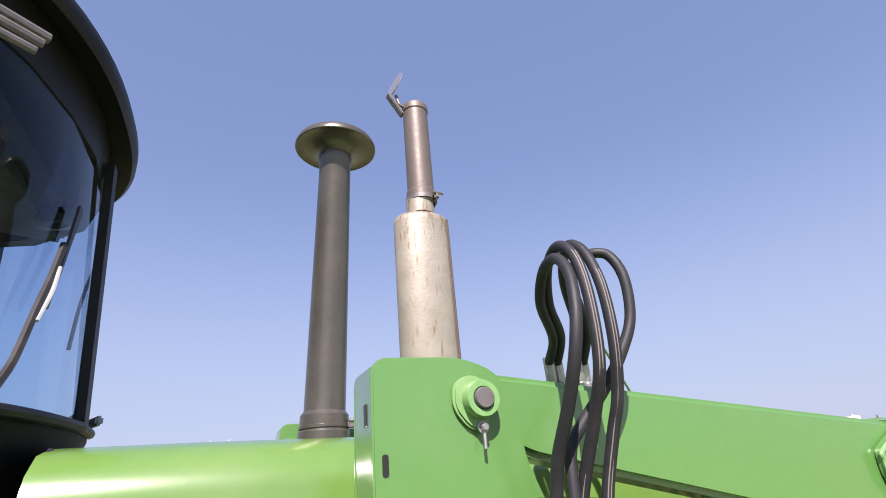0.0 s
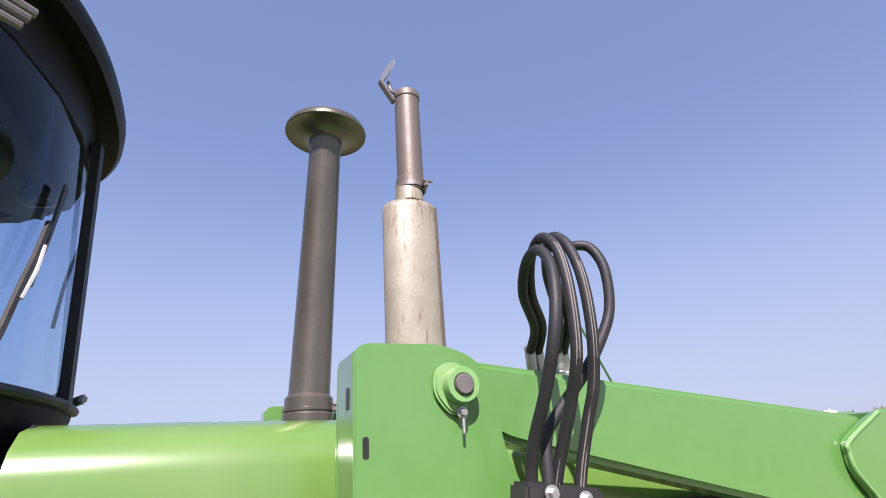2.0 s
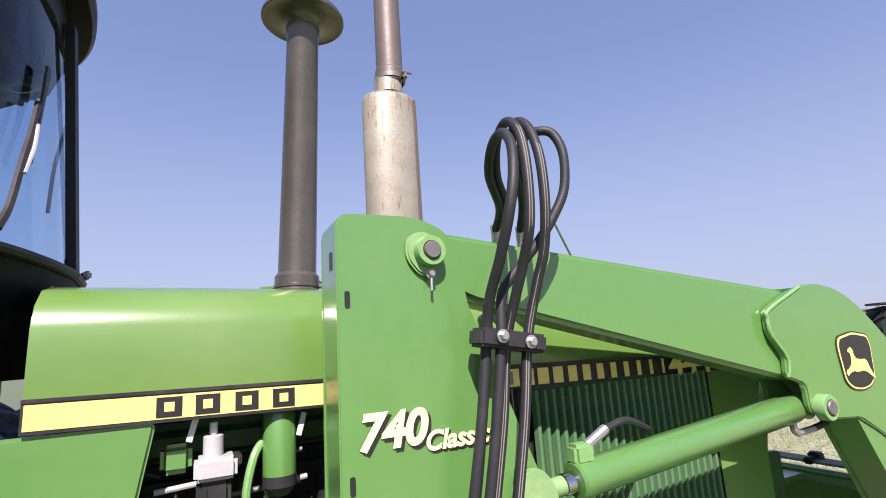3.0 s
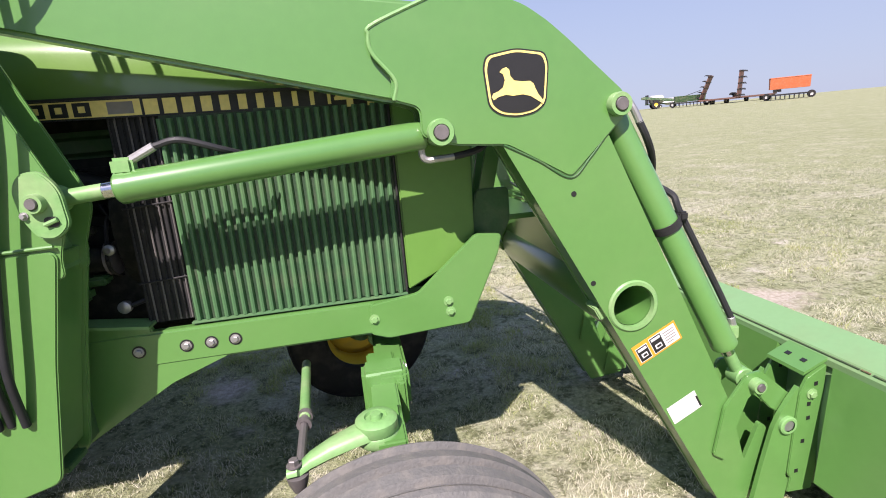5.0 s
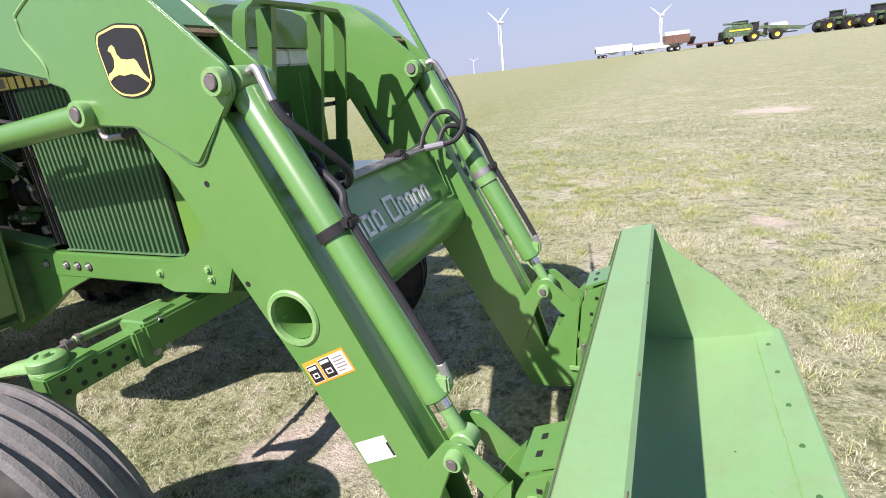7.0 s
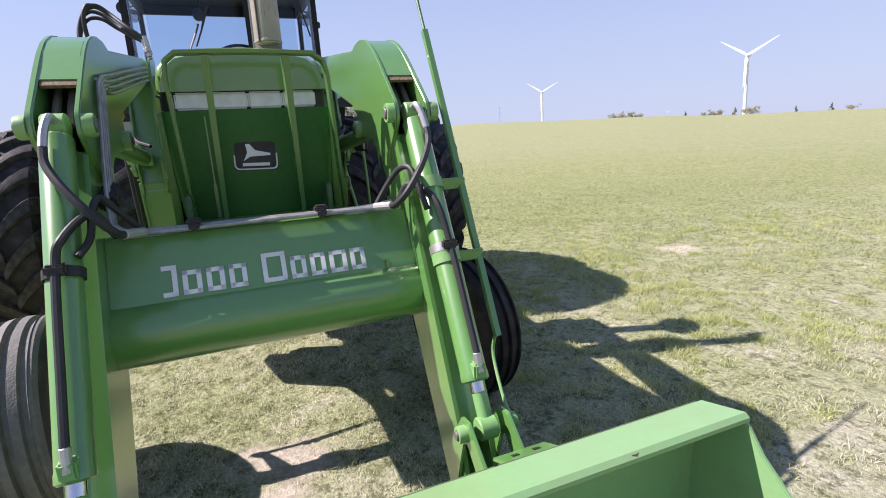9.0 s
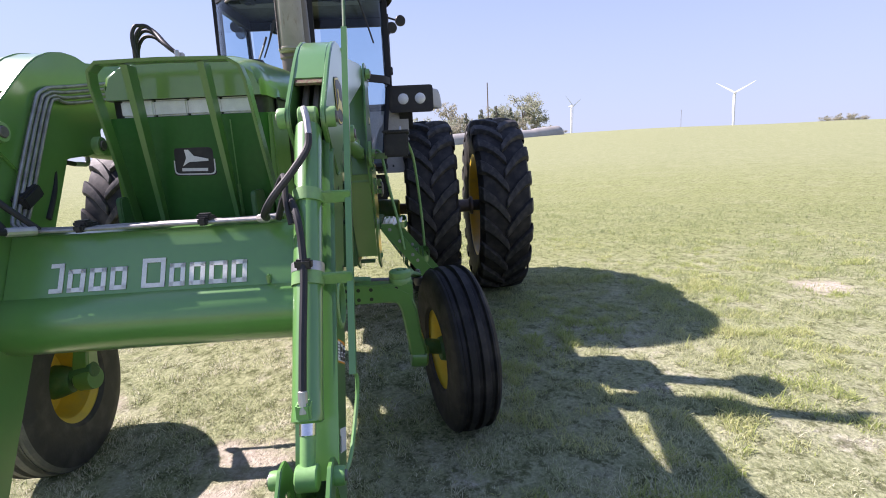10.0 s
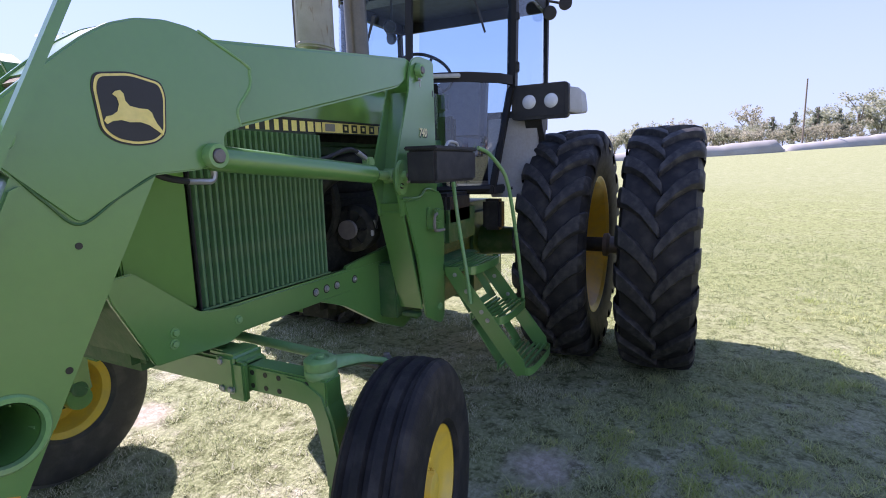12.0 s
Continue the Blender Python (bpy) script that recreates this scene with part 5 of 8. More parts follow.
# chassis rails with bolts
for s in (-1, 1):
    rail = tpart("frame_rail", box((2.32, s * 0.325, 0.912), (0.92, 0.04, 0.115), 0.008), GREEN, None, "green chassis rail with bolt heads")
    tpart("rail_rear", plate(rounded([(1.28, 0.95), (1.90, 0.965), (1.90, 0.86), (2.14, 0.86), (1.95, 0.79), (1.66, 0.62), (1.42, 0.52), (1.28, 0.56)], 0.02), *flip((0.31, 0.342), s), 0.006), GREEN, rail)
    tpart("side_frame", plate(rounded([(1.28, 0.94), (1.30, 1.05), (1.56, 1.03), (1.92, 0.985), (1.92, 0.95)], 0.015), *flip((0.312, 0.338), s), 0.005), GREEN, rail)
    if s < 0:
        tpart("frame_flange", loft([[(1.30, s * y, 1.048), (1.30, s * y, 1.058), (1.56, s * y, 1.038), (1.92, s * y, 0.993), (1.92, s * y, 0.983), (1.56, s * y, 1.028)] for y in (0.27, 0.352)]), PALEGREEN, rail)
    brk = tpart("front_bracket", plate(rounded([(2.60, 0.860), (2.605, 0.965), (2.77, 0.985), (2.985, 1.165), (3.075, 1.155), (3.06, 1.09), (2.945, 0.852), (2.66, 0.838)], 0.015), *flip((0.345, 0.362), s), 0.004), GREEN, rail, "green angled front bracket")
    for bx, bz in ((2.873, 0.942), (2.878, 0.905), (2.616, 0.914)):
        tpart("bolt", bolt((bx, s * 0.362, bz), (0, s, 0), 0.012), PALEGREEN, brk)
    for bx in (2.164, 2.090, 2.014, 1.872):
        tpart("bolt_recess", lathe([(0, 0), (0.021, 0), (0.021, 0.0015), (0, 0.0015)], (bx, s * 0.3452, 0.911), (0, s, 0), 20), BLACKDECAL, rail)
        tpart("bolt", bolt((bx, s * 0.3452, 0.911), (0, s, 0), 0.011), STEEL, rail)
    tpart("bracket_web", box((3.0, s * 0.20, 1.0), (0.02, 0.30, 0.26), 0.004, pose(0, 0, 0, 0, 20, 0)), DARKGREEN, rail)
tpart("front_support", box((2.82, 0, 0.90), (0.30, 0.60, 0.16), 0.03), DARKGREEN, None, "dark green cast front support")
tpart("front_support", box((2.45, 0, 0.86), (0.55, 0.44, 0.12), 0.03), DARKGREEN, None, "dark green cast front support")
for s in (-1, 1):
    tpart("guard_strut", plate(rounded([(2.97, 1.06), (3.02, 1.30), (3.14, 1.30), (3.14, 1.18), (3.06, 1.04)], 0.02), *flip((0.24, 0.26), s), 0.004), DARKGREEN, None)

# engine
eng = tpart("engine_block", box((1.55, 0, 1.12), (0.95, 0.36, 0.42), 0.03), ENGINE, None, "dark iron engine block")
tpart("cylinder_head", box((1.55, 0, 1.42), (0.90, 0.26, 0.20), 0.03), ENGINE, eng)
tpart("oil_pan", box((1.45, 0, 0.80), (0.8, 0.30, 0.30), 0.06), ENGINE, eng)
tpart("valve_cover", box((1.50, 0, 1.56), (0.80, 0.18, 0.10), 0.03, seg=3), DARKGREEN, eng)
tpart("lower_casting", box((1.30, -0.22, 1.22), (0.30, 0.12, 0.10), 0.02), DARKGREEN, eng)
tpart("clutch_housing", box((0.95, 0, 0.95), (0.55, 0.50, 0.55), 0.06), DARKGREEN, eng)
tpart("transmission", box((0.35, 0, 0.80), (0.80, 0.50, 0.72), 0.08), DARKGREEN, eng)
# right side: oil filter, fuel filter, primary filter, pump, lines
flt = tpart("oil_filter", lathe([(0, 0), (0.055, 0), (0.062, 0.01), (0.062, 0.135), (0.056, 0.142), (0, 0.142)], (1.165, -0.27, 1.245), (1, 0, 0.02), 32), BLACK, None, "black spin-on oil filter with faded markings")
tpart("filter_head", box((1.335, -0.265, 1.26), (0.06, 0.12, 0.14), 0.02, seg=3), GREEN, flt)
tpart("print_mark", lathe([(0, 0), (0.018, 0), (0.018, 0.002), (0, 0.002)], (1.275, -0.3315, 1.243), (0, -1, 0), 16), WHITE, flt)
lettering("marking", "3900 HRS", 0.02, CREAM, flt, Matrix.Translation((1.195, -0.327, 1.272)) @ pose(0, 0, 0, 62, 0, 0), 0.0004, "hand-written yellow hours note")
ff = tpart("fuel_filter", box((1.275, -0.285, 1.535), (0.082, 0.07, 0.045), 0.008), LIGHTGREY, None, "pale grey fuel filter with a black bowl")
tpart("bowl", box((1.272, -0.28, 1.475), (0.066, 0.062, 0.075), 0.01), BLACK, ff)
tpart("filter_neck", rod((1.27, -0.285, 1.555), (1.27, -0.285, 1.60), 0.02, 14), LIGHTGREY, ff)
tpart("primer", rod((1.27, -0.285, 1.60), (1.27, -0.285, 1.625), 0.008, 10), WHITE, ff)
tpart("mount_ear", box((1.315, -0.285, 1.545), (0.02, 0.04, 0.025), 0.004), BLACK, ff)
pf = tpart("primary_filter", lathe([(0, 0), (0.036, 0), (0.036, 0.14), (0.03, 0.15), (0, 0.15)], (1.405, -0.27, 1.49), (0, 0, 1), 24), GREEN, None, "green primary filter with a black bowl")
tpart("bowl", lathe([(0, -0.035), (0.02, -0.035), (0.037, -0.015), (0.037, 0.008), (0, 0.008)], (1.405, -0.27, 1.49), (0, 0, 1), 24), BLACK, pf)
tpart("drain", rod((1.405, -0.27, 1.435), (1.405, -0.27, 1.46), 0.006, 8), BLACK, pf)
relay = tpart("relay_box", box((1.13, -0.275, 1.37), (0.065, 0.05, 0.12), 0.008), PLASTIC, None, "black relay box with clips")
for z in (1.325, 1.36, 1.395, 1.42):
    tpart("clip", tube([(1.105, -0.302, z), (1.135, -0.306, z), (1.16, -0.302, z)], 0.003, 6), PINSTEEL, relay)
tpart("print_bar", box((1.125, -0.3015, 1.37), (0.035, 0.002, 0.03), 0), GREYPANEL, relay)
tpart("oil_line", tube([(1.345, -0.28, 1.33), (1.34, -0.285, 1.40), (1.335, -0.29, 1.47), (1.35, -0.28, 1.54), (1.37, -0.26, 1.57)], 0.009, 8), PALEGREEN, None, "green steel oil line")
tpart("line_nut", lathe([(0, 0), (0.015, 0), (0.015, 0.03), (0.011, 0.04), (0, 0.04)], (1.345, -0.28, 1.305), (0, 0, 1), 8), PINSTEEL, None)
for a, b, mat in (((1.16, -0.20, 1.45), (1.46, -0.21, 1.465), PINSTEEL), ((1.17, -0.24, 1.43), (1.30, -0.24, 1.435), FENDERGREY), ((1.16, -0.235, 1.492), (1.24, -0.235, 1.497), FENDERGREY), ((1.38, -0.24, 1.335), (1.46, -0.25, 1.36), PALEGREEN), ((1.38, -0.235, 1.52), (1.46, -0.24, 1.54), PINSTEEL), ((1.38, -0.235, 1.47), (1.47, -0.24, 1.478), FENDERGREY)):
    tpart("injector_line", rod(a, b, 0.006, 8), mat, eng)
for k in range(4):
    tpart("injector_line", tube([(1.20 + 0.06 * k, -0.19, 1.34), (1.19 + 0.06 * k, -0.215, 1.40), (1.20 + 0.065 * k, -0.20, 1.48)], 0.0045, 6), STEEL if k % 2 else BLACK, eng)
for c, d, mat in (((1.24, -0.20, 1.385), (0.05, 0.06, 0.05), GREEN), ((1.31, -0.20, 1.385), (0.04, 0.06, 0.05), DARKGREEN), ((1.22, -0.20, 1.345), (0.09, 0.05, 0.02), PALEGREEN), ((1.43, -0.25, 1.31), (0.09, 0.07, 0.07), GREEN), ((1.20, -0.235, 1.555), (0.06, 0.05, 0.06), GREEN)):
    tpart("pump_casting", box(c, d, 0.012, seg=3), mat, eng)
tpart("injector_line", tube([(1.22, -0.25, 1.318), (1.27, -0.262, 1.322), (1.31, -0.27, 1.345), (1.34, -0.27, 1.365)], 0.006, 8), FENDERGREY, eng)
tpart("injector_line", tube([(1.375, -0.27, 1.33), (1.378, -0.275, 1.39), (1.39, -0.275, 1.415), (1.45, -0.27, 1.42)], 0.0055, 8), PALEGREEN, eng)
tpart("injector_line", tube([(1.375, -0.245, 1.41), (1.38, -0.245, 1.45), (1.375, -0.24, 1.48)], 0.004, 6), PALEGREEN, eng)
tpart("injector_line", tube([(1.215, -0.245, 1.375), (1.27, -0.25, 1.378), (1.30, -0.25, 1.365), (1.315, -0.25, 1.335)], 0.006, 8), PALEGREEN, eng)
tpart("wire_loop", tube([(1.13, -0.24, 1.48), (1.12, -0.24, 1.51), (1.14, -0.235, 1.53), (1.17, -0.23, 1.52)], 0.003, 6), BLACK, eng)
for c, d, mat in (((1.225, -0.215, 1.413), (0.028, 0.03, 0.03), GREEN), ((1.30, -0.215, 1.42), (0.03, 0.03, 0.035), GREEN), ((1.255, -0.235, 1.378), (0.085, 0.02, 0.012), PALEGREEN), ((1.33, -0.22, 1.37), (0.05, 0.03, 0.05), GREEN), ((1.42, -0.24, 1.40), (0.04, 0.03, 0.03), GREEN), ((1.455, -0.225, 1.385), (0.03, 0.04, 0.02), FENDERGREY), ((1.45, -0.24, 1.365), (0.05, 0.03, 0.016), DARKGREEN), ((1.18, -0.22, 1.35), (0.012, 0.03, 0.16), ENGINE), ((1.39, -0.2, 1.42), (0.012, 0.03, 0.14), ENGINE), ((1.22, -0.262, 1.165), (0.16, 0.05, 0.045), GREEN), ((1.36, -0.265, 1.165), (0.09, 0.06, 0.06), GREEN)):
    tpart("pump_casting", box(c, d, 0.006, seg=2), mat, eng)
for c in ((1.262, -0.262, 1.356), (1.31, -0.268, 1.178), (1.37, -0.296, 1.178), (1.245, -0.29, 1.172)):
    tpart("casting_bolt", bolt(c, (0, -1, 0), 0.008), PALEGREEN, eng)
tpart("bowl_window", box((1.253, -0.3125, 1.478), (0.014, 0.002, 0.045), 0), BLACKDECAL, ff)
for dx, dz, w, h in ((0.028, 0.006, 0.007, 0.016), (0.044, -0.022, 0.007, 0.018), (0.052, -0.012, 0.007, 0.03), (0.084, -0.002, 0.008, 0.045)):
    tpart("print_bar", box((1.165 + dx, -0.3325, 1.245 + dz), (w, 0.003, h), 0), WHITE, flt)
tpart("pump_cap", lathe([(0, 0), (0.024, 0), (0.024, 0.012), (0.015, 0.014), (0, 0.014)], (1.435, -0.288, 1.315), (0, -1, 0), 18), PALEGREEN, eng)
for a in ((1.23, -0.29, 1.615), (1.45, -0.29, 1.60)):
    tpart("tag", box(a, (0.012, 0.003, 0.05), 0.001, pose(0, 0, 0, 0, 15, 0)), WHITE, eng)
# added dark block, no engine part: fills the gaps with shade
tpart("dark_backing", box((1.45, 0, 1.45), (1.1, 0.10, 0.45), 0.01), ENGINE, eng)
# fan drive and pump beside the radiator on the right
fan = tpart("fan_shroud", lathe([(0.245, 0), (0.26, 0.0), (0.275, 0.06), (0.26, 0.065), (0.245, 0.01)], (1.84, 0, 1.29), (1, 0, 0), 40), ENGINE, None, "black fan shroud behind the radiator")
for k in range(6):
    a = k * math.tau / 6 + 0.3
    tpart("fan_blade", box(None, (0.006, 0.085, 0.17), 0.002, Matrix.Translation((1.82, 0, 1.29)) @ Matrix.Rotation(a, 4, "X") @ Matrix.Translation((0, 0, 0.15)) @ Matrix.Rotation(0.5, 4, "Z")), BLACK, fan)
pump = tpart("hydraulic_pump", lathe([(0, 0), (0.05, 0), (0.062, 0.015), (0.062, 0.09), (0.045, 0.10), (0.04, 0.15), (0, 0.15)], (1.64, -0.215, 1.20), (1, 0, 0), 28), ENGINE, None, "oily dark pump with a belt pulley")
tpart("pulley", lathe([(0, 0), (0.055, 0), (0.042, 0.012), (0.055, 0.024), (0, 0.024)], (1.795, -0.215, 1.20), (1, 0, 0), 28), PINSTEEL, pump)
tpart("belt", tube([(1.807, -0.262, 1.20), (1.807, -0.19, 1.33), (1.807, 0.0, 1.36), (1.807, 0.0, 1.22), (1.807, -0.12, 1.13), (1.807, -0.235, 1.155), (1.807, -0.262, 1.20)], 0.007, 6), BLACK, pump)
tpart("pump_cap", lathe([(0, 0), (0.017, 0), (0.017, 0.012), (0.009, 0.018), (0, 0.018)], (1.826, -0.27, 1.236), (0, -1, 0), 18), STEEL, pump)
tpart("drain_plug", lathe([(0, 0), (0.02, 0), (0.02, 0.02), (0.012, 0.024), (0, 0.024)], (1.834, -0.268, 1.046), (0, -1, 0), 18), STEEL, pump)
tpart("plug_hose", tube([(1.834, -0.27, 1.046), (1.86, -0.275, 1.05), (1.90, -0.26, 1.06)], 0.008, 8), BLACK, pump)
for c, d, mat in (((1.67, -0.255, 1.10), (0.14, 0.06, 0.05), DARKGREEN), ((1.74, -0.235, 1.135), (0.10, 0.06, 0.03), DARKGREEN), ((1.60, -0.245, 1.315), (0.09, 0.07, 0.09), DARKGREEN), ((1.70, -0.20, 1.40), (0.13, 0.06, 0.08), ENGINE), ((1.76, -0.24, 1.30), (0.05, 0.05, 0.05), ENGINE)):
    tpart("casting", box(c, d, 0.014, seg=3), mat, pump)
for k, (x, z) in enumerate(((1.61, 1.10), (1.66, 1.105), (1.72, 1.10), (1.60, 1.34), (1.625, 1.29))):
    tpart("casting_bolt", bolt((x, -0.286 if k < 3 else -0.281, z), (0, -1, 0), 0.009), PALEGREEN if k % 2 else STEEL, pump)
tpart("coolant_hose", tube([(1.60, -0.16, 1.44), (1.70, -0.20, 1.47), (1.80, -0.20, 1.44), (1.88, -0.17, 1.40)], 0.03, 12), BLACK, pump)
for k in range(3):
    tpart("fuel_line", tube([(1.60, -0.24 - 0.008 * k, 1.36 + 0.02 * k), (1.68, -0.262, 1.345 + 0.02 * k), (1.735, -0.25, 1.29 + 0.02 * k), (1.75, -0.23, 1.22)], 0.005, 6), STEEL if k == 1 else PALEGREEN, pump)
# left side: alternator with its blower housing
alt = tpart("alternator", lathe([(0, 0), (0.07, 0), (0.115, 0.02), (0.125, 0.04), (0.125, 0.13), (0.10, 0.155), (0.04, 0.16), (0, 0.16)], (1.62, 0.235, 1.15), (1, 0.15, 0), 32), ENGINE, None, "dark alternator on the engine's left side")
tpart("pulley", lathe([(0, 0), (0.05, 0), (0.04, 0.012), (0.05, 0.024), (0, 0.024)], (1.785, 0.26, 1.15), (1, 0.15, 0), 24), PINSTEEL, alt)
for k in range(8):
    a = k * math.tau / 8
    tpart("cooling_slot", box(None, (0.012, 0.012, 0.045), 0.003, Matrix.Translation((1.776, 0.258, 1.15)) @ Matrix.Rotation(a, 4, "X") @ Matrix.Translation((0, 0, 0.082))), BLACKDECAL, alt)
tpart("terminal", box((1.70, 0.368, 1.17), (0.035, 0.012, 0.05), 0.003), STEEL, alt)
tpart("terminal", box((1.735, 0.372, 1.13), (0.02, 0.012, 0.03), 0.003), LIGHTGREY, alt)
for k in range(3):
    tpart("cable", tube([(1.70, 0.37, 1.19 - 0.02 * k), (1.68, 0.385, 1.26), (1.62, 0.34 - 0.01 * k, 1.33), (1.56, 0.27, 1.38)], 0.006, 7), BLACK, alt)
tpart("intake_duct", tube([(1.60, 0.22, 1.50), (1.80, 0.26, 1.48), (1.98, 0.24, 1.40), (2.02, 0.20, 1.30)], 0.055, 14), ENGINE, None, "black rubber air duct")

# cowl side panels behind the engine
for s in (-1, 1):
    tpart("side_panel", plate(rounded([(0.80, 1.638), (1.165, 1.638), (1.065, 1.10), (1.03, 0.80), (0.80, 0.80)], 0.012), *flip((0.300, 0.318), s), 0.006), GREEN, None, "green side panel below the hood", sharp=40)
tpart("hood_seam", tube([(0.955, -0.30, 1.71), (0.955, -0.29, 1.86), (0.955, -0.20, 1.925)], 0.006, 6), BLACK, hood)
tpart("top_bracket", box((1.44, 0.29, 1.925), (0.05, 0.09, 0.06), 0.006), GREEN, hood)
tpart("top_bracket", box((1.655, 0.245, 1.925), (0.05, 0.06, 0.06), 0.006), GREEN, hood)
tpart("radiator_cap", lathe([(0, 0), (0.045, 0), (0.05, 0.012), (0.04, 0.03), (0, 0.034)], (2.32, 0.09, 1.888), (0, 0, 1), 20), BLACK, hood)

# exhaust: oval muffler on a short dark pipe, left of the hood's middle
EX, EY = 1.876, 0.193
ex = tpart("exhaust", lathe([(0.0, 2.02), (0.09, 2.022), (0.103, 2.030), (0.107, 2.045), (0.107, 2.672), (0.1045, 2.690), (0.094, 2.702), (0.065, 2.712), (0.054, 2.716), (0.053, 2.78), (0, 2.78)], (EX, EY, 0), (0, 0, 1), 48), MUFFLER, None, "weathered rust-flecked muffler with an upright pipe", sharp=40)
for vert in ex.data.vertices:
    if vert.co.z < 2.714:
        vert.co.y = EY + (vert.co.y - EY) * 0.70
tpart("muffler_seam", box((EX + 0.080, EY - 0.052, 2.36), (0.012, 0.014, 0.65), 0.004, pose(0, 0, 0, 0, 0, 35)), EXHAUST, ex)
tpart("end_bead", lathe([(0.104, 2.036), (0.111, 2.040), (0.111, 2.050), (0.104, 2.054)], (EX, EY, 0), (0, 0, 1), 48), MUFFLER, ex).data.transform(Matrix.Translation((0, EY, 0)) @ Matrix.Diagonal((1, 0.70, 1, 1)) @ Matrix.Translation((0, -EY, 0)))
tpart("lower_pipe", lathe([(0.058, 1.86), (0.066, 1.90), (0.066, 1.99), (0.074, 2.0), (0.074, 2.03)], (EX, EY, 0), (0, 0, 1), 32), EXHAUST, ex)
TX, TY = EX + 0.008, EY
tpart("tail_pipe", lathe([(0.0515, 2.765), (0.056, 2.765), (0.056, 2.815), (0.0515, 2.822), (0.0505, 3.195), (0.0545, 3.20), (0.0545, 3.222), (0.0515, 3.230), (0.046, 3.230), (0.046, 2.9)], (TX, TY, 0), (0, 0, 1), 36), EXHAUST, ex, "brown heat-stained exhaust pipe", sharp=30)
tpart("pipe_clamp", lathe([(0.055, 2.772), (0.0605, 2.772), (0.0605, 2.790), (0.055, 2.790)], (TX, TY, 0), (0, 0, 1), 32), PINSTEEL, ex, sharp=30)
tpart("clamp_lug", box((TX + 0.040, TY - 0.050, 2.782), (0.020, 0.034, 0.030), 0.005), PINSTEEL, ex)
tpart("clamp_screw", rod((TX + 0.022, TY - 0.066, 2.790), (TX + 0.066, TY - 0.060, 2.790), 0.005, 8), PINSTEEL, ex)
tpart("rain_cap", lathe([(0, 0), (0.058, 0), (0.058, 0.004), (0, 0.004)], (TX - 0.082, TY - 0.005, 3.325), (-0.95, -0.2, 0.28), 24), STEEL, ex, "tilted steel rain flap")
tpart("flap_arm", tube([(TX - 0.045, TY - 0.01, 3.215), (TX - 0.068, TY - 0.01, 3.225), (TX - 0.082, TY - 0.008, 3.27)], 0.007, 8), PINSTEEL, ex)
tpart("counterweight", box((TX - 0.090, TY - 0.012, 3.215), (0.010, 0.034, 0.11), 0.003, pose(0, 0, 0, 0, -33, 0)), PINSTEEL, ex)

# air intake: leans a little forward; its cap is a dish, hollow below
ai = tpart("air_intake", lathe([(0.075, -0.035), (0.075, 0.004), (0.071, 0.010), (0.071, 0.050), (0.066, 0.056), (0.0615, 0.062), (0.0555, 0.93), (0.059, 0.937), (0.059, 0.968), (0.0545, 0.974), (0, 0.974)], (1.519, 0.185, 1.955), (0.034, 0, 1), 44), STACK, None, "brown-black air intake pipe with a mushroom cap", sharp=30)
tpart("stack_cap", lathe([(0.056, -0.022), (0.062, -0.012), (0.085, 0.0), (0.125, 0.010), (0.143, 0.006), (0.1465, 0.008), (0.1465, 0.018), (0.138, 0.034), (0.10, 0.052), (0.05, 0.062), (0, 0.064)], (1.5525, 0.185, 2.945), (0.034, 0, 1), 56), STACK, ai, "dark dish-shaped rain cap", sharp=35)
tpart("stack_ring", lathe([(0.070, 0.012), (0.0745, 0.014), (0.0745, 0.022), (0.070, 0.024)], (1.519, 0.185, 1.955), (0, 0, 1), 36), STACK, ai)
tpart("ring_bolt", box((1.600, 0.155, 1.975), (0.035, 0.022, 0.024), 0.004), PINSTEEL, ai)
tpart("ring_screw", rod((1.585, 0.145, 1.985), (1.625, 0.145, 1.985), 0.005, 8), PINSTEEL, ai)

# ---- wheels ----
def tyre_ribbed(R, w, rim, bead=0.62):
    """Front implement tyre in two skins: the sidewalls, and a tread of four ribs with grooves."""
    h = w / 2
    side = [(rim, -h * bead), (rim + 0.02, -h * (bead + 0.14)), (rim + (R - rim) * 0.35, -h * 0.97), (rim + (R - rim) * 0.55, -h), (R - 0.055, -h * 0.97), (R - 0.028, -h * 0.86)]
    tread = [(R - 0.028, -h * 0.86), (R - 0.013, -h * 0.74), (R - 0.010, -h * 0.62)]
    for g in (-0.50, 0.0, 0.50):
        top = R - 0.002 if abs(g) < 0.1 else R - 0.006
        tread += [(top, h * (g - 0.13)), (R - 0.022, h * (g - 0.07)), (R - 0.022, h * (g + 0.07)), (top, h * (g + 0.13))]
    tread += [(r, -y) for r, y in tread[2::-1]]
    walls = join(lathe(side, (0, 0, 0), (0, 1, 0), 72), lathe([(r, -y) for r, y in side[::-1]], (0, 0, 0), (0, 1, 0), 72))
    return walls, lathe(tread, (0, 0, 0), (0, 1, 0), 72)


def front_rim(rim, w, out):
    h = w * 0.62 / 2
    return lathe([(rim + 0.014, -h), (rim, -h * 0.8), (rim - 0.02, -h * 0.4), (rim - 0.02, h * 0.4), (rim, h * 0.8), (rim + 0.014, h), (rim - 0.004, h), (rim - 0.03, h * 0.72), (rim - 0.05, out * h * 0.6), (0.10, out * 0.045), (0.075, out * 0.03), (0, out * 0.03)], (0, 0, 0), (0, 1, 0), 56)


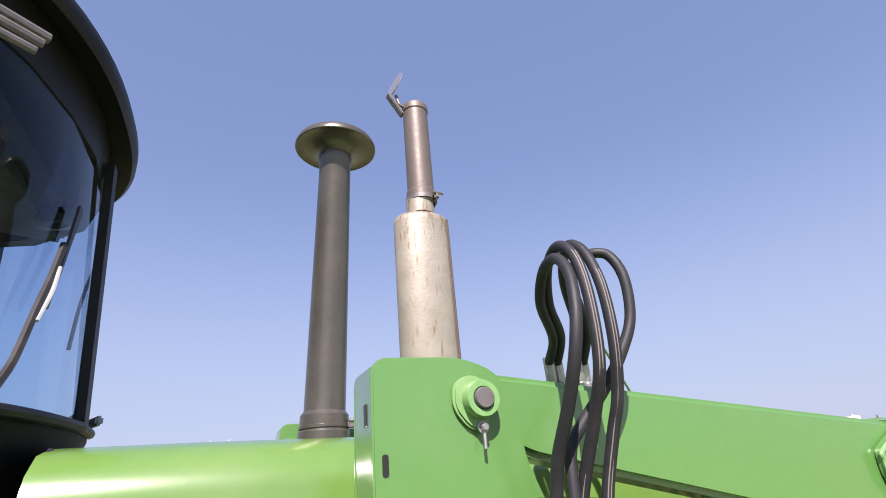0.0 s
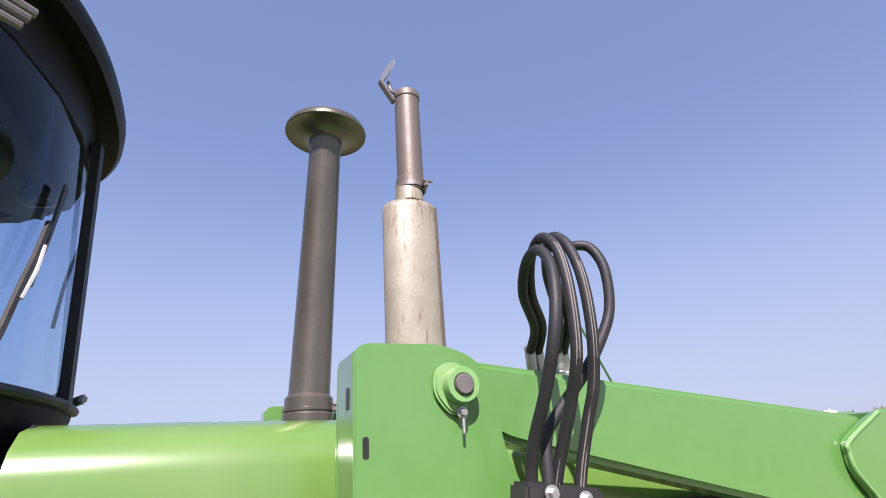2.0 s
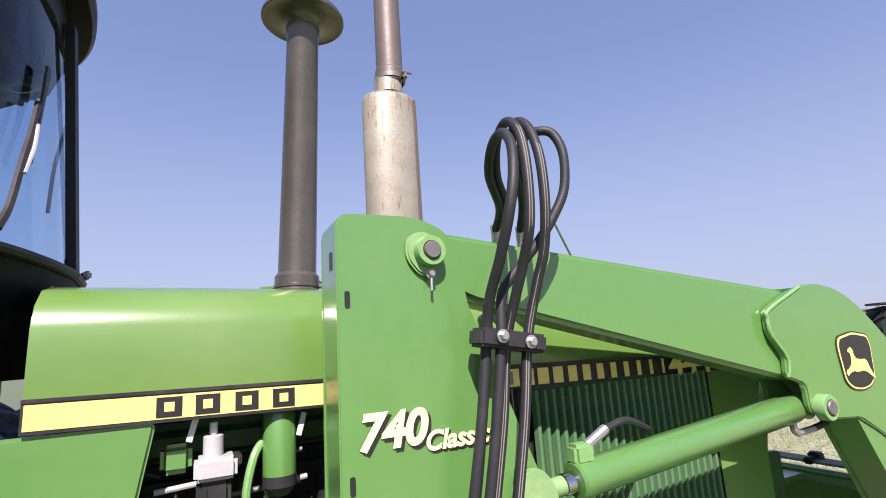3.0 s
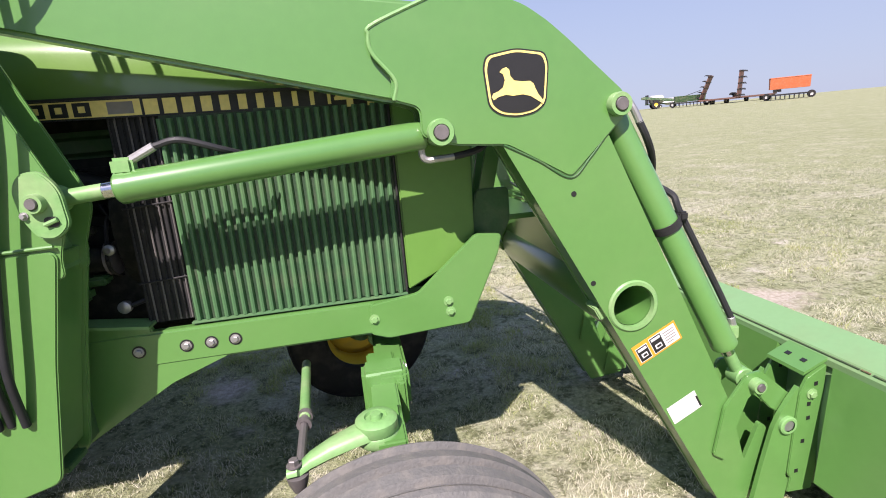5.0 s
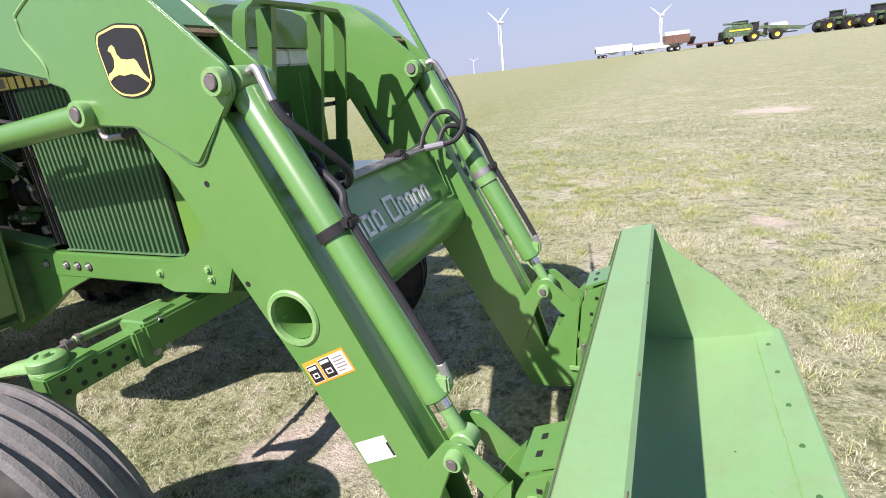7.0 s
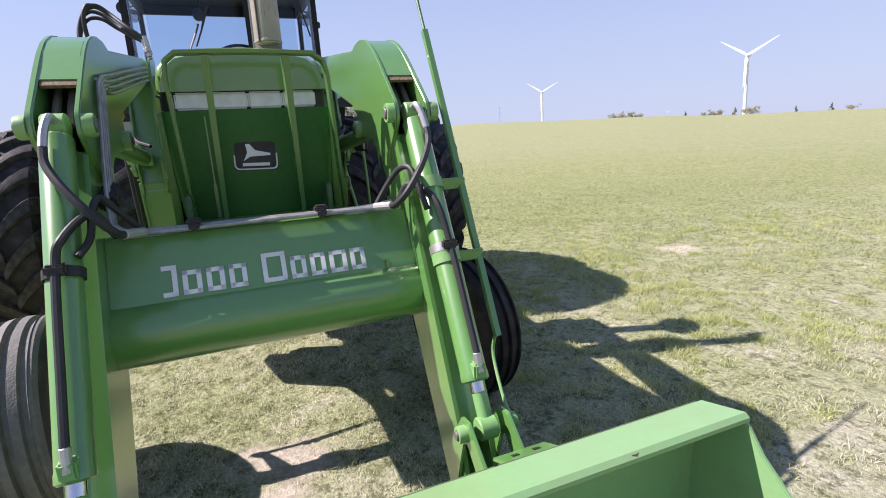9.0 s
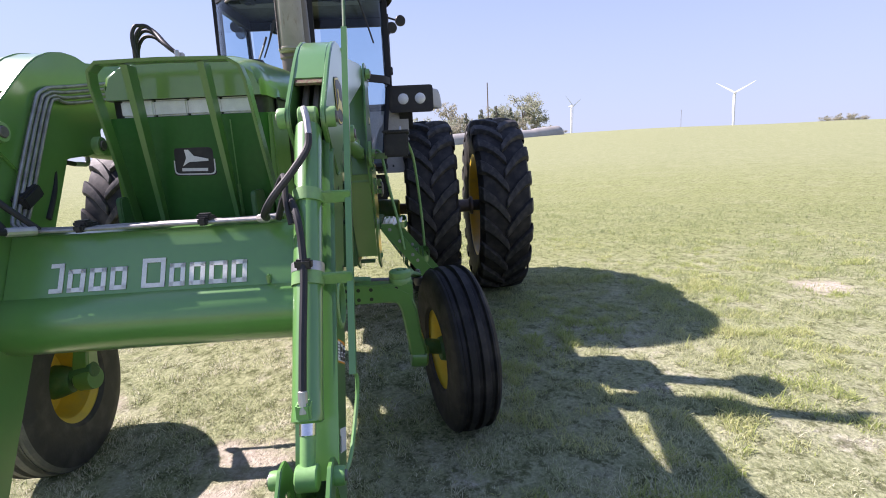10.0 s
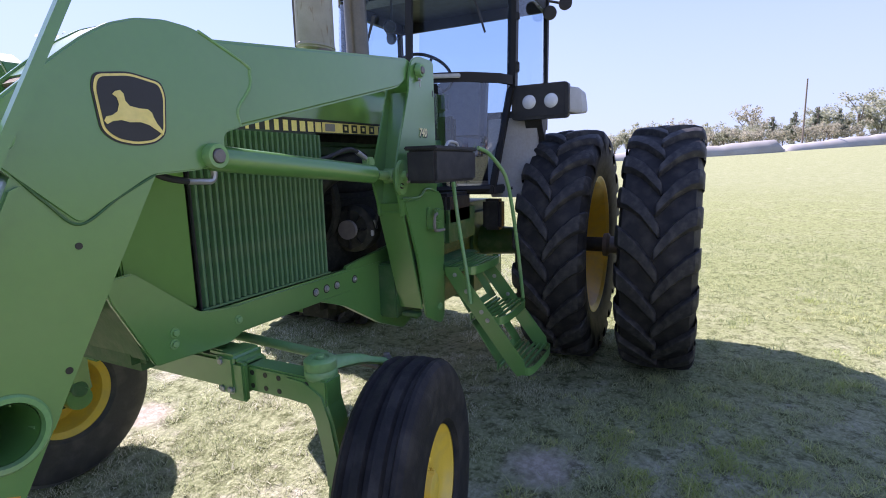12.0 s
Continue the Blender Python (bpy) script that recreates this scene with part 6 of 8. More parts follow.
axle = tpart("front_axle", box((2.650, -0.03, 0.735), (0.10, 1.02, 0.115), 0.01), GREEN, None, "green adjustable front axle beam")
for s in (-1, 1):
    # the right end of the axle is swept back and set wider
    ax, az, cy, hy, hs, kx, ky = (2.655, 0.735, 0.40, 0.50, 0.062, 0.0, 0.0) if s > 0 else (2.618, 0.718, 0.485, 0.600, 0.050, -0.045, 0.02)
    tpart("axle_extension", box((ax, s * (0.62 + ky), az), (0.08, 0.42, 0.095), 0.006), GREEN, axle)
    tpart("axle_clamp", join(box((ax + 0.005, s * cy, az + 0.012), (0.14, 0.10, 0.15), 0.014, None, 3), box((ax + 0.055, s * (cy + 0.045), az - 0.01), (0.028, 0.085, 0.145), 0.008), box((ax, s * (cy - 0.05), az + 0.075), (0.09, 0.12, 0.02), 0.006)), GREEN, axle)
    for k in range(5):
        for dz in (-0.024, 0.024):
            tpart("axle_hole", lathe([(0, 0), (0.0095, 0), (0.0095, 0.0012), (0, 0.0012)], (ax + 0.0405, s * (hy + k * hs), az + dz), (1, 0, 0), 12), BLACKDECAL, axle)
    for k, dz in ((0, 0.05), (1, -0.05), (0, -0.05)):
        tpart("clamp_bolt", bolt((ax + 0.070, s * (cy - 0.015 + 0.04 * k), az + 0.010 + dz), (1, 0, 0), 0.012), STEEL, axle)
    path = [(0.66, 0.735, 0.046), (0.74, 0.730, 0.046), (0.785, 0.705, 0.047), (0.805, 0.64, 0.045), (0.82, 0.52, 0.042), (0.835, 0.44, 0.046), (0.84, 0.39, 0.050)]
    kn = tpart("knuckle", loft([[(2.655 + kx - 0.05 * (0.735 - z) - w_ * c, s * (y + ky + w_ * d * (1 if z > 0.71 else 0.9)), z + w_ * e) for c, d, e in (((1, 0, 1), (1, 0, -1), (-1, 0, -1), (-1, 0, 1)) if y < 0.76 else ((1, 0.8, 0.6), (1, -0.8, -0.6), (-1, -0.8, -0.6), (-1, 0.8, 0.6)) if y < 0.79 else ((1, 1, 0), (1, -1, 0), (-1, -1, 0), (-1, 1, 0)))] for y, z, w_ in path]), GREEN, axle, "green cast steering knuckle", sharp=40)
    bevelled = bmesh.new()
    bevelled.from_mesh(kn.data)
    bevel(bevelled, 0.010, 2, 40)
    bevelled.to_mesh(kn.data)
    bevelled.free()
    tpart("spindle_boss", lathe([(0, 0), (0.055, 0), (0.058, 0.02), (0.058, 0.075), (0.05, 0.085), (0, 0.085)], (2.632 + kx * 0.3, s * 0.80, 0.375), (-0.1, s, -0.1), 24), GREEN, axle)
    bx, by, bz = (2.645, 0.77, 0.790) if s > 0 else (2.585, 0.79, 0.760)
    tpart("knuckle_cap", lathe([(0, 0), (0.050, 0), (0.056, 0.008), (0.056, 0.028), (0.053, 0.032), (0.056, 0.036), (0.055, 0.062), (0.046, 0.070), (0.030, 0.071), (0.028, 0.064), (0.016, 0.064), (0.014, 0.078), (0, 0.079)], (bx, s * by, bz - 0.02), (0, 0, 1), 28), PALEGREEN, axle, "dusty green pivot cap", sharp=40)
    run = [(bx, by, bz + 0.020, 0.050, 0.026), (bx - 0.06, by + 0.018, bz + 0.014, 0.042, 0.025), (bx - 0.12, by + 0.036, bz + 0.004, 0.034, 0.024), (bx - 0.17, by + 0.050, bz - 0.010, 0.026, 0.021), (bx - 0.195, by + 0.058, bz - 0.022, 0.023, 0.017), (2.385, 0.856, 0.745, 0.025, 0.015), (2.360, 0.862, 0.742, 0.018, 0.012)]
    tpart("steering_arm", loft([[(x, s * (y + w_ * math.cos(a) * (1.0 if k % 2 else 0.92)), z + h_ * math.sin(a)) for k, a in enumerate(math.radians(t_) for t_ in (18, 60, 120, 162, 198, 240, 300, 342))] for x, y, z, w_, h_ in run]), PALEGREEN, axle, "dusty cast steering arm", sharp=50)
    tpart("tie_rod_nut", bolt((2.378, s * 0.858, 0.756), (0, 0, 1), 0.013, 0.018), PINSTEEL, axle)
    tpart("tie_rod_end", lathe([(0, -0.05), (0.015, -0.045), (0.024, -0.02), (0.028, 0), (0, 0.005)], (2.382, s * 0.856, 0.730), (0, 0, 1), 16), PINSTEEL, axle)
    if s > 0:
        tpart("tie_rod", rod((2.385, 0.845, 0.72), (2.42, 0.55, 0.74), 0.013, 10), PINSTEEL, axle)
        tpart("tie_rod_sleeve", rod((2.415, 0.60, 0.737), (2.46, 0.10, 0.78), 0.02, 12), PALEGREEN, axle)
    else:
        tpart("tie_rod", rod((2.382, -0.845, 0.71), (2.378, -0.58, 0.732), 0.012, 10), PINSTEEL, axle)
        tpart("tie_rod_sleeve", rod((2.379, -0.60, 0.731), (2.345, -0.15, 0.700), 0.0165, 12), PALEGREEN, axle)
        for yy in (0.585, 0.63):
            tpart("tie_rod_clip", lathe([(0.012, -0.007), (0.022, -0.007), (0.022, 0.007), (0.012, 0.007)], (2.380, -yy, 0.730), (0.05, 1, 0.05), 14), PINSTEEL, axle)
    tpart("spindle", rod((2.61, s * 0.80, 0.42), (2.53 if s > 0 else 2.625, s * 1.0, 0.37), 0.04, 16), DARKGREEN, axle)
    turn = Matrix.Translation((2.525, 1.04, 0.368) if s > 0 else (2.625, -0.995, 0.366)) @ Matrix.Rotation(radians(11.5 if s > 0 else 4.5), 4, "Z") @ Matrix.Rotation(radians(2.0), 4, "X")
    bead_r = 0.215
    wheel = tpart("front_wheel", front_rim(bead_r, 0.30, s), YELLOW, None, "yellow front wheel with a ribbed tyre")
    wheel.matrix_basis = turn
    walls, tread = tyre_ribbed(0.445, 0.24, bead_r - 0.003, 0.80)
    # right tyre takes the paler sunlit rubbers, the shaded left one plain RUBBER
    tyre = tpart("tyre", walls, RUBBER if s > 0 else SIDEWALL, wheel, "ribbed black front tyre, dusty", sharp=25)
    tpart("tread", tread, WORNLITRUBBER if s < 0 else RUBBER, tyre, sharp=25)
    tpart("hub", lathe([(0, 0), (0.07, 0), (0.075, 0.02), (0.055, 0.035), (0.05, 0.06), (0.03, 0.066), (0, 0.066)], (0, s * 0.02, 0), (0, s, 0), 24), YELLOW, wheel)
    tpart("inner_hub", lathe([(0, 0), (0.085, 0), (0.08, 0.03), (0.06, 0.09), (0, 0.09)], (0, -s * 0.0, 0), (0, -s, 0), 24), DARKGREEN, wheel)
    for k in range(6):
        a = k * math.tau / 6
        tpart("wheel_nut", bolt((0.085 * math.cos(a), s * 0.045, 0.085 * math.sin(a)), (0, s, 0), 0.012), YELLOW, wheel)


def tyre_carcass(R, w, rim):
    """Drive tyre: the carcass under the tread bars."""
    h = w / 2
    bm = lathe([(rim, -h * 0.80), (rim + 0.03, -h * 0.88), (rim + (R - rim) * 0.5, -h), (R - 0.11, -h * 0.96), (R - 0.058, -h * 0.85), (R - 0.044, -h * 0.5), (R - 0.040, 0), (R - 0.044, h * 0.5), (R - 0.058, h * 0.85), (R - 0.11, h * 0.96), (rim + (R - rim) * 0.5, h), (rim + 0.03, h * 0.88), (rim, h * 0.80)], (0, 0, 0), (0, 1, 0), 80)
    return bm


def tyre_lug(R, w, side):
    """One slanting tread bar of a drive tyre, with worn round edges and a heavy shoulder."""
    h = w / 2
    bm = bmesh.new()
    vs = []
    for y, r, lead, wd in ((-0.07, R - 0.012, -0.030, 0.020), (-0.03, R - 0.003, -0.012, 0.036), (0.14, R - 0.001, 0.055, 0.045), (0.40, R - 0.003, 0.145, 0.049), (0.72, R - 0.010, 0.222, 0.054), (0.90, R - 0.022, 0.252, 0.058), (0.985, R - 0.050, 0.268, 0.060), (1.035, R - 0.092, 0.280, 0.056), (1.0, R - 0.145, 0.290, 0.042)):
        base = r - (0.058 if y < 0.88 else 0.045 if y < 0.95 else 0.03)
        ring = []
        for rr, dd in ((base, -wd - 0.014), (r - 0.012, -wd - 0.003), (r - 0.002, -wd + 0.008), (r, 0), (r - 0.002, wd - 0.008), (r - 0.012, wd + 0.003), (base, wd + 0.014)):
            a = lead + dd / R
            ring.append(bm.verts.new((rr * math.cos(a), side * y * h, rr * math.sin(a))))
        vs.append(ring)
    for p, q in zip(vs, vs[1:]):
        for j in range(6):
            bm.faces.new((p[j], p[j + 1], q[j + 1], q[j]))
    bm.faces.new(vs[0])
    bm.faces.new(vs[-1][::-1])
    bmesh.ops.recalc_face_normals(bm, faces=bm.faces)
    return bm


RR, RW = 0.86, 0.46
rear_tyre, lugs = None, {}
for s in (-1, 1):
    for yc, dish in ((1.03, -1), (1.675, 1)):
        rim = tpart("rear_wheel", lathe([(0.515, -0.19), (0.49, -0.18), (0.46, -0.10), (0.455, 0.10), (0.49, 0.18), (0.515, 0.19), (0.50, 0.19), (0.47, 0.17), (0.44, 0.09), (0.40, 0.06 * dish * s), (0.20, 0.02 * dish * s), (0.16, -0.02 * dish * s), (0, -0.02 * dish * s)], (0, 0, 0), (0, 1, 0), 56), YELLOW, None, "yellow rear wheel of a dual pair")
        rim.matrix_basis = Matrix.Translation((-0.02, s * yc, 0.852)) @ Matrix.Rotation(0.4 * yc, 4, "Y")
        if rear_tyre is None:
            rear_tyre = tpart("tyre", tyre_carcass(RR, RW, 0.505), RUBBER, rim, "black lugged drive tyre, dusty", sharp=30)
        else:
            again(rear_tyre, rim)
        for side in (-1, 1):
            for k in range(20):
                m = Matrix.Rotation(-(k + (0.5 if side > 0 else 0)) * math.tau / 20, 4, "Y")
                if side not in lugs:
                    lugs[side] = tpart("lug", tyre_lug(RR, RW, side), LUGRUBBER, rim)
                    lugs[side].matrix_basis = m
                else:
                    again(lugs[side], rim, m)
        for k in range(8):
            a = k * math.tau / 8
            tpart("wheel_nut", bolt((0.15 * math.cos(a), 0.03 * s, 0.15 * math.sin(a)), (0, s, 0), 0.016), YELLOW, rim)
    tpart("rear_axle", rod((-0.02, s * 0.2, 0.852), (-0.02, s * 1.80, 0.852), 0.055, 20), BLACK, None, "black rear axle shaft")
    tpart("axle_housing", rod((-0.02, s * 0.2, 0.852), (-0.02, s * 0.72, 0.852), 0.13, 24, 0.10), DARKGREEN, None, "green rear axle housing")
    tpart("dual_hub", lathe([(0, 0), (0.085, 0), (0.09, 0.03), (0.065, 0.05), (0.065, 0.16), (0.09, 0.18), (0.09, 0.2), (0, 0.2)], (-0.02, s * 1.26, 0.852), (0, s, 0), 24), PINSTEEL, None, "dark steel dual wheel hub")
tpart("rear_housing", box((-0.12, 0, 0.78), (0.8, 0.56, 0.78), 0.08), DARKGREEN, None, "green rear transmission housing")

# ---- cab ----
PLAN = [(-0.42, -0.70), (0.38, -0.72), (0.62, -0.66), (0.80, -0.50), (0.87, -0.34), (0.91, -0.17), (0.925, 0.0), (0.91, 0.17), (0.87, 0.34), (0.80, 0.50), (0.62, 0.66), (0.38, 0.72), (-0.42, 0.70)]


def ring_at(z, grow=0.0, lean=0.0):
    return [(x * (1 + grow) + lean if x > 0 else x, y * (1 + grow), z) for x, y in PLAN]


sill = loft([ring_at(1.74, -0.03)[:9], ring_at(1.90, -0.01, 0.01)[:9], ring_at(1.965, 0.012, 0.012)[:9], ring_at(1.99, 0.012, 0.012)[:9], ring_at(2.0, -0.02)[:9]], closed=False)
bmesh.ops.solidify(sill, geom=sill.faces[:], thickness=0.03)
cab = tpart("cab_base", sill, CABGREY, None, "dark cab sill and cowl", sharp=40)
tpart("cab_floor", box((0.15, 0, 1.30), (1.1, 1.3, 0.06), 0.01), BLACK, cab)
tpart("firewall", box((0.70, 0, 1.55), (0.06, 0.75, 0.5), 0.02), BLACK, cab)
tpart("right_wall", box((0.05, -0.70, 1.42), (0.85, 0.03, 0.25), 0.01), GREYPANEL, cab)
tpart("rear_wall", box((-0.42, 0, 1.60), (0.03, 1.36, 0.65), 0.01), BLACK, cab)
for s in (-1, 1):
    tpart("cowl_lip", tube([(p[0], p[1], p[2]) for p in ring_at(1.985, 0.016, 0.012) if p[1] * s >= -0.001 and p[1] < 0.25], 0.012, 8, 5), CABGREY, cab)
# posts: rear, corner and the door's front post
def cab_post(x0, y0, x1, y1, wx, wy, z0=1.98, z1=2.62, name="cab_post"):
    return tpart(name, loft([[(x - wx, y - wy, z), (x + wx, y - wy, z), (x + wx, y + wy, z), (x - wx, y + wy, z)] for x, y, z in ((x0, y0, z0), ((x0 + x1) / 2, (y0 + y1) / 2, (z0 + z1) / 2), (x1, y1, z1))]), CABGREY, cab)


for s in (-1, 1):
    cab_post(-0.41, s * 0.69, -0.40, s * 0.70, 0.022, 0.018, 1.75, 2.80)
    cab_post(0.46, s * 0.70, 0.42, s * 0.70, 0.026, 0.03, 1.98, 2.76)
cab_post(0.920, 0.15, 0.872, 0.15, 0.012, 0.022, 1.98, 2.75)
# windows: each pane has a thickness
def pane(points, z0, z1, lean, name="window_pane", upper=None, mat=None):
    lo = [Vector((x, y, z0)) for x, y in points]
    hi = [Vector((x + lean * (1 if x > 0.3 else 0), y, z1)) for x, y in upper or points]
    b = bmesh.new()
    a = [b.verts.new(p) for p in lo]
    c = [b.verts.new(p) for p in hi]
    for i in range(len(a) - 1):
        b.faces.new((a[i], a[i + 1], c[i + 1], c[i]))
    bmesh.ops.solidify(b, geom=b.faces[:], thickness=0.005)
    ob = tpart(name, b, mat or GLASS, cab, "tinted cab window glass", sharp=80)
    ob.visible_shadow = False
    return ob


pane(PLAN[1:8], 1.995, 2.69, -0.06)
pane([(0.90, 0.215), (0.87, 0.34), (0.80, 0.50), (0.62, 0.66), (0.49, 0.695)], 2.06, 2.69, -0.055)
pane([(0.42, 0.715), (-0.39, 0.70)], 1.80, 2.70, 0)
pane([(0.38, -0.715), (-0.39, -0.70)], 1.80, 2.70, 0)
pane([(-0.425, -0.66), (-0.425, 0.66)], 1.85, 2.70, 0)
def header_ring(z, grow):
    return [(x * (1 + grow) - (0.06 if x > 0.5 else 0), y * (1 + grow), z) for x, y in PLAN]


tpart("header", loft([header_ring(2.69, 0.004), header_ring(2.69, -0.05), header_ring(2.83, -0.05), header_ring(2.83, 0.004), header_ring(2.69, 0.004)], caps=False), CABGREY, cab, "dark header band above the windows")
# left door: frame below the upper window, lower pane
door = [(0.89, 0.215), (0.86, 0.34), (0.79, 0.50), (0.62, 0.66), (0.49, 0.70)]


def door_rail(z0, z1, out=0.02):
    return tpart("door_rail", loft([[(x, y, z0), (x + 0.02, y + out, z0), (x + 0.02, y + out, z1), (x, y, z1)] for x, y in door]), CABGREY, cab)


door_rail(2.0, 2.06)
tpart("door_rail", tube([(0.91, 0.235, 1.31), (0.88, 0.34, 1.31), (0.82, 0.47, 1.31), (0.76, 0.55, 1.31), (0.665, 0.625, 1.31)], 0.022, 8), CABGREY, cab)
cab_post(0.66, 0.625, 0.47, 0.70, 0.02, 0.02, 1.30, 2.02, "door_post")
pane([(0.91, 0.235), (0.88, 0.34), (0.82, 0.47), (0.76, 0.55), (0.665, 0.625)], 1.33, 2.0, 0, mat=DOORGLASS, upper=[(0.91, 0.235), (0.88, 0.34), (0.81, 0.50), (0.63, 0.66), (0.49, 0.70)])
cab_post(0.91, 0.225, 0.90, 0.215, 0.012, 0.02, 1.28, 2.06, "door_post")
tpart("door_handle", box((0.885, 0.40, 2.034), (0.02, 0.19, 0.026), 0.006, pose(0, 0, 0, 0, 0, 25)), LIGHTGREY, cab)
tpart("door_hinge", box((0.46, 0.735, 2.12), (0.03, 0.03, 0.07), 0.006), BLACK, cab)
tpart("door_hinge", box((0.45, 0.735, 2.45), (0.03, 0.03, 0.05), 0.006), BLACK, cab)
# cab interior
seat = tpart("operator_seat", box((0.0, 0, 1.62), (0.46, 0.48, 0.14), 0.05, seg=4), SEAT, cab, "dark operator seat")
tpart("seat_back", box((-0.24, 0, 1.95), (0.14, 0.46, 0.56), 0.06, pose(0, 0, 0, 0, -8, 0), seg=4), SEAT, cab)
tpart("seat_base", box((0.0, 0, 1.45), (0.30, 0.30, 0.24), 0.03), BLACK, cab)
tpart("dash", box((0.72, 0, 1.90), (0.22, 0.62, 0.20), 0.05, seg=3), BLACK, cab)
tpart("console", box((0.10, -0.48, 1.62), (0.60, 0.22, 0.28), 0.05, seg=3), BLACK, cab)
wheel_c, wheel_ax = Vector((0.54, 0.065, 2.125)), Vector((-0.55, 0, 0.83)).normalized()
u, v = frame_of(wheel_ax)
tpart("steering_wheel", tube([wheel_c + (u * math.cos(a * math.tau / 24) + v * math.sin(a * math.tau / 24)) * 0.20 for a in range(25)], 0.011, 8, 2), BLACK, cab, "black steering wheel")
for a in (0, 2.09, 4.19):
    tpart("spoke", rod(wheel_c - wheel_ax * 0.03, wheel_c + (u * math.cos(a) + v * math.sin(a)) * 0.20, 0.010, 8), BLACK, cab)
tpart("steering_column", rod(wheel_c - wheel_ax * 0.03, wheel_c - wheel_ax * 0.42, 0.035, 14), BLACK, cab)
tpart("headliner", loft([header_ring(2.775, -0.03), header_ring(2.80, -0.03)]), CABGREY, cab, "grey cab headliner")
tpart("roof_console", box((0.55, 0, 2.72), (0.32, 1.10, 0.11), 0.03, pose(0, 0, 0, 0, 8, 0)), PLASTIC, cab)
for yy in (-0.36, 0.36):
    tpart("speaker", lathe([(0.05, 0), (0.062, 0), (0.062, 0.02), (0.03, 0.03), (0, 0.018)], (0.70, yy, 2.67), (0.25, 0, -1), 20), BLACK, cab)
tpart("interior_mirror", lathe([(0, 0), (0.04, 0.006), (0.047, 0.02), (0.045, 0.04), (0, 0.06)], (0.60, -0.175, 2.475), (-0.7, -0.7, 0.1), 24), BLACK, cab)
tpart("mirror_stem", rod((0.58, -0.18, 2.49), (0.57, -0.18, 2.70), 0.008, 8), BLACK, cab)
# wiper on the windshield
tpart("wiper_arm", loft([[Vector(p) + Vector(o) for o in ((0, -w, 0), (0.006, -w, 0), (0.006, w, 0), (0, w, 0))] for p, w in (((0.892, -0.120, 2.47), 0.013), ((0.898, -0.180, 2.30), 0.006), ((0.902, -0.227, 2.19), 0.005))]), PLASTIC, cab)
blade = tpart("wiper_blade", tube([(0.902, -0.196, 2.343), (0.904, -0.233, 2.254), (0.904, -0.27, 2.177), (0.902, -0.31, 2.073), (0.896, -0.34, 2.02)], 0.008, 6), BLACK, cab)
tpart("blade_holder", tube([(0.912, -0.222, 2.28), (0.916, -0.25, 2.215), (0.912, -0.28, 2.15)], 0.004, 6), LIGHTGREY, blade)
tpart("wiper_arm", tube([(0.80, 0.52, 2.62), (0.76, 0.57, 2.46), (0.74, 0.615, 2.30)], 0.007, 6), BLACK, cab)
tpart("pivot_bolt", rod((0.95, -0.05, 1.925), (0.99, -0.06, 1.928), 0.009, 10), PINSTEEL, cab)

# roof with a visor lip that rises to the rear
def roof_ring(k, dz, n=96):
    out = []
    for i in range(n):
        a = i * math.tau / n
        c, sn = math.cos(a), math.sin(a)
        px = 0.20 + 0.735 * k * math.copysign(abs(c) ** 0.83, c)
        py = 0.785 * k * math.copysign(abs(sn) ** 0.83, sn)
        out.append((px, py, 2.825 + dz))
    return out


tpart("cab_roof", loft([roof_ring(0.90, 0.01), roof_ring(0.985, -0.025), roof_ring(1.0, -0.01), roof_ring(1.0, 0.02), roof_ring(0.97, 0.04), roof_ring(0.85, 0.06), roof_ring(0.4, 0.075)]), CABGREY, cab, "dark cab roof with a visor lip", sharp=50)
for s in (-1, 1):
    lamp = tpart("roof_lamp", lathe([(0, 0), (0.035, 0.0), (0.052, 0.02), (0.055, 0.045), (0.05, 0.055), (0, 0.058)], (-0.50, s * 0.825, 2.757), (0.9, s * 0.3, -0.1), 24), BLACK, cab, "black round work lamp")
    tpart("lamp_stem", rod((-0.50, s * 0.82, 2.76), (-0.42, s * 0.70, 2.78), 0.010, 8), BLACK, cab)
    lamp = tpart("roof_lamp", lathe([(0, 0), (0.035, 0.0), (0.052, 0.02), (0.055, 0.045), (0.05, 0.055), (0, 0.058)], (-0.36, s * 0.735, 2.66), (0.9, s * 0.3, -0.1), 24), BLACK, cab, "black round work lamp")
    # visor clearance lamp brackets
for k, (yy, zz) in enumerate(((-0.42, 2.70), (-0.425, 2.68), (-0.43, 2.655))):
    tpart("visor_clip", rod((0.74 - 0.01 * k, yy - 0.10, zz), (0.865 - 0.006 * k, yy + 0.0, zz - 0.004), 0.011 - 0.001 * k, 8), PINSTEEL, cab)

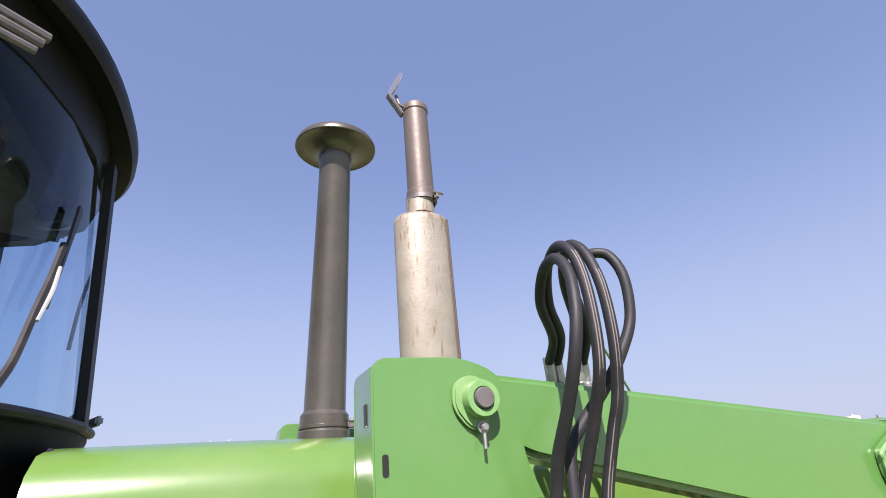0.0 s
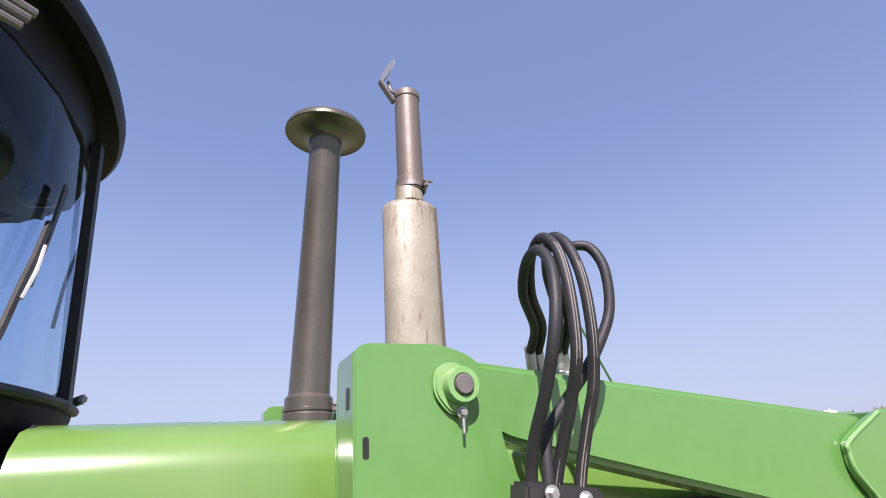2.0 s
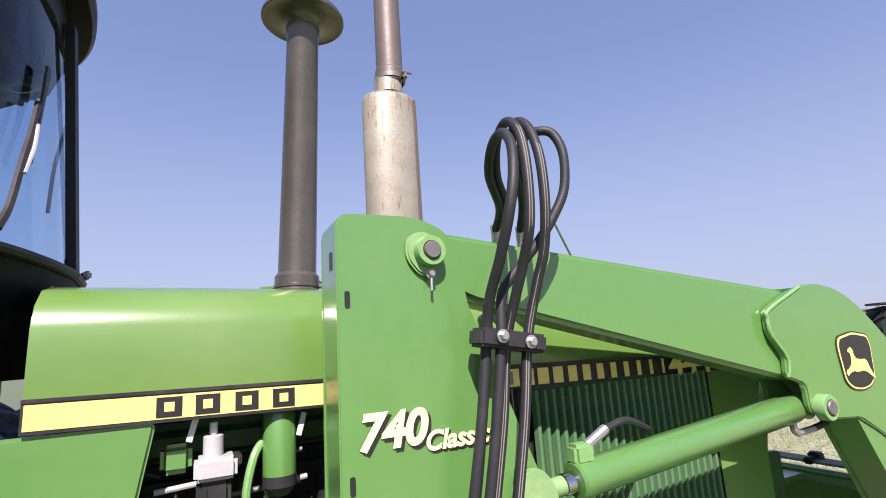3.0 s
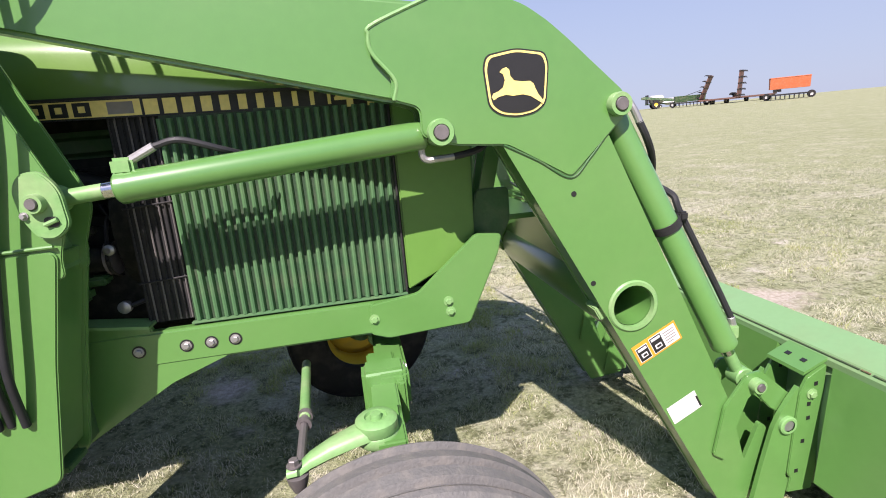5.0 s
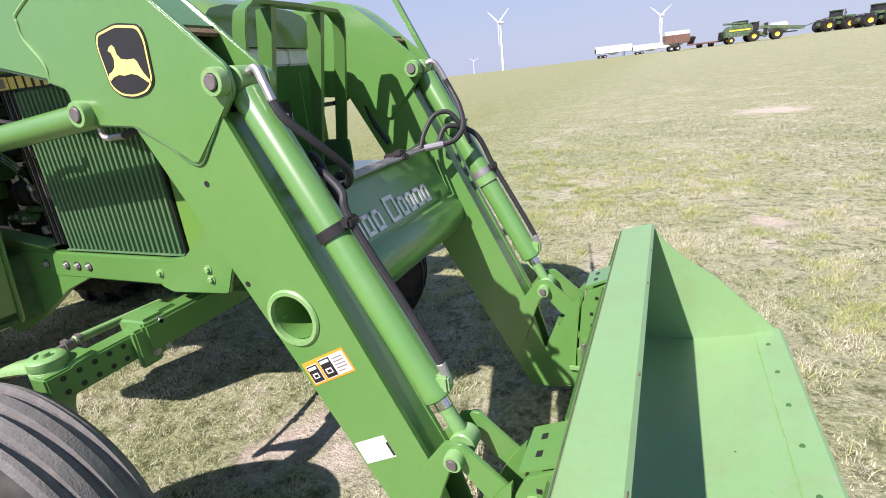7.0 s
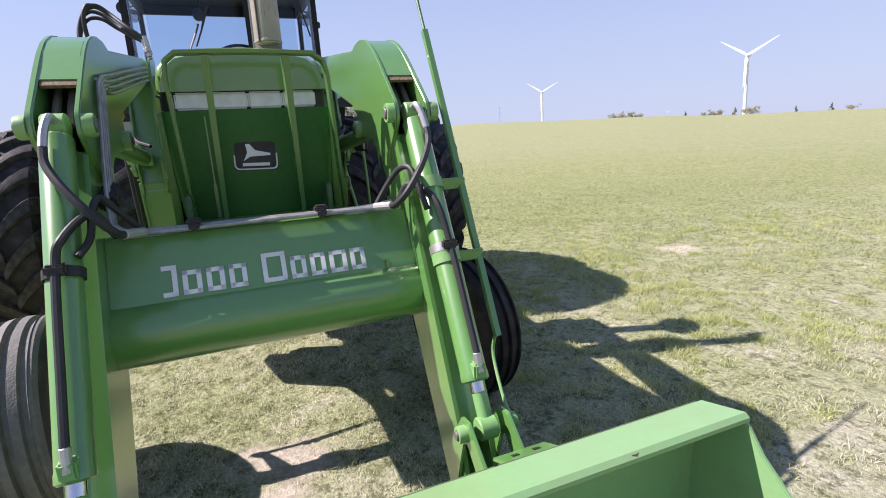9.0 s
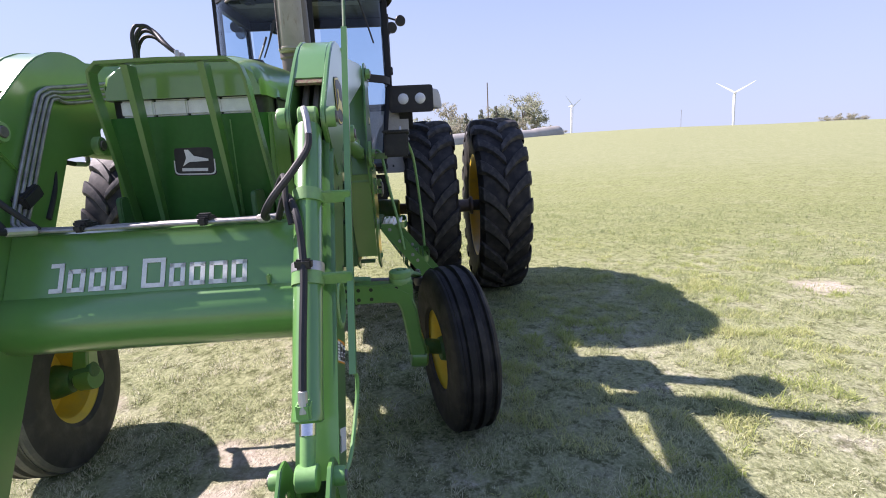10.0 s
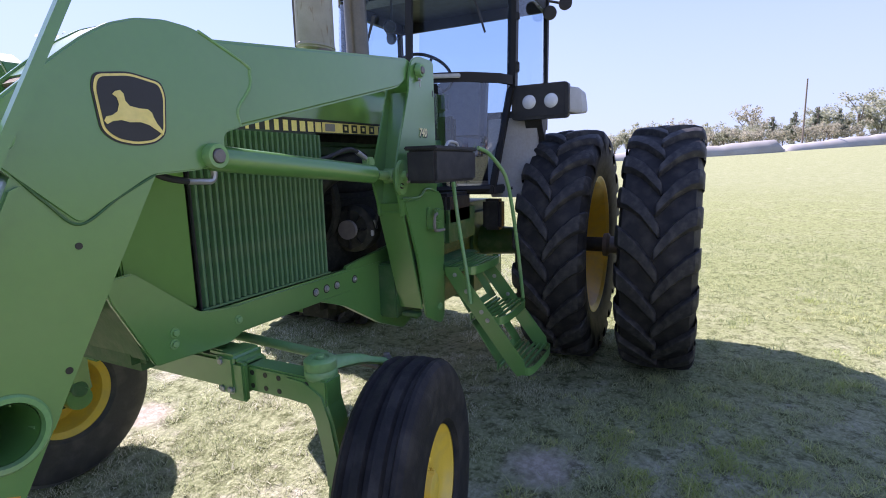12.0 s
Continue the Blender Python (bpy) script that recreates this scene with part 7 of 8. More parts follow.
# headlamp pods and inner fenders
for s in (-1, 1):
    pod = tpart("headlamp_pod", loft([[(x, s * y, z) for y, z in rounded([(y0, z0), (y1, z0), (y1, z1), (y0, z1)], 0.03, 3)] for x, y0, y1, z0, z1 in ((0.30, 0.72, 1.06, 1.80, 1.97), (0.42, 0.70, 1.09, 1.765, 1.995), (0.475, 0.70, 1.09, 1.765, 1.995))]), BLACK, None, "black pod with two work lamps", sharp=40)
    tpart("pod_front", loft([[(x, s * y, z) for y, z in rounded([(0.73, 1.785), (1.065, 1.785), (1.065, 1.975), (0.73, 1.975)], 0.02, 3)] for x in (0.474, 0.478)]), PLASTIC, pod)
    for yy in (0.825, 0.975):
        tpart("lamp_lens", lathe([(0, 0.014), (0.03, 0.012), (0.047, 0.0), (0.05, -0.004), (0, -0.004)], (0.478, s * yy, 1.88), (1, 0, 0), 24), LENS, pod, "clear round lamp lens")
    tpart("pod_bracket", plate(rounded([(0.30, 1.78), (0.44, 1.78), (0.40, 1.70), (0.34, 1.62)], 0.01), *flip((0.78, 0.90), s), 0.005), BLACK, pod)
    tpart("side_marker", loft([[(x, s * y, z) for y, z in rounded([(1.04, z0), (y1, z0), (y1 - 0.02, z1), (1.04, z1)], 0.03, 3)] for x, y1, z0, z1 in ((0.44, 1.10, 1.80, 1.97), (0.38, 1.165, 1.79, 1.965), (0.28, 1.18, 1.80, 1.95), (0.20, 1.15, 1.82, 1.93))]), LIGHTGREY, pod, "pale side reflector on the lamp pod")
    fender = tpart("inner_fender", loft([[(x, s * y0, z), (x, s * y1, z), (x - 0.05, s * y1, z), (x - 0.05, s * y0, z)] for x, y0, y1, z in ((0.50, 0.56, 0.80, 1.24), (0.47, 0.52, 0.86, 1.32), (0.42, 0.50, 0.86, 1.55), (0.40, 0.50, 0.86, 1.79))]), FENDERGREY, None, "pale grey fender wall beside the cab")
    tpart("fender_bolt", bolt((0.47, s * 0.70, 1.30), (1, 0, 0), 0.01), BLACK, fender)
    tpart("bracket", box((0.52, s * 0.58, 1.12), (0.10, 0.14, 0.22), 0.02), BLACK, fender)

# ---- left entry: step ladder, rails, storage box ----
lad = tpart("step_ladder", box((1.15, 0.68, 0.885), (0.44, 0.16, 0.012), 0.004), GREEN, None, "green entry steps with perforated treads")
for x in (1.37, 0.93):
    st = tpart("ladder_side", loft([[(x + k, 0.61, 0.90), (x + k, 0.69, 0.90), (x + k, 1.078, 0.40), (x + k, 1.085, 0.335), (x + k, 1.04, 0.31), (x + k, 1.005, 0.345), (x + k, 0.61, 0.855)] for k in (-0.004, 0.004)]), GREEN, lad)
    for y, z in ((0.67, 0.855), (0.74, 0.765), (0.83, 0.655), (0.865, 0.61)):
        tpart("side_bolt", bolt((x + 0.004, y, z), (1, 0, 0), 0.009, 0.008), STEEL, st)
for yy, zz, d in ((0.68, 0.885, 0.16), (0.84, 0.615, 0.17), (1.0, 0.345, 0.17)):
    lip = [(1.37, yy + d / 2 - 0.03, zz), (1.36, yy + d / 2 + 0.01, zz), (1.30, yy + d / 2 + 0.028, zz), (1.15, yy + d / 2 + 0.034, zz), (1.0, yy + d / 2 + 0.028, zz), (0.94, yy + d / 2 + 0.01, zz), (0.93, yy + d / 2 - 0.03, zz)]
    tr = tpart("tread", loft([[Vector(p) + Vector((0, 0, -0.024)), Vector(p) + Vector((0, 0.006, -0.024)), Vector(p) + Vector((0, 0.006, 0.022)), Vector(p) + Vector((0, 0, 0.022))] for p in spline(lip, 4)]), GREEN, lad)
    for k in range(5):
        tpart("grating_bar", box((1.15, yy - d / 2 + 0.02 + k * 0.034, zz + 0.006), (0.43, 0.012, 0.016), 0.002), GREEN, tr)
    tpart("tread_back", box((1.15, yy - d / 2 + 0.003, zz), (0.43, 0.006, 0.045), 0.002), GREEN, tr)
for y0, z0, y1, z1 in ((0.60, 0.87, 0.75, 0.64), (0.765, 0.59, 0.915, 0.37)):
    m = Matrix.Translation((1.15, (y0 + y1) / 2, (z0 + z1) / 2)) @ Matrix.Rotation(-math.atan2(z0 - z1, y1 - y0), 4, "X")
    ln = math.hypot(y1 - y0, z0 - z1)
    for cx, cy, sx_, sy_ in ((0, ln / 2 - 0.02, 0.43, 0.04), (0, -ln / 2 + 0.02, 0.43, 0.04), (-0.165, 0, 0.10, ln), (0.165, 0, 0.10, ln)):
        tpart("riser", box(None, (sx_, sy_, 0.006), 0.001, m @ Matrix.Translation((cx, cy, 0))), GREEN, lad)
tpart("platform", box((1.13, 0.54, 0.895), (0.50, 0.14, 0.05), 0.008), DARKGREEN, lad)
tpart("grab_rail", tube([(1.385, 0.77, 0.70), (1.375, 0.74, 0.90), (1.355, 0.69, 1.15), (1.335, 0.655, 1.36), (1.31, 0.64, 1.42), (1.22, 0.61, 1.44)], 0.011, 10), PALEGREEN, None, "worn green grab rail")
tpart("grab_rail", tube([(0.935, 0.93, 0.64), (0.985, 0.92, 0.90), (1.035, 0.90, 1.18), (1.075, 0.88, 1.36), (1.12, 0.86, 1.44), (1.22, 0.82, 1.53), (1.30, 0.79, 1.56)], 0.011, 10), PALEGREEN, None, "worn green grab rail")
bx = tpart("storage_box", box((1.695, 0.775, 1.465), (0.45, 0.15, 0.15), 0.012), PLASTIC, None, "black storage box beside the loader post")
tpart("box_lid", box((1.695, 0.775, 1.545), (0.465, 0.165, 0.018), 0.006), PLASTIC, bx)
tpart("lid_handle", tube([(1.58, 0.80, 1.552), (1.60, 0.80, 1.575), (1.68, 0.80, 1.578), (1.72, 0.80, 1.552)], 0.008, 8), LIGHTGREY, bx)
tpart("box_bracket", box((1.55, 0.65, 1.40), (0.08, 0.12, 0.04), 0.006), GREEN, bx)
tpart("fuel_tank", box((0.95, 0.42, 1.10), (0.50, 0.22, 0.30), 0.05, seg=3), DARKGREEN, None, "dark green tank below the cab")
tpart("battery_box", box((0.98, 0.47, 1.20), (0.34, 0.12, 0.20), 0.02), BLACK, None, "black battery box")
tpart("under_bracket", box((1.15, 0.40, 0.78), (0.45, 0.25, 0.06), 0.01), DARKGREEN, None)

# ---- the field's far side ----
def spot(az, d, eye=(4.0, -1.5)):
    """The place on the ground at a bearing (degrees, counter-clockwise from +y) and a distance."""
    x, y = eye[0] - d * math.sin(radians(az)), eye[1] + d * math.cos(radians(az))
    return Vector((x, y, ground_z(x, y)))


def facing(az, d, turn=0.0, eye=(4.0, -1.5)):
    """Stands a thing there, its own -y side towards the eye, turned by some degrees."""
    return Matrix.Translation(spot(az, d, eye)) @ Matrix.Rotation(radians(az + turn), 4, "Z")


def far_wheel(parent, x, y, R, w, rim_mat):
    s = 1 if y > 0 else -1
    wh = part("wheel", lathe([(0.0, -w * 0.1), (R * 0.40, -w * 0.3), (R * 0.46, -w * 0.4), (R * 0.46, w * 0.4), (R * 0.40, w * 0.3), (0, w * 0.1)], (0, 0, 0), (0, 1, 0), 20), rim_mat, parent)
    wh.location = (x, y, R)
    part("tyre", lathe([(R * 0.44, -w * 0.4), (R * 0.8, -w * 0.5), (R * 0.96, -w * 0.46), (R, -w * 0.3), (R, w * 0.3), (R * 0.96, w * 0.46), (R * 0.8, w * 0.5), (R * 0.44, w * 0.4)], (0, 0, 0), (0, 1, 0), 28), RUBBER, wh)
    for k in range(20):
        a = k * math.tau / 20
        part("lug", box(None, (0.10, w * 0.96, 0.07), 0.0, Matrix.Rotation(a, 4, "Y") @ Matrix.Translation((R + 0.01, 0, 0)) @ Matrix.Rotation(0.5, 4, "X")), RUBBER, wh) if R > 0.9 and k % 2 == 0 else None
    return wh


def articulated_tractor():
    """Large green four-wheel-drive tractor with dual wheels, along x."""
    t = thing("articulated_tractor", "large green articulated tractor with yellow rims, parked", "tractor", group="parked field tractors")
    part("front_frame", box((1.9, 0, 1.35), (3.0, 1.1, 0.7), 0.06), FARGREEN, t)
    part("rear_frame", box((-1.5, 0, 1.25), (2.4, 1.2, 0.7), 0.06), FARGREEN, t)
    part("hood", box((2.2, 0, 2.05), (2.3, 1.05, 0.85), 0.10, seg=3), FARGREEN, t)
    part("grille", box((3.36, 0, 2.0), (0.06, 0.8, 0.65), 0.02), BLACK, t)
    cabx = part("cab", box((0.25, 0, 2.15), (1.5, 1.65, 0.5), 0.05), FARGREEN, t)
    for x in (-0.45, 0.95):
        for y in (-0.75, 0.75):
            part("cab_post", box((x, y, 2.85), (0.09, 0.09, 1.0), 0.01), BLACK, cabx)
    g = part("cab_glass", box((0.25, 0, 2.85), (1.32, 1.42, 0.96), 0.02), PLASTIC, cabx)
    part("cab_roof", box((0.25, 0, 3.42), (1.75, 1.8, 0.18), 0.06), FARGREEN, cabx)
    for y in (-0.6, 0.6):
        part("roof_lamp", box((1.12, y, 3.32), (0.06, 0.25, 0.10), 0.01), LENS, cabx)
        part("mirror_arm", rod((1.0, y * 1.3, 3.0), (1.3, y * 2.0, 3.0), 0.03, 6), BLACK, cabx)
        part("mirror", box((1.32, y * 2.05, 2.85), (0.06, 0.2, 0.4), 0.02), BLACK, cabx)
    part("exhaust", rod((1.4, -0.65, 2.3), (1.4, -0.65, 3.6), 0.09, 10), PINSTEEL, t)
    for x in (1.75, -1.65):
        part("axle", rod((x, -1.75, 1.0), (x, 1.75, 1.0), 0.14, 10), BLACK, t)
        for y in (-1.75, -1.02, 1.02, 1.75):
            far_wheel(t, x, y, 1.0, 0.62, YELLOW)
        for y in (-1.2, 1.2):
            part("fender", box((x, y, 2.12), (1.5, 0.8, 0.08), 0.03), BLACK, t)
    part("hitch", box((-3.0, 0, 0.9), (0.7, 0.7, 0.5), 0.05), BLACK, t)
    return t


base = articulated_tractor()
base.matrix_basis = facing(-12.9, 126, 28)
copy_thing(base, facing(-15.6, 121, 28))
copy_thing(base, facing(-71.2, 23.0, 40, (1.44, -1.76)))


def grain_cart():
    t = thing("grain_cart", "light green grain cart with sloping hopper", "grain cart")
    part("hopper", loft([[(-1.2, -0.7, 1.2), (1.2, -0.7, 1.2), (1.2, 0.7, 1.2), (-1.2, 0.7, 1.2)], [(-3.0, -1.6, 2.4), (2.8, -1.6, 2.4), (2.8, 1.6, 2.4), (-3.0, 1.6, 2.4)], [(-3.0, -1.6, 3.1), (2.8, -1.6, 3.1), (2.8, 1.6, 3.1), (-3.0, 1.6, 3.1)]]), PALEGREEN, t)
    part("rim_rail", box((-0.1, -1.62, 3.12), (5.9, 0.08, 0.10), 0.02), FARGREEN, t)
    part("auger", rod((2.4, -1.3, 1.0), (-3.3, -1.75, 3.5), 0.2, 12), PALEGREEN, t)
    part("drawbar", box((4.0, 0, 0.8), (3.4, 0.25, 0.25), 0.04), FARGREEN, t)
    for x in (-1.0, 0.9):
        far_wheel(t, x, -1.2, 0.75, 0.5, LIGHTGREY)
        far_wheel(t, x, 1.2, 0.75, 0.5, LIGHTGREY)
    part("rear_ladder", box((-3.08, -0.8, 2.2), (0.06, 0.5, 1.8), 0.01), BLACK, t)
    return t


grain_cart().matrix_basis = facing(-27.6, 112, 14)


def hopper_trailer(length, mat, name="hopper_trailer", label="white grain semi-trailer with a tarp roof"):
    t = thing(name, label, "trailer", group="parked trailers")
    part("box", loft([[(-length / 2, y, z) for y, z in ((-1.25, 1.5), (1.25, 1.5), (1.25, 3.0), (-1.25, 3.0))], [(length / 2, y, z) for y, z in ((-1.25, 1.5), (1.25, 1.5), (1.25, 3.0), (-1.25, 3.0))]]), mat, t)
    part("tarp", lathe([(0, -length / 2), (1.2, -length / 2), (1.2, length / 2), (0, length / 2)], (0, 0, 2.55), (1, 0, 0), 20), LIGHTGREY, t)
    for k in range(int(length)):
        part("side_rib", box((-length / 2 + 0.5 + k, -1.27, 2.25), (0.06, 0.05, 1.45), 0.01), mat, t)
    for x in (-length / 2 + 1.2, -length / 2 + 2.4):
        for y in (-0.95, 0.95):
            far_wheel(t, x, y, 0.52, 0.5, LIGHTGREY)
    for y in (-0.9, 0.9):
        part("landing_leg", box((length / 2 - 2.0, y, 0.75), (0.14, 0.14, 1.5), 0.02), BLACK, t)
    part("hopper", loft([[(-1.6, -1.0, 1.5), (1.6, -1.0, 1.5), (1.6, 1.0, 1.5), (-1.6, 1.0, 1.5)], [(-0.4, -0.4, 0.75), (0.4, -0.4, 0.75), (0.4, 0.4, 0.75), (-0.4, 0.4, 0.75)]]), LIGHTGREY, t)
    return t


tr1 = hopper_trailer(9.5, WHITEPAINT)
SHORT = Matrix.Diagonal((0.92, 0.80, 0.74, 1))
tr1.matrix_basis = facing(5.1, 142, 12) @ SHORT
copy_thing(tr1, facing(1.6, 134, 12) @ SHORT)
copy_thing(tr1, facing(-33.6, 135, 12) @ SHORT)


def tillage_tool(wing, label):
    """Folded field cultivator: a red frame with wings that stand up."""
    t = thing("tillage_tool", label, "implement", group="parked implements")
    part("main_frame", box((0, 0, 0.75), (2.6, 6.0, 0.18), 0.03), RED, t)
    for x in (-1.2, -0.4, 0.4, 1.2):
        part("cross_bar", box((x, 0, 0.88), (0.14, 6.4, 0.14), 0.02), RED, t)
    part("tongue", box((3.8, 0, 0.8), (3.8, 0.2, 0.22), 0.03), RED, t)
    for s in (-1, 1):
        m = Matrix.Translation((0, s * 3.2, 0.8)) @ Matrix.Rotation(radians(13 + s * 9), 4, "X")
        wg = part("wing_frame", box(None, (1.9, 0.16, wing), 0.03, m @ Matrix.Translation((0, 0, wing / 2))), RED, t)
        for k in range(5):
            z = 0.4 + k * (wing - 0.6) / 4
            part("wing_bar", box(None, (2.2, 0.2, 0.14), 0.02, m @ Matrix.Translation((0, 0, z))), BLACK, wg)
            for x in (-1.0, -0.5, 0, 0.5, 1.0):
                part("shank", tube([m @ Vector((x, s * 0.1, z)), m @ Vector((x + 0.1, s * 0.45, z + 0.15)), m @ Vector((x - 0.1, s * 0.7, z - 0.1))], 0.05, 5, 3), BLACK, wg)
    for y in (-1.2, 1.2):
        far_wheel(t, -0.4, y, 0.45, 0.3, LIGHTGREY)
        far_wheel(t, 0.6, y, 0.45, 0.3, LIGHTGREY)
    return t


tillage_tool(4.6, "red folding field cultivator with raised dark wings").matrix_basis = facing(-38.0, 106, 70)
tillage_tool(1.6, "red and dark disc implement, folded low").matrix_basis = facing(-3.2, 122, 60)
tillage_tool(0.9, "low dark disc implement parked in the row").matrix_basis = facing(-40.9, 108, 75)


def far_combine(label):
    """Green harvester seen from the side."""
    t = thing("combine_harvester", label, "harvester")
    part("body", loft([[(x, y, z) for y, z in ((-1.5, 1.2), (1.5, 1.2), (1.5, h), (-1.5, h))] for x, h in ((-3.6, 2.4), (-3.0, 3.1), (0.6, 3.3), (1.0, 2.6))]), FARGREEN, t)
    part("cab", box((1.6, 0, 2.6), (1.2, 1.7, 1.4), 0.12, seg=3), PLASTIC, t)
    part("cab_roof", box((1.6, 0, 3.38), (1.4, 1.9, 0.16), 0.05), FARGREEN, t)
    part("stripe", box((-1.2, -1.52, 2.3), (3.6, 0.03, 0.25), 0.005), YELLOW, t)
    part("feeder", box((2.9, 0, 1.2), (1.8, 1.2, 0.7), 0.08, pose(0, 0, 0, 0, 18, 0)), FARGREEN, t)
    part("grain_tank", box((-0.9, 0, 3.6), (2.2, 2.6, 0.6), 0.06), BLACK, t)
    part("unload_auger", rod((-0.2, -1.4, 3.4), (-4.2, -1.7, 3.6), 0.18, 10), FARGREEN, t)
    for y in (-1.5, 1.5):
        far_wheel(t, 1.2, y, 0.95, 0.7, YELLOW)
        far_wheel(t, -2.6, y, 0.6, 0.45, YELLOW)
    return t


far_combine("green combine harvester without its header").matrix_basis = facing(-6.4, 120, 15)


def sprayer(label):
    t = thing("field_sprayer", label, "sprayer")
    part("tank", lathe([(0, -1.4), (0.6, -1.4), (0.85, -1.1), (0.85, 1.1), (0.6, 1.4), (0, 1.4)], (0, 0, 1.9), (1, 0, 0), 24), LIGHTGREY, t)
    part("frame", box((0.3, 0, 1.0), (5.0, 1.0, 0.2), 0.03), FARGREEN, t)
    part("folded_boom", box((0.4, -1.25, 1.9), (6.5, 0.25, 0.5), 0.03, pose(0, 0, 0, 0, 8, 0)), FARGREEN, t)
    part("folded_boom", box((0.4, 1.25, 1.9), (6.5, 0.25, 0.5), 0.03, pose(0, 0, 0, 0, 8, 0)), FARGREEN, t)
    part("boom_mast", box((-1.9, 0, 2.0), (0.3, 2.4, 1.8), 0.04), BLACK, t)
    part("boom_tip", rod((3.4, -1.25, 1.5), (8.2, -1.3, 2.9), 0.06, 6), BLACK, t)
    for y in (-1.3, 1.3):
        far_wheel(t, -0.3, y, 0.85, 0.35, YELLOW)
    return t


sprayer("green and grey pull-type field sprayer, folded").matrix_basis = facing(-9.0, 112, 10)
sprayer("green and grey pull-type field sprayer, folded").matrix_basis = facing(-32.4, 118, 10)


def grain_drill(mat, label, h):
    t = thing("grain_drill", label, "seeder")
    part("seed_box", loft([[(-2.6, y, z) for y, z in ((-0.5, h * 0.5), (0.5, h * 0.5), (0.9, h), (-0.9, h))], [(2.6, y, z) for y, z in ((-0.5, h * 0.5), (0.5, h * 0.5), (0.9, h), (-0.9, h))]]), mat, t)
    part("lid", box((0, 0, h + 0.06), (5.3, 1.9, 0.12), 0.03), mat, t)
    part("frame", box((0, 0, 0.75), (5.6, 1.6, 0.2), 0.03), BLACK, t)
    for k in range(9):
        part("opener", box((-2.4 + k * 0.6, -0.8, 0.45), (0.10, 0.5, 0.7), 0.02), BLACK, t)
    for x in (-2.9, 2.9):
        far_wheel(t, x, 0, 0.55, 0.3, LIGHTGREY)
    return t


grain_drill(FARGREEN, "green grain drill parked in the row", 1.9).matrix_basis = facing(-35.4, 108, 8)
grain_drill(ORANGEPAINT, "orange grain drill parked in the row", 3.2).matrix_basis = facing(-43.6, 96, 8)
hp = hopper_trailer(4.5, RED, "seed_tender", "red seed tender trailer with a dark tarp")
hp.matrix_basis = facing(-0.7, 118, 12)
# water tank and a low shed in the distance
tank = thing("water_tank", "pale upright water tank on the horizon", "tank")
part("shell", lathe([(0, 0), (1.6, 0), (1.6, 1.9), (1.4, 2.1), (0, 2.3)], (0, 0, 0), (0, 0, 1), 28), WHITEPAINT, tank)
part("hatch", lathe([(0, 0), (0.4, 0), (0.4, 0.3), (0, 0.35)], (0, 0, 2.25), (0, 0, 1), 12), LIGHTGREY, tank)
tank.matrix_basis = facing(-59.3, 175, 0, (1.5, -1.8))


# ---- wind turbines ----
def wind_turbine():
    t = thing("wind_turbine", "white three-bladed wind turbine on the horizon", "wind turbine", group="wind turbines")
    part("tower", lathe([(2.5, -20), (2.4, 0), (1.5, 79), (0, 79)], (0, 0, 0), (0, 0, 1), 20), TURBINE, t)
    part("nacelle", box((0, 1.5, 80.2), (3.4, 9.5, 3.6), 0.8, seg=3), TURBINE, t)
    part("hub", lathe([(0, 0), (1.2, 0.4), (1.8, 1.4), (1.8, 2.6), (0, 2.6)], (0, -5.8, 80.2), (0, 1, 0), 18), TURBINE, t)
    for k in range(3):
        m = Matrix.Translation((0, -4.4, 80.2)) @ Matrix.Rotation(radians(120 * k + 63), 4, "Y")
        part("blade", loft([[m @ Vector((x * c, y * c, r)) for x, y in ((-0.9, 0), (0, 0.35), (1.6, 0.05), (0, -0.25))] for r, c in ((1.2, 0.7), (6, 1.3), (14, 1.05), (28, 0.65), (40, 0.15))]), TURBINE, t)
    return t


wt = wind_turbine()
wt.matrix_basis = facing(16.4, 960, -58, (4.5, -1.4))
for az, d, turn, e in ((0.8, 1330, -50, (4.5, -1.4)), (37.8, 800, -20, (5.1, 0.4)), (57.0, 1150, -15, (5.0, 0.8)), (72.3, 1180, 60, (5.0, 0.8)), (-18.2, 2300, 25, (3.5, -1.9)), (44.5, 3900, 10, (5.1, 0.4)), (19.5, 3300, 15, (4.6, -1.4))):
    copy_thing(wt, facing(az, d, turn, e))
mast = thing("lattice_mast", "thin grey measuring mast on the horizon", "mast")
part("mast", lathe([(0.4, 0), (0.25, 45), (0, 45)], (0, 0, 0), (0, 0, 1), 6), GREYPANEL, mast)
for z in (15, 30, 44):
    part("boom", box((0, 0, z), (3.0, 0.2, 0.2), 0.02), GREYPANEL, mast)
mast.matrix_basis = facing(61.6, 950, 0, (4.9, 1.2))

# ---- utility pole, silage bag, trees ----
E2 = (4.6, 1.5)
pole = thing("utility_pole", "weathered wooden utility pole without wires", "utility pole")
part("pole", lathe([(0.17, -0.3), (0.16, 0), (0.11, 11.4), (0, 11.4)], (0, 0, 0), (0, 0, 1), 12), BARK, pole)
part("cap", lathe([(0, 0), (0.13, 0), (0.12, 0.06), (0, 0.1)], (0, 0, 11.35), (0, 0, 1), 10), GREYPANEL, pole)
pole.matrix_basis = facing(81.5, 106, 0, E2)


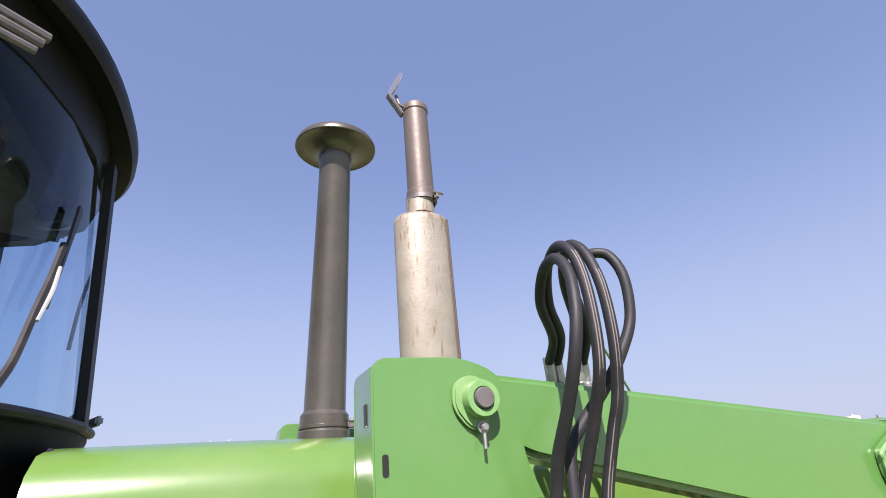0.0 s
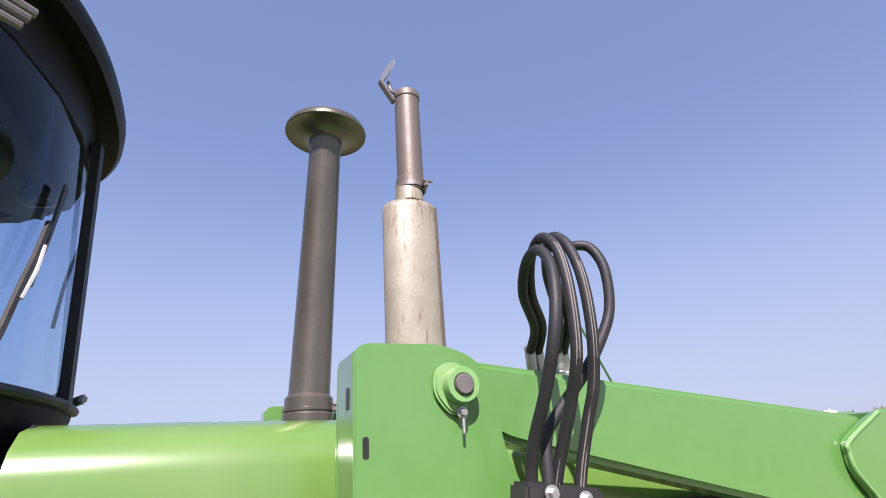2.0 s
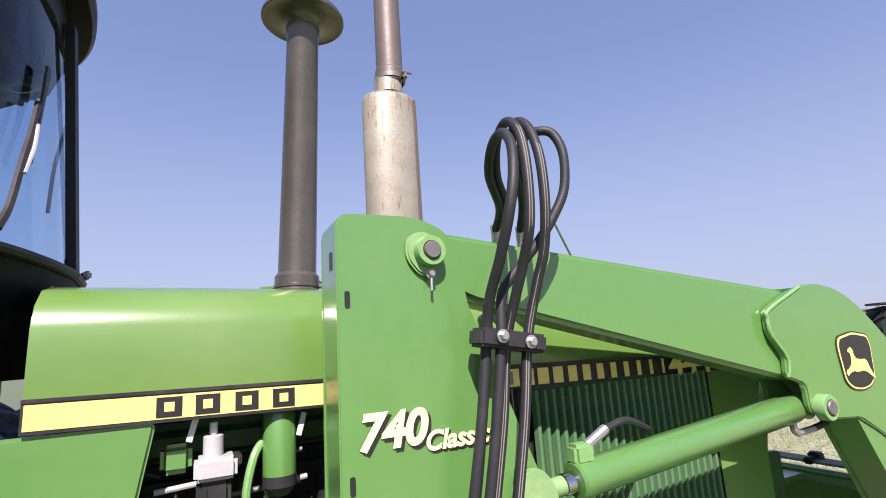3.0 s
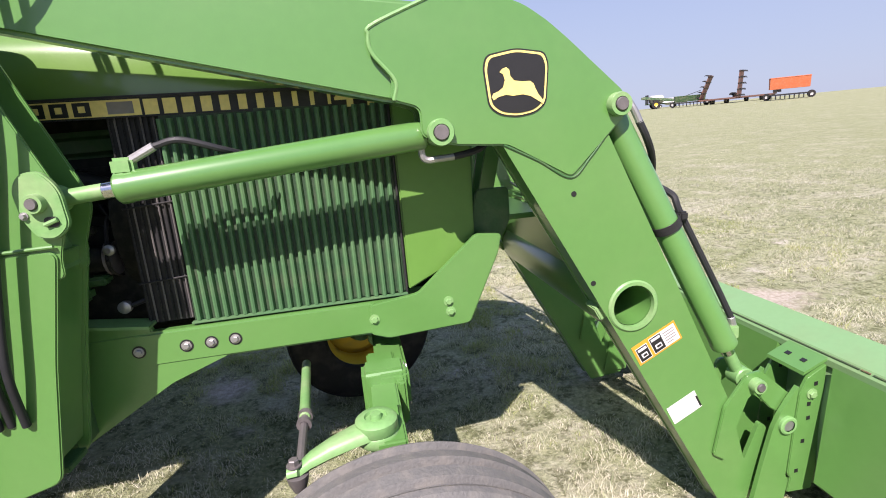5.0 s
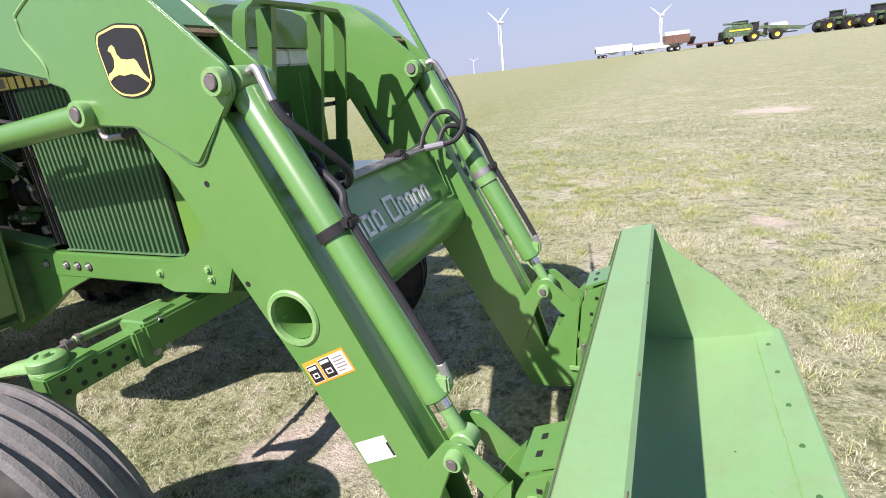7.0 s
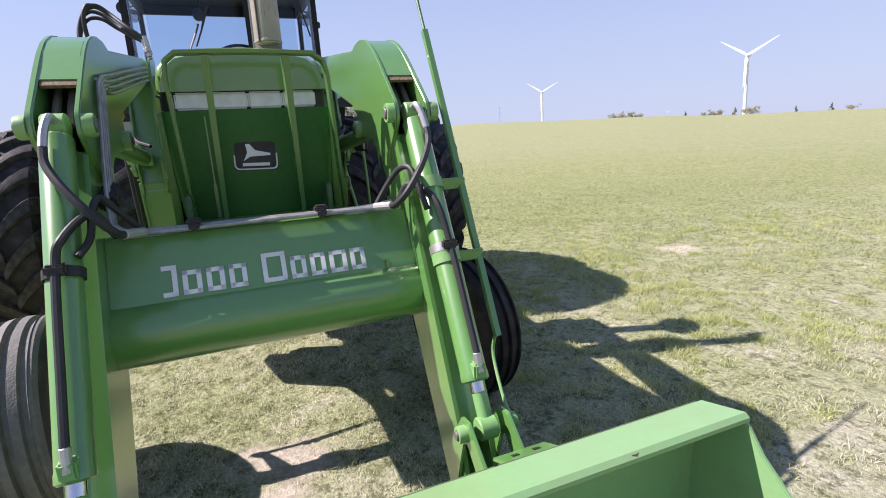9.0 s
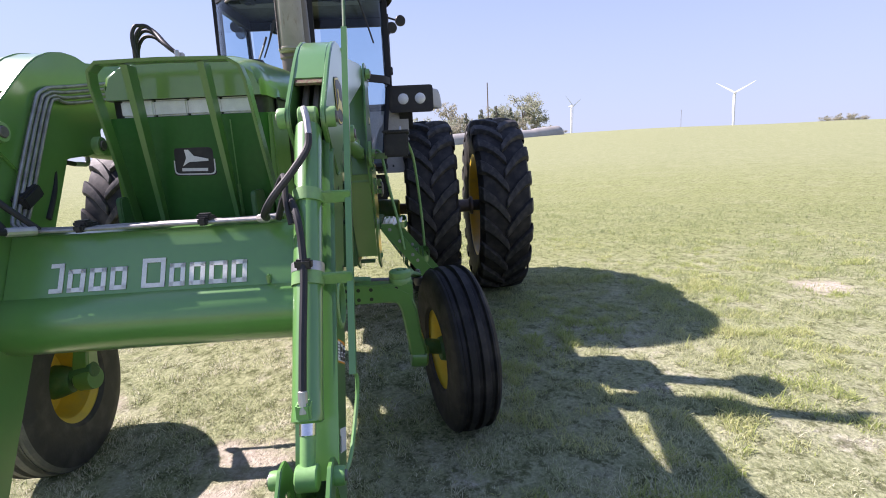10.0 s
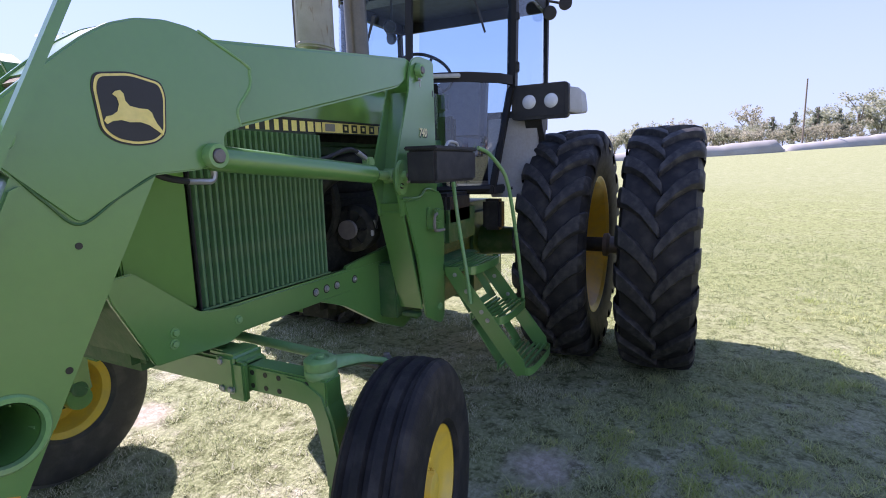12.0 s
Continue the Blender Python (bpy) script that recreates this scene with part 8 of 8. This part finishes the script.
def silage_bag(a, b, r, name, label):
    """A long sagging film tube lying on the ground from a to b."""
    bag = thing(name, label, "silage bag", a)
    d = (b - a)
    ln = d.length
    n = max(12, int(ln / 1.6))
    rnd = random.Random(5)
    secs = []
    for i in range(n + 1):
        t = i / n
        p = a.lerp(b, t)
        z = ground_z(p.x, p.y)
        c = r * (0.93 + 0.12 * rnd.random()) * (0.25 if i in (0, n) else 1)
        w = d.cross(Vector((0, 0, 1))).normalized()
        sec = []
        for k in range(12):
            an = math.pi * k / 11
            sec.append(p - a + w * (math.cos(an) * c * 1.25) + Vector((0, 0, z - a.z + math.sin(an) * c * 1.25)))
        secs.append(sec)
    part("film", loft(secs), BAGGREY, bag, sharp=70)
    part("end_fold", box(secs[0][6] * 0.5, (0.6, 0.6, 0.4), 0.1), BAGGREY, bag)
    return bag


silage_bag(spot(73.6, 118, E2), spot(83.4, 98, E2), 1.6, "silage_bag", "long grey-white silage bag lying before the trees")
silage_bag(spot(82.9, 97, E2), spot(104.0, 84, E2), 1.6, "silage_bag", "long grey-white silage bag lying before the trees")


def tree_mesh(seed, height, spread, leaf, clumps, per, mat, cedar=False, bare=0.0):
    rnd = random.Random(seed)
    t = thing("cedar_tree" if cedar else "tree", "dark cedar in the shelter belt" if cedar else "broad-leaved tree with thin spring foliage in the shelter belt", "tree", group="shelter belt trees")
    trunk = []
    top = height * (0.95 if cedar else 0.55)
    lean = rnd.uniform(-0.05, 0.05)
    tr = [tube([(0, 0, -0.2), (lean * top * 0.4, 0, top * 0.4), (lean * top, 0.1, top)], 0.16 * height / 8, 7, 4)]
    tips = []
    for k in range(9 if not cedar else 14):
        z0 = top * rnd.uniform(0.35, 1.0) if not cedar else top * (k + 1) / 15
        a = rnd.uniform(0, math.tau)
        ln = spread * rnd.uniform(0.5, 0.95) if not cedar else spread * (1.05 - z0 / top) * rnd.uniform(0.8, 1.1)
        e = Vector((math.cos(a) * ln, math.sin(a) * ln, z0 + (height - z0) * rnd.uniform(0.35, 0.85) if not cedar else z0 + 0.1))
        s0 = Vector((lean * z0, 0, z0))
        tr.append(tube([s0, s0.lerp(e, 0.5) + Vector((0, 0, 0.3)), e], 0.06 * height / 8, 5, 3))
        tips.append((s0, e))
    part("trunk", join(*tr), BARK, t)
    V, Fc = [], []
    for c in range(clumps):
        s0, e = rnd.choice(tips)
        c0 = s0.lerp(e, rnd.uniform(0.55, 1.15)) + Vector((rnd.gauss(0, 0.5), rnd.gauss(0, 0.5), rnd.gauss(0, 0.4))) * (0.5 if cedar else 1.0) * spread / 3
        cr = rnd.uniform(0.35, 0.8) * spread / 3
        for k in range(per):
            p = c0 + Vector((rnd.gauss(0, cr * 0.55), rnd.gauss(0, cr * 0.55), rnd.gauss(0, cr * 0.45)))
            n = Vector((rnd.gauss(0, 1), rnd.gauss(0, 1), rnd.gauss(0, 1))).normalized()
            u, v = frame_of(n)
            s = leaf * rnd.uniform(0.6, 1.3)
            i = len(V)
            V += [p + u * s, p + v * s * 0.6, p - u * s, p - v * s * 0.6]
            Fc.append((i, i + 1, i + 2, i + 3))
    me = bpy.data.meshes.new("crown")
    me.from_pydata(V, [], Fc)
    me.materials.append(mat)
    cr = new("crown", me)
    cr.parent = t
    return t


rt = random.Random(11)
kinds = [tree_mesh(1, 7.5, 3.4, 0.20, 60, 34, LEAVES), tree_mesh(2, 9.0, 4.0, 0.20, 54, 32, LEAVES), tree_mesh(3, 8.5, 3.0, 0.17, 46, 26, PALELEAVES), tree_mesh(4, 7.0, 1.8, 0.16, 70, 34, CEDAR, True), tree_mesh(5, 4.0, 2.8, 0.16, 50, 32, PALELEAVES), tree_mesh(6, 8.5, 3.2, 0.09, 60, 30, BUDS)]
first = [True] * len(kinds)


def plant(k, az, d, size, eye=E2):
    m = facing(az, d, rt.uniform(0, 360), eye)
    if first[k]:
        kinds[k].matrix_basis = m @ Matrix.Diagonal((size, size, size, 1))
        first[k] = False
        return
    c = copy_thing(kinds[k], m)
    c.scale = (size, size, size)


for az, k, d, size in ((77.6, 1, 128, 0.95), (76.2, 0, 130, 0.75), (79.0, 3, 122, 0.85), (80.0, 0, 132, 0.8), (80.6, 3, 126, 0.95), (82.2, 3, 120, 0.85), (83.0, 0, 128, 0.62), (83.9, 3, 124, 0.80), (84.6, 0, 126, 0.6), (85.5, 2, 150, 1.15), (86.3, 0, 122, 0.55), (87.2, 0, 124, 0.62), (88.2, 4, 120, 1.0), (89.2, 0, 122, 0.58), (90.3, 0, 124, 0.62), (91.5, 2, 140, 0.85), (92.6, 0, 124, 0.72), (93.8, 0, 120, 0.72), (95.0, 0, 118, 0.78), (96.4, 0, 120, 0.66), (97.8, 0, 118, 0.55), (99.4, 4, 116, 0.9), (101.0, 0, 116, 0.6), (103.0, 4, 116, 1.0), (74.4, 4, 170, 0.6), (86.0, 4, 116, 0.9), (84.2, 4, 116, 0.8), (87.8, 0, 118, 0.5), (90.8, 4, 116, 0.9), (81.2, 4, 118, 0.9), (79.6, 4, 120, 0.8), (78.4, 4, 122, 0.9), (92.0, 0, 118, 0.6), (94.4, 4, 114, 1.1), (73.4, 4, 172, 0.4), (75.2, 4, 165, 0.7)):
    plant(k, az, d, size * 1.2)
for i in range(26):
    plant((0, 4, 0, 2, 1)[i % 5], 76.0 + i * 1.08 + rt.uniform(-0.4, 0.4), rt.uniform(122, 150), rt.uniform(0.6, 0.95))
for az, k, d, size, e in ((49.6, 4, 300, 1.2, (5.1, 0.4)), (48.4, 4, 300, 1.4, (5.1, 0.4)), (47.4, 4, 305, 1.1, (5.1, 0.4)), (42.9, 3, 420, 1.0, (5.1, 0.4)), (41.0, 4, 400, 1.3, (5.1, 0.4)), (40.2, 4, 400, 1.6, (5.1, 0.4)), (38.6, 3, 400, 1.1, (5.1, 0.4)), (37.3, 4, 400, 1.8, (5.1, 0.4)), (33.6, 3, 420, 0.9, (4.7, -1.3)), (31.0, 3, 420, 1.0, (4.7, -1.3)), (29.6, 4, 420, 1.2, (4.7, -1.3)), (25.6, 4, 420, 1.2, (4.7, -1.3)), (145.0, 5, 62, 1.4, (4.3, 1.77)), (147.2, 5, 64, 1.35, (4.3, 1.77)), (149.6, 5, 62, 1.6, (4.3, 1.77)), (152.5, 5, 66, 1.3, (4.3, 1.77)), (155.5, 5, 64, 1.4, (4.3, 1.77)), (118.0, 0, 120, 0.8, E2), (124.0, 0, 120, 0.9, E2), (131.0, 0, 118, 0.8, E2), (138.0, 4, 110, 1.2, E2), (-63.0, 4, 320, 1.3, (1.5, -1.8)), (-64.5, 4, 320, 1.0, (1.5, -1.8)), (-61.0, 3, 330, 0.7, (1.5, -1.8)), (-66.0, 4, 330, 1.2, (1.5, -1.8))):
    plant(k, az, d, size, e)

# ---- grass ----


def patchy(x, y, size, seed):
    """Smooth random values between -1 and 1 on a grid of that size."""
    g = np.random.default_rng(seed).uniform(-1, 1, (256, 256))
    u, v = x / size + 900, y / size + 900
    i, j = np.floor(u).astype(int), np.floor(v).astype(int)
    a, b = u - i, v - j
    a, b = a * a * (3 - 2 * a), b * b * (3 - 2 * b)
    i, j, i2, j2 = i % 256, j % 256, (i + 1) % 256, (j + 1) % 256
    return (g[i, j] * (1 - a) + g[i2, j] * a) * (1 - b) + (g[i, j2] * (1 - a) + g[i2, j2] * a) * b


def blades(seed, count, region, height, width, keep, mat):
    """Loose grass: each blade a bent sliver of two triangles."""
    rg = np.random.default_rng(seed)
    x0, x1, y0, y1 = region
    x, y = rg.uniform(x0, x1, count), rg.uniform(y0, y1, count)
    tuft = 1.1 * patchy(x, y, 0.45, 3) + 1.7 * patchy(x, y, 0.12, 4)
    ok = keep(x, y) & (tuft + rg.normal(0, 0.6, count) > -0.15)
    for sx, sy, sr in SOIL:
        ok &= (np.hypot(x - sx, y - sy) > sr * (0.9 + 0.25 * np.sin(7 * np.arctan2(y - sy, x - sx)))) | (rg.random(count) < 0.08)
    x, y, tuft = x[ok], y[ok], tuft[ok]
    n = len(x)
    z = np.array([ground_z(a, b) for a, b in zip(x, y)])
    h = height * rg.uniform(0.35, 1.0, n) * (1 + 0.55 * np.clip(tuft, -1, 1.4)) * np.where(rg.random(n) < 0.03, 1.9, 1.0)
    a = rg.uniform(0, 2 * np.pi, n)
    b = rg.uniform(0, 2 * np.pi, n)
    lean = h * rg.uniform(0.2, 1.8, n)
    w = width * rg.uniform(0.6, 1.3, n)
    P = np.empty((n, 5, 3))
    for i, (s, f, l) in enumerate(((-1, 0, 0), (1, 0, 0), (0.75, 0.6, 0.35), (-0.75, 0.6, 0.35), (0, 1, 1))):
        P[:, i, 0] = x + s * w * np.cos(a) + l * lean * np.cos(b)
        P[:, i, 1] = y + s * w * np.sin(a) + l * lean * np.sin(b)
        P[:, i, 2] = z - 0.003 + f * h
    me = bpy.data.meshes.new("grass")
    base = np.arange(n)[:, None] * 5
    quads, tris = base + np.array([0, 1, 2, 3]), base + np.array([3, 2, 4])
    loops = np.concatenate([quads.ravel(), tris.ravel()])
    me.vertices.add(n * 5)
    me.vertices.foreach_set("co", P.ravel())
    me.loops.add(len(loops))
    me.loops.foreach_set("vertex_index", loops)
    me.polygons.add(2 * n)
    me.polygons.foreach_set("loop_start", np.concatenate([np.arange(n) * 4, 4 * n + np.arange(n) * 3]))
    me.update(calc_edges=True)
    me.materials.append(mat)
    return tagged(new("grass", me), "short dry and green grass blades", "grass", kind="stuff")


def clear(x, y):
    bucket_area = (x > 4.10) & (x < 4.97) & (np.abs(y) < 1.13)
    tyres = ((np.abs(np.abs(y) - 1.02) < 0.11) & (np.abs(x - 2.58) < 0.16)) | (((np.abs(np.abs(y) - 1.03) < 0.24) | (np.abs(np.abs(y) - 1.675) < 0.24)) & (np.abs(x) < 0.22))
    return ~(bucket_area | tyres)


def near(x, y):
    fade = np.random.default_rng(8).random(len(x)) < np.clip((5.4 - np.hypot(x - 3.9, y - 1.2)) / 2.2, 0, 1)
    return clear(x, y) & fade


def middle(x, y):
    d = np.hypot(x - 3.9, y - 1.2)
    fade = np.random.default_rng(9).random(len(x)) < np.clip((14.0 - d) / 8.0, 0, 1) * np.clip((d - 2.2) / 2.0, 0.15, 1)
    return clear(x, y) & fade


def tufted(x, y):
    """Taller green clumps on the tractor's left side, thinning out with distance."""
    rg = np.random.default_rng(10)
    d = np.hypot(x - 2.6, y - 3.4)
    clump = patchy(x, y, 0.13, 6) + 0.5 * patchy(x, y, 0.6, 7)
    return clear(x, y) & (clump + rg.normal(0, 0.15, len(x)) > 0.36) & (rg.random(len(x)) < np.clip((5.6 - d) / 2.5, 0, 1) * np.clip((y - 0.2) / 1.2, 0.1, 1))


blades(3, 800000, (-3.0, 8.2, 0.0, 9.0), 0.036, 0.0024, tufted, TUFTS)
blades(1, 800000, (-1.5, 9.3, -3.4, 6.6), 0.022, 0.0020, near, BLADES)
blades(2, 860000, (-10.1, 17.9, -9.0, 15.2), 0.034, 0.0034, middle, MIDBLADES)
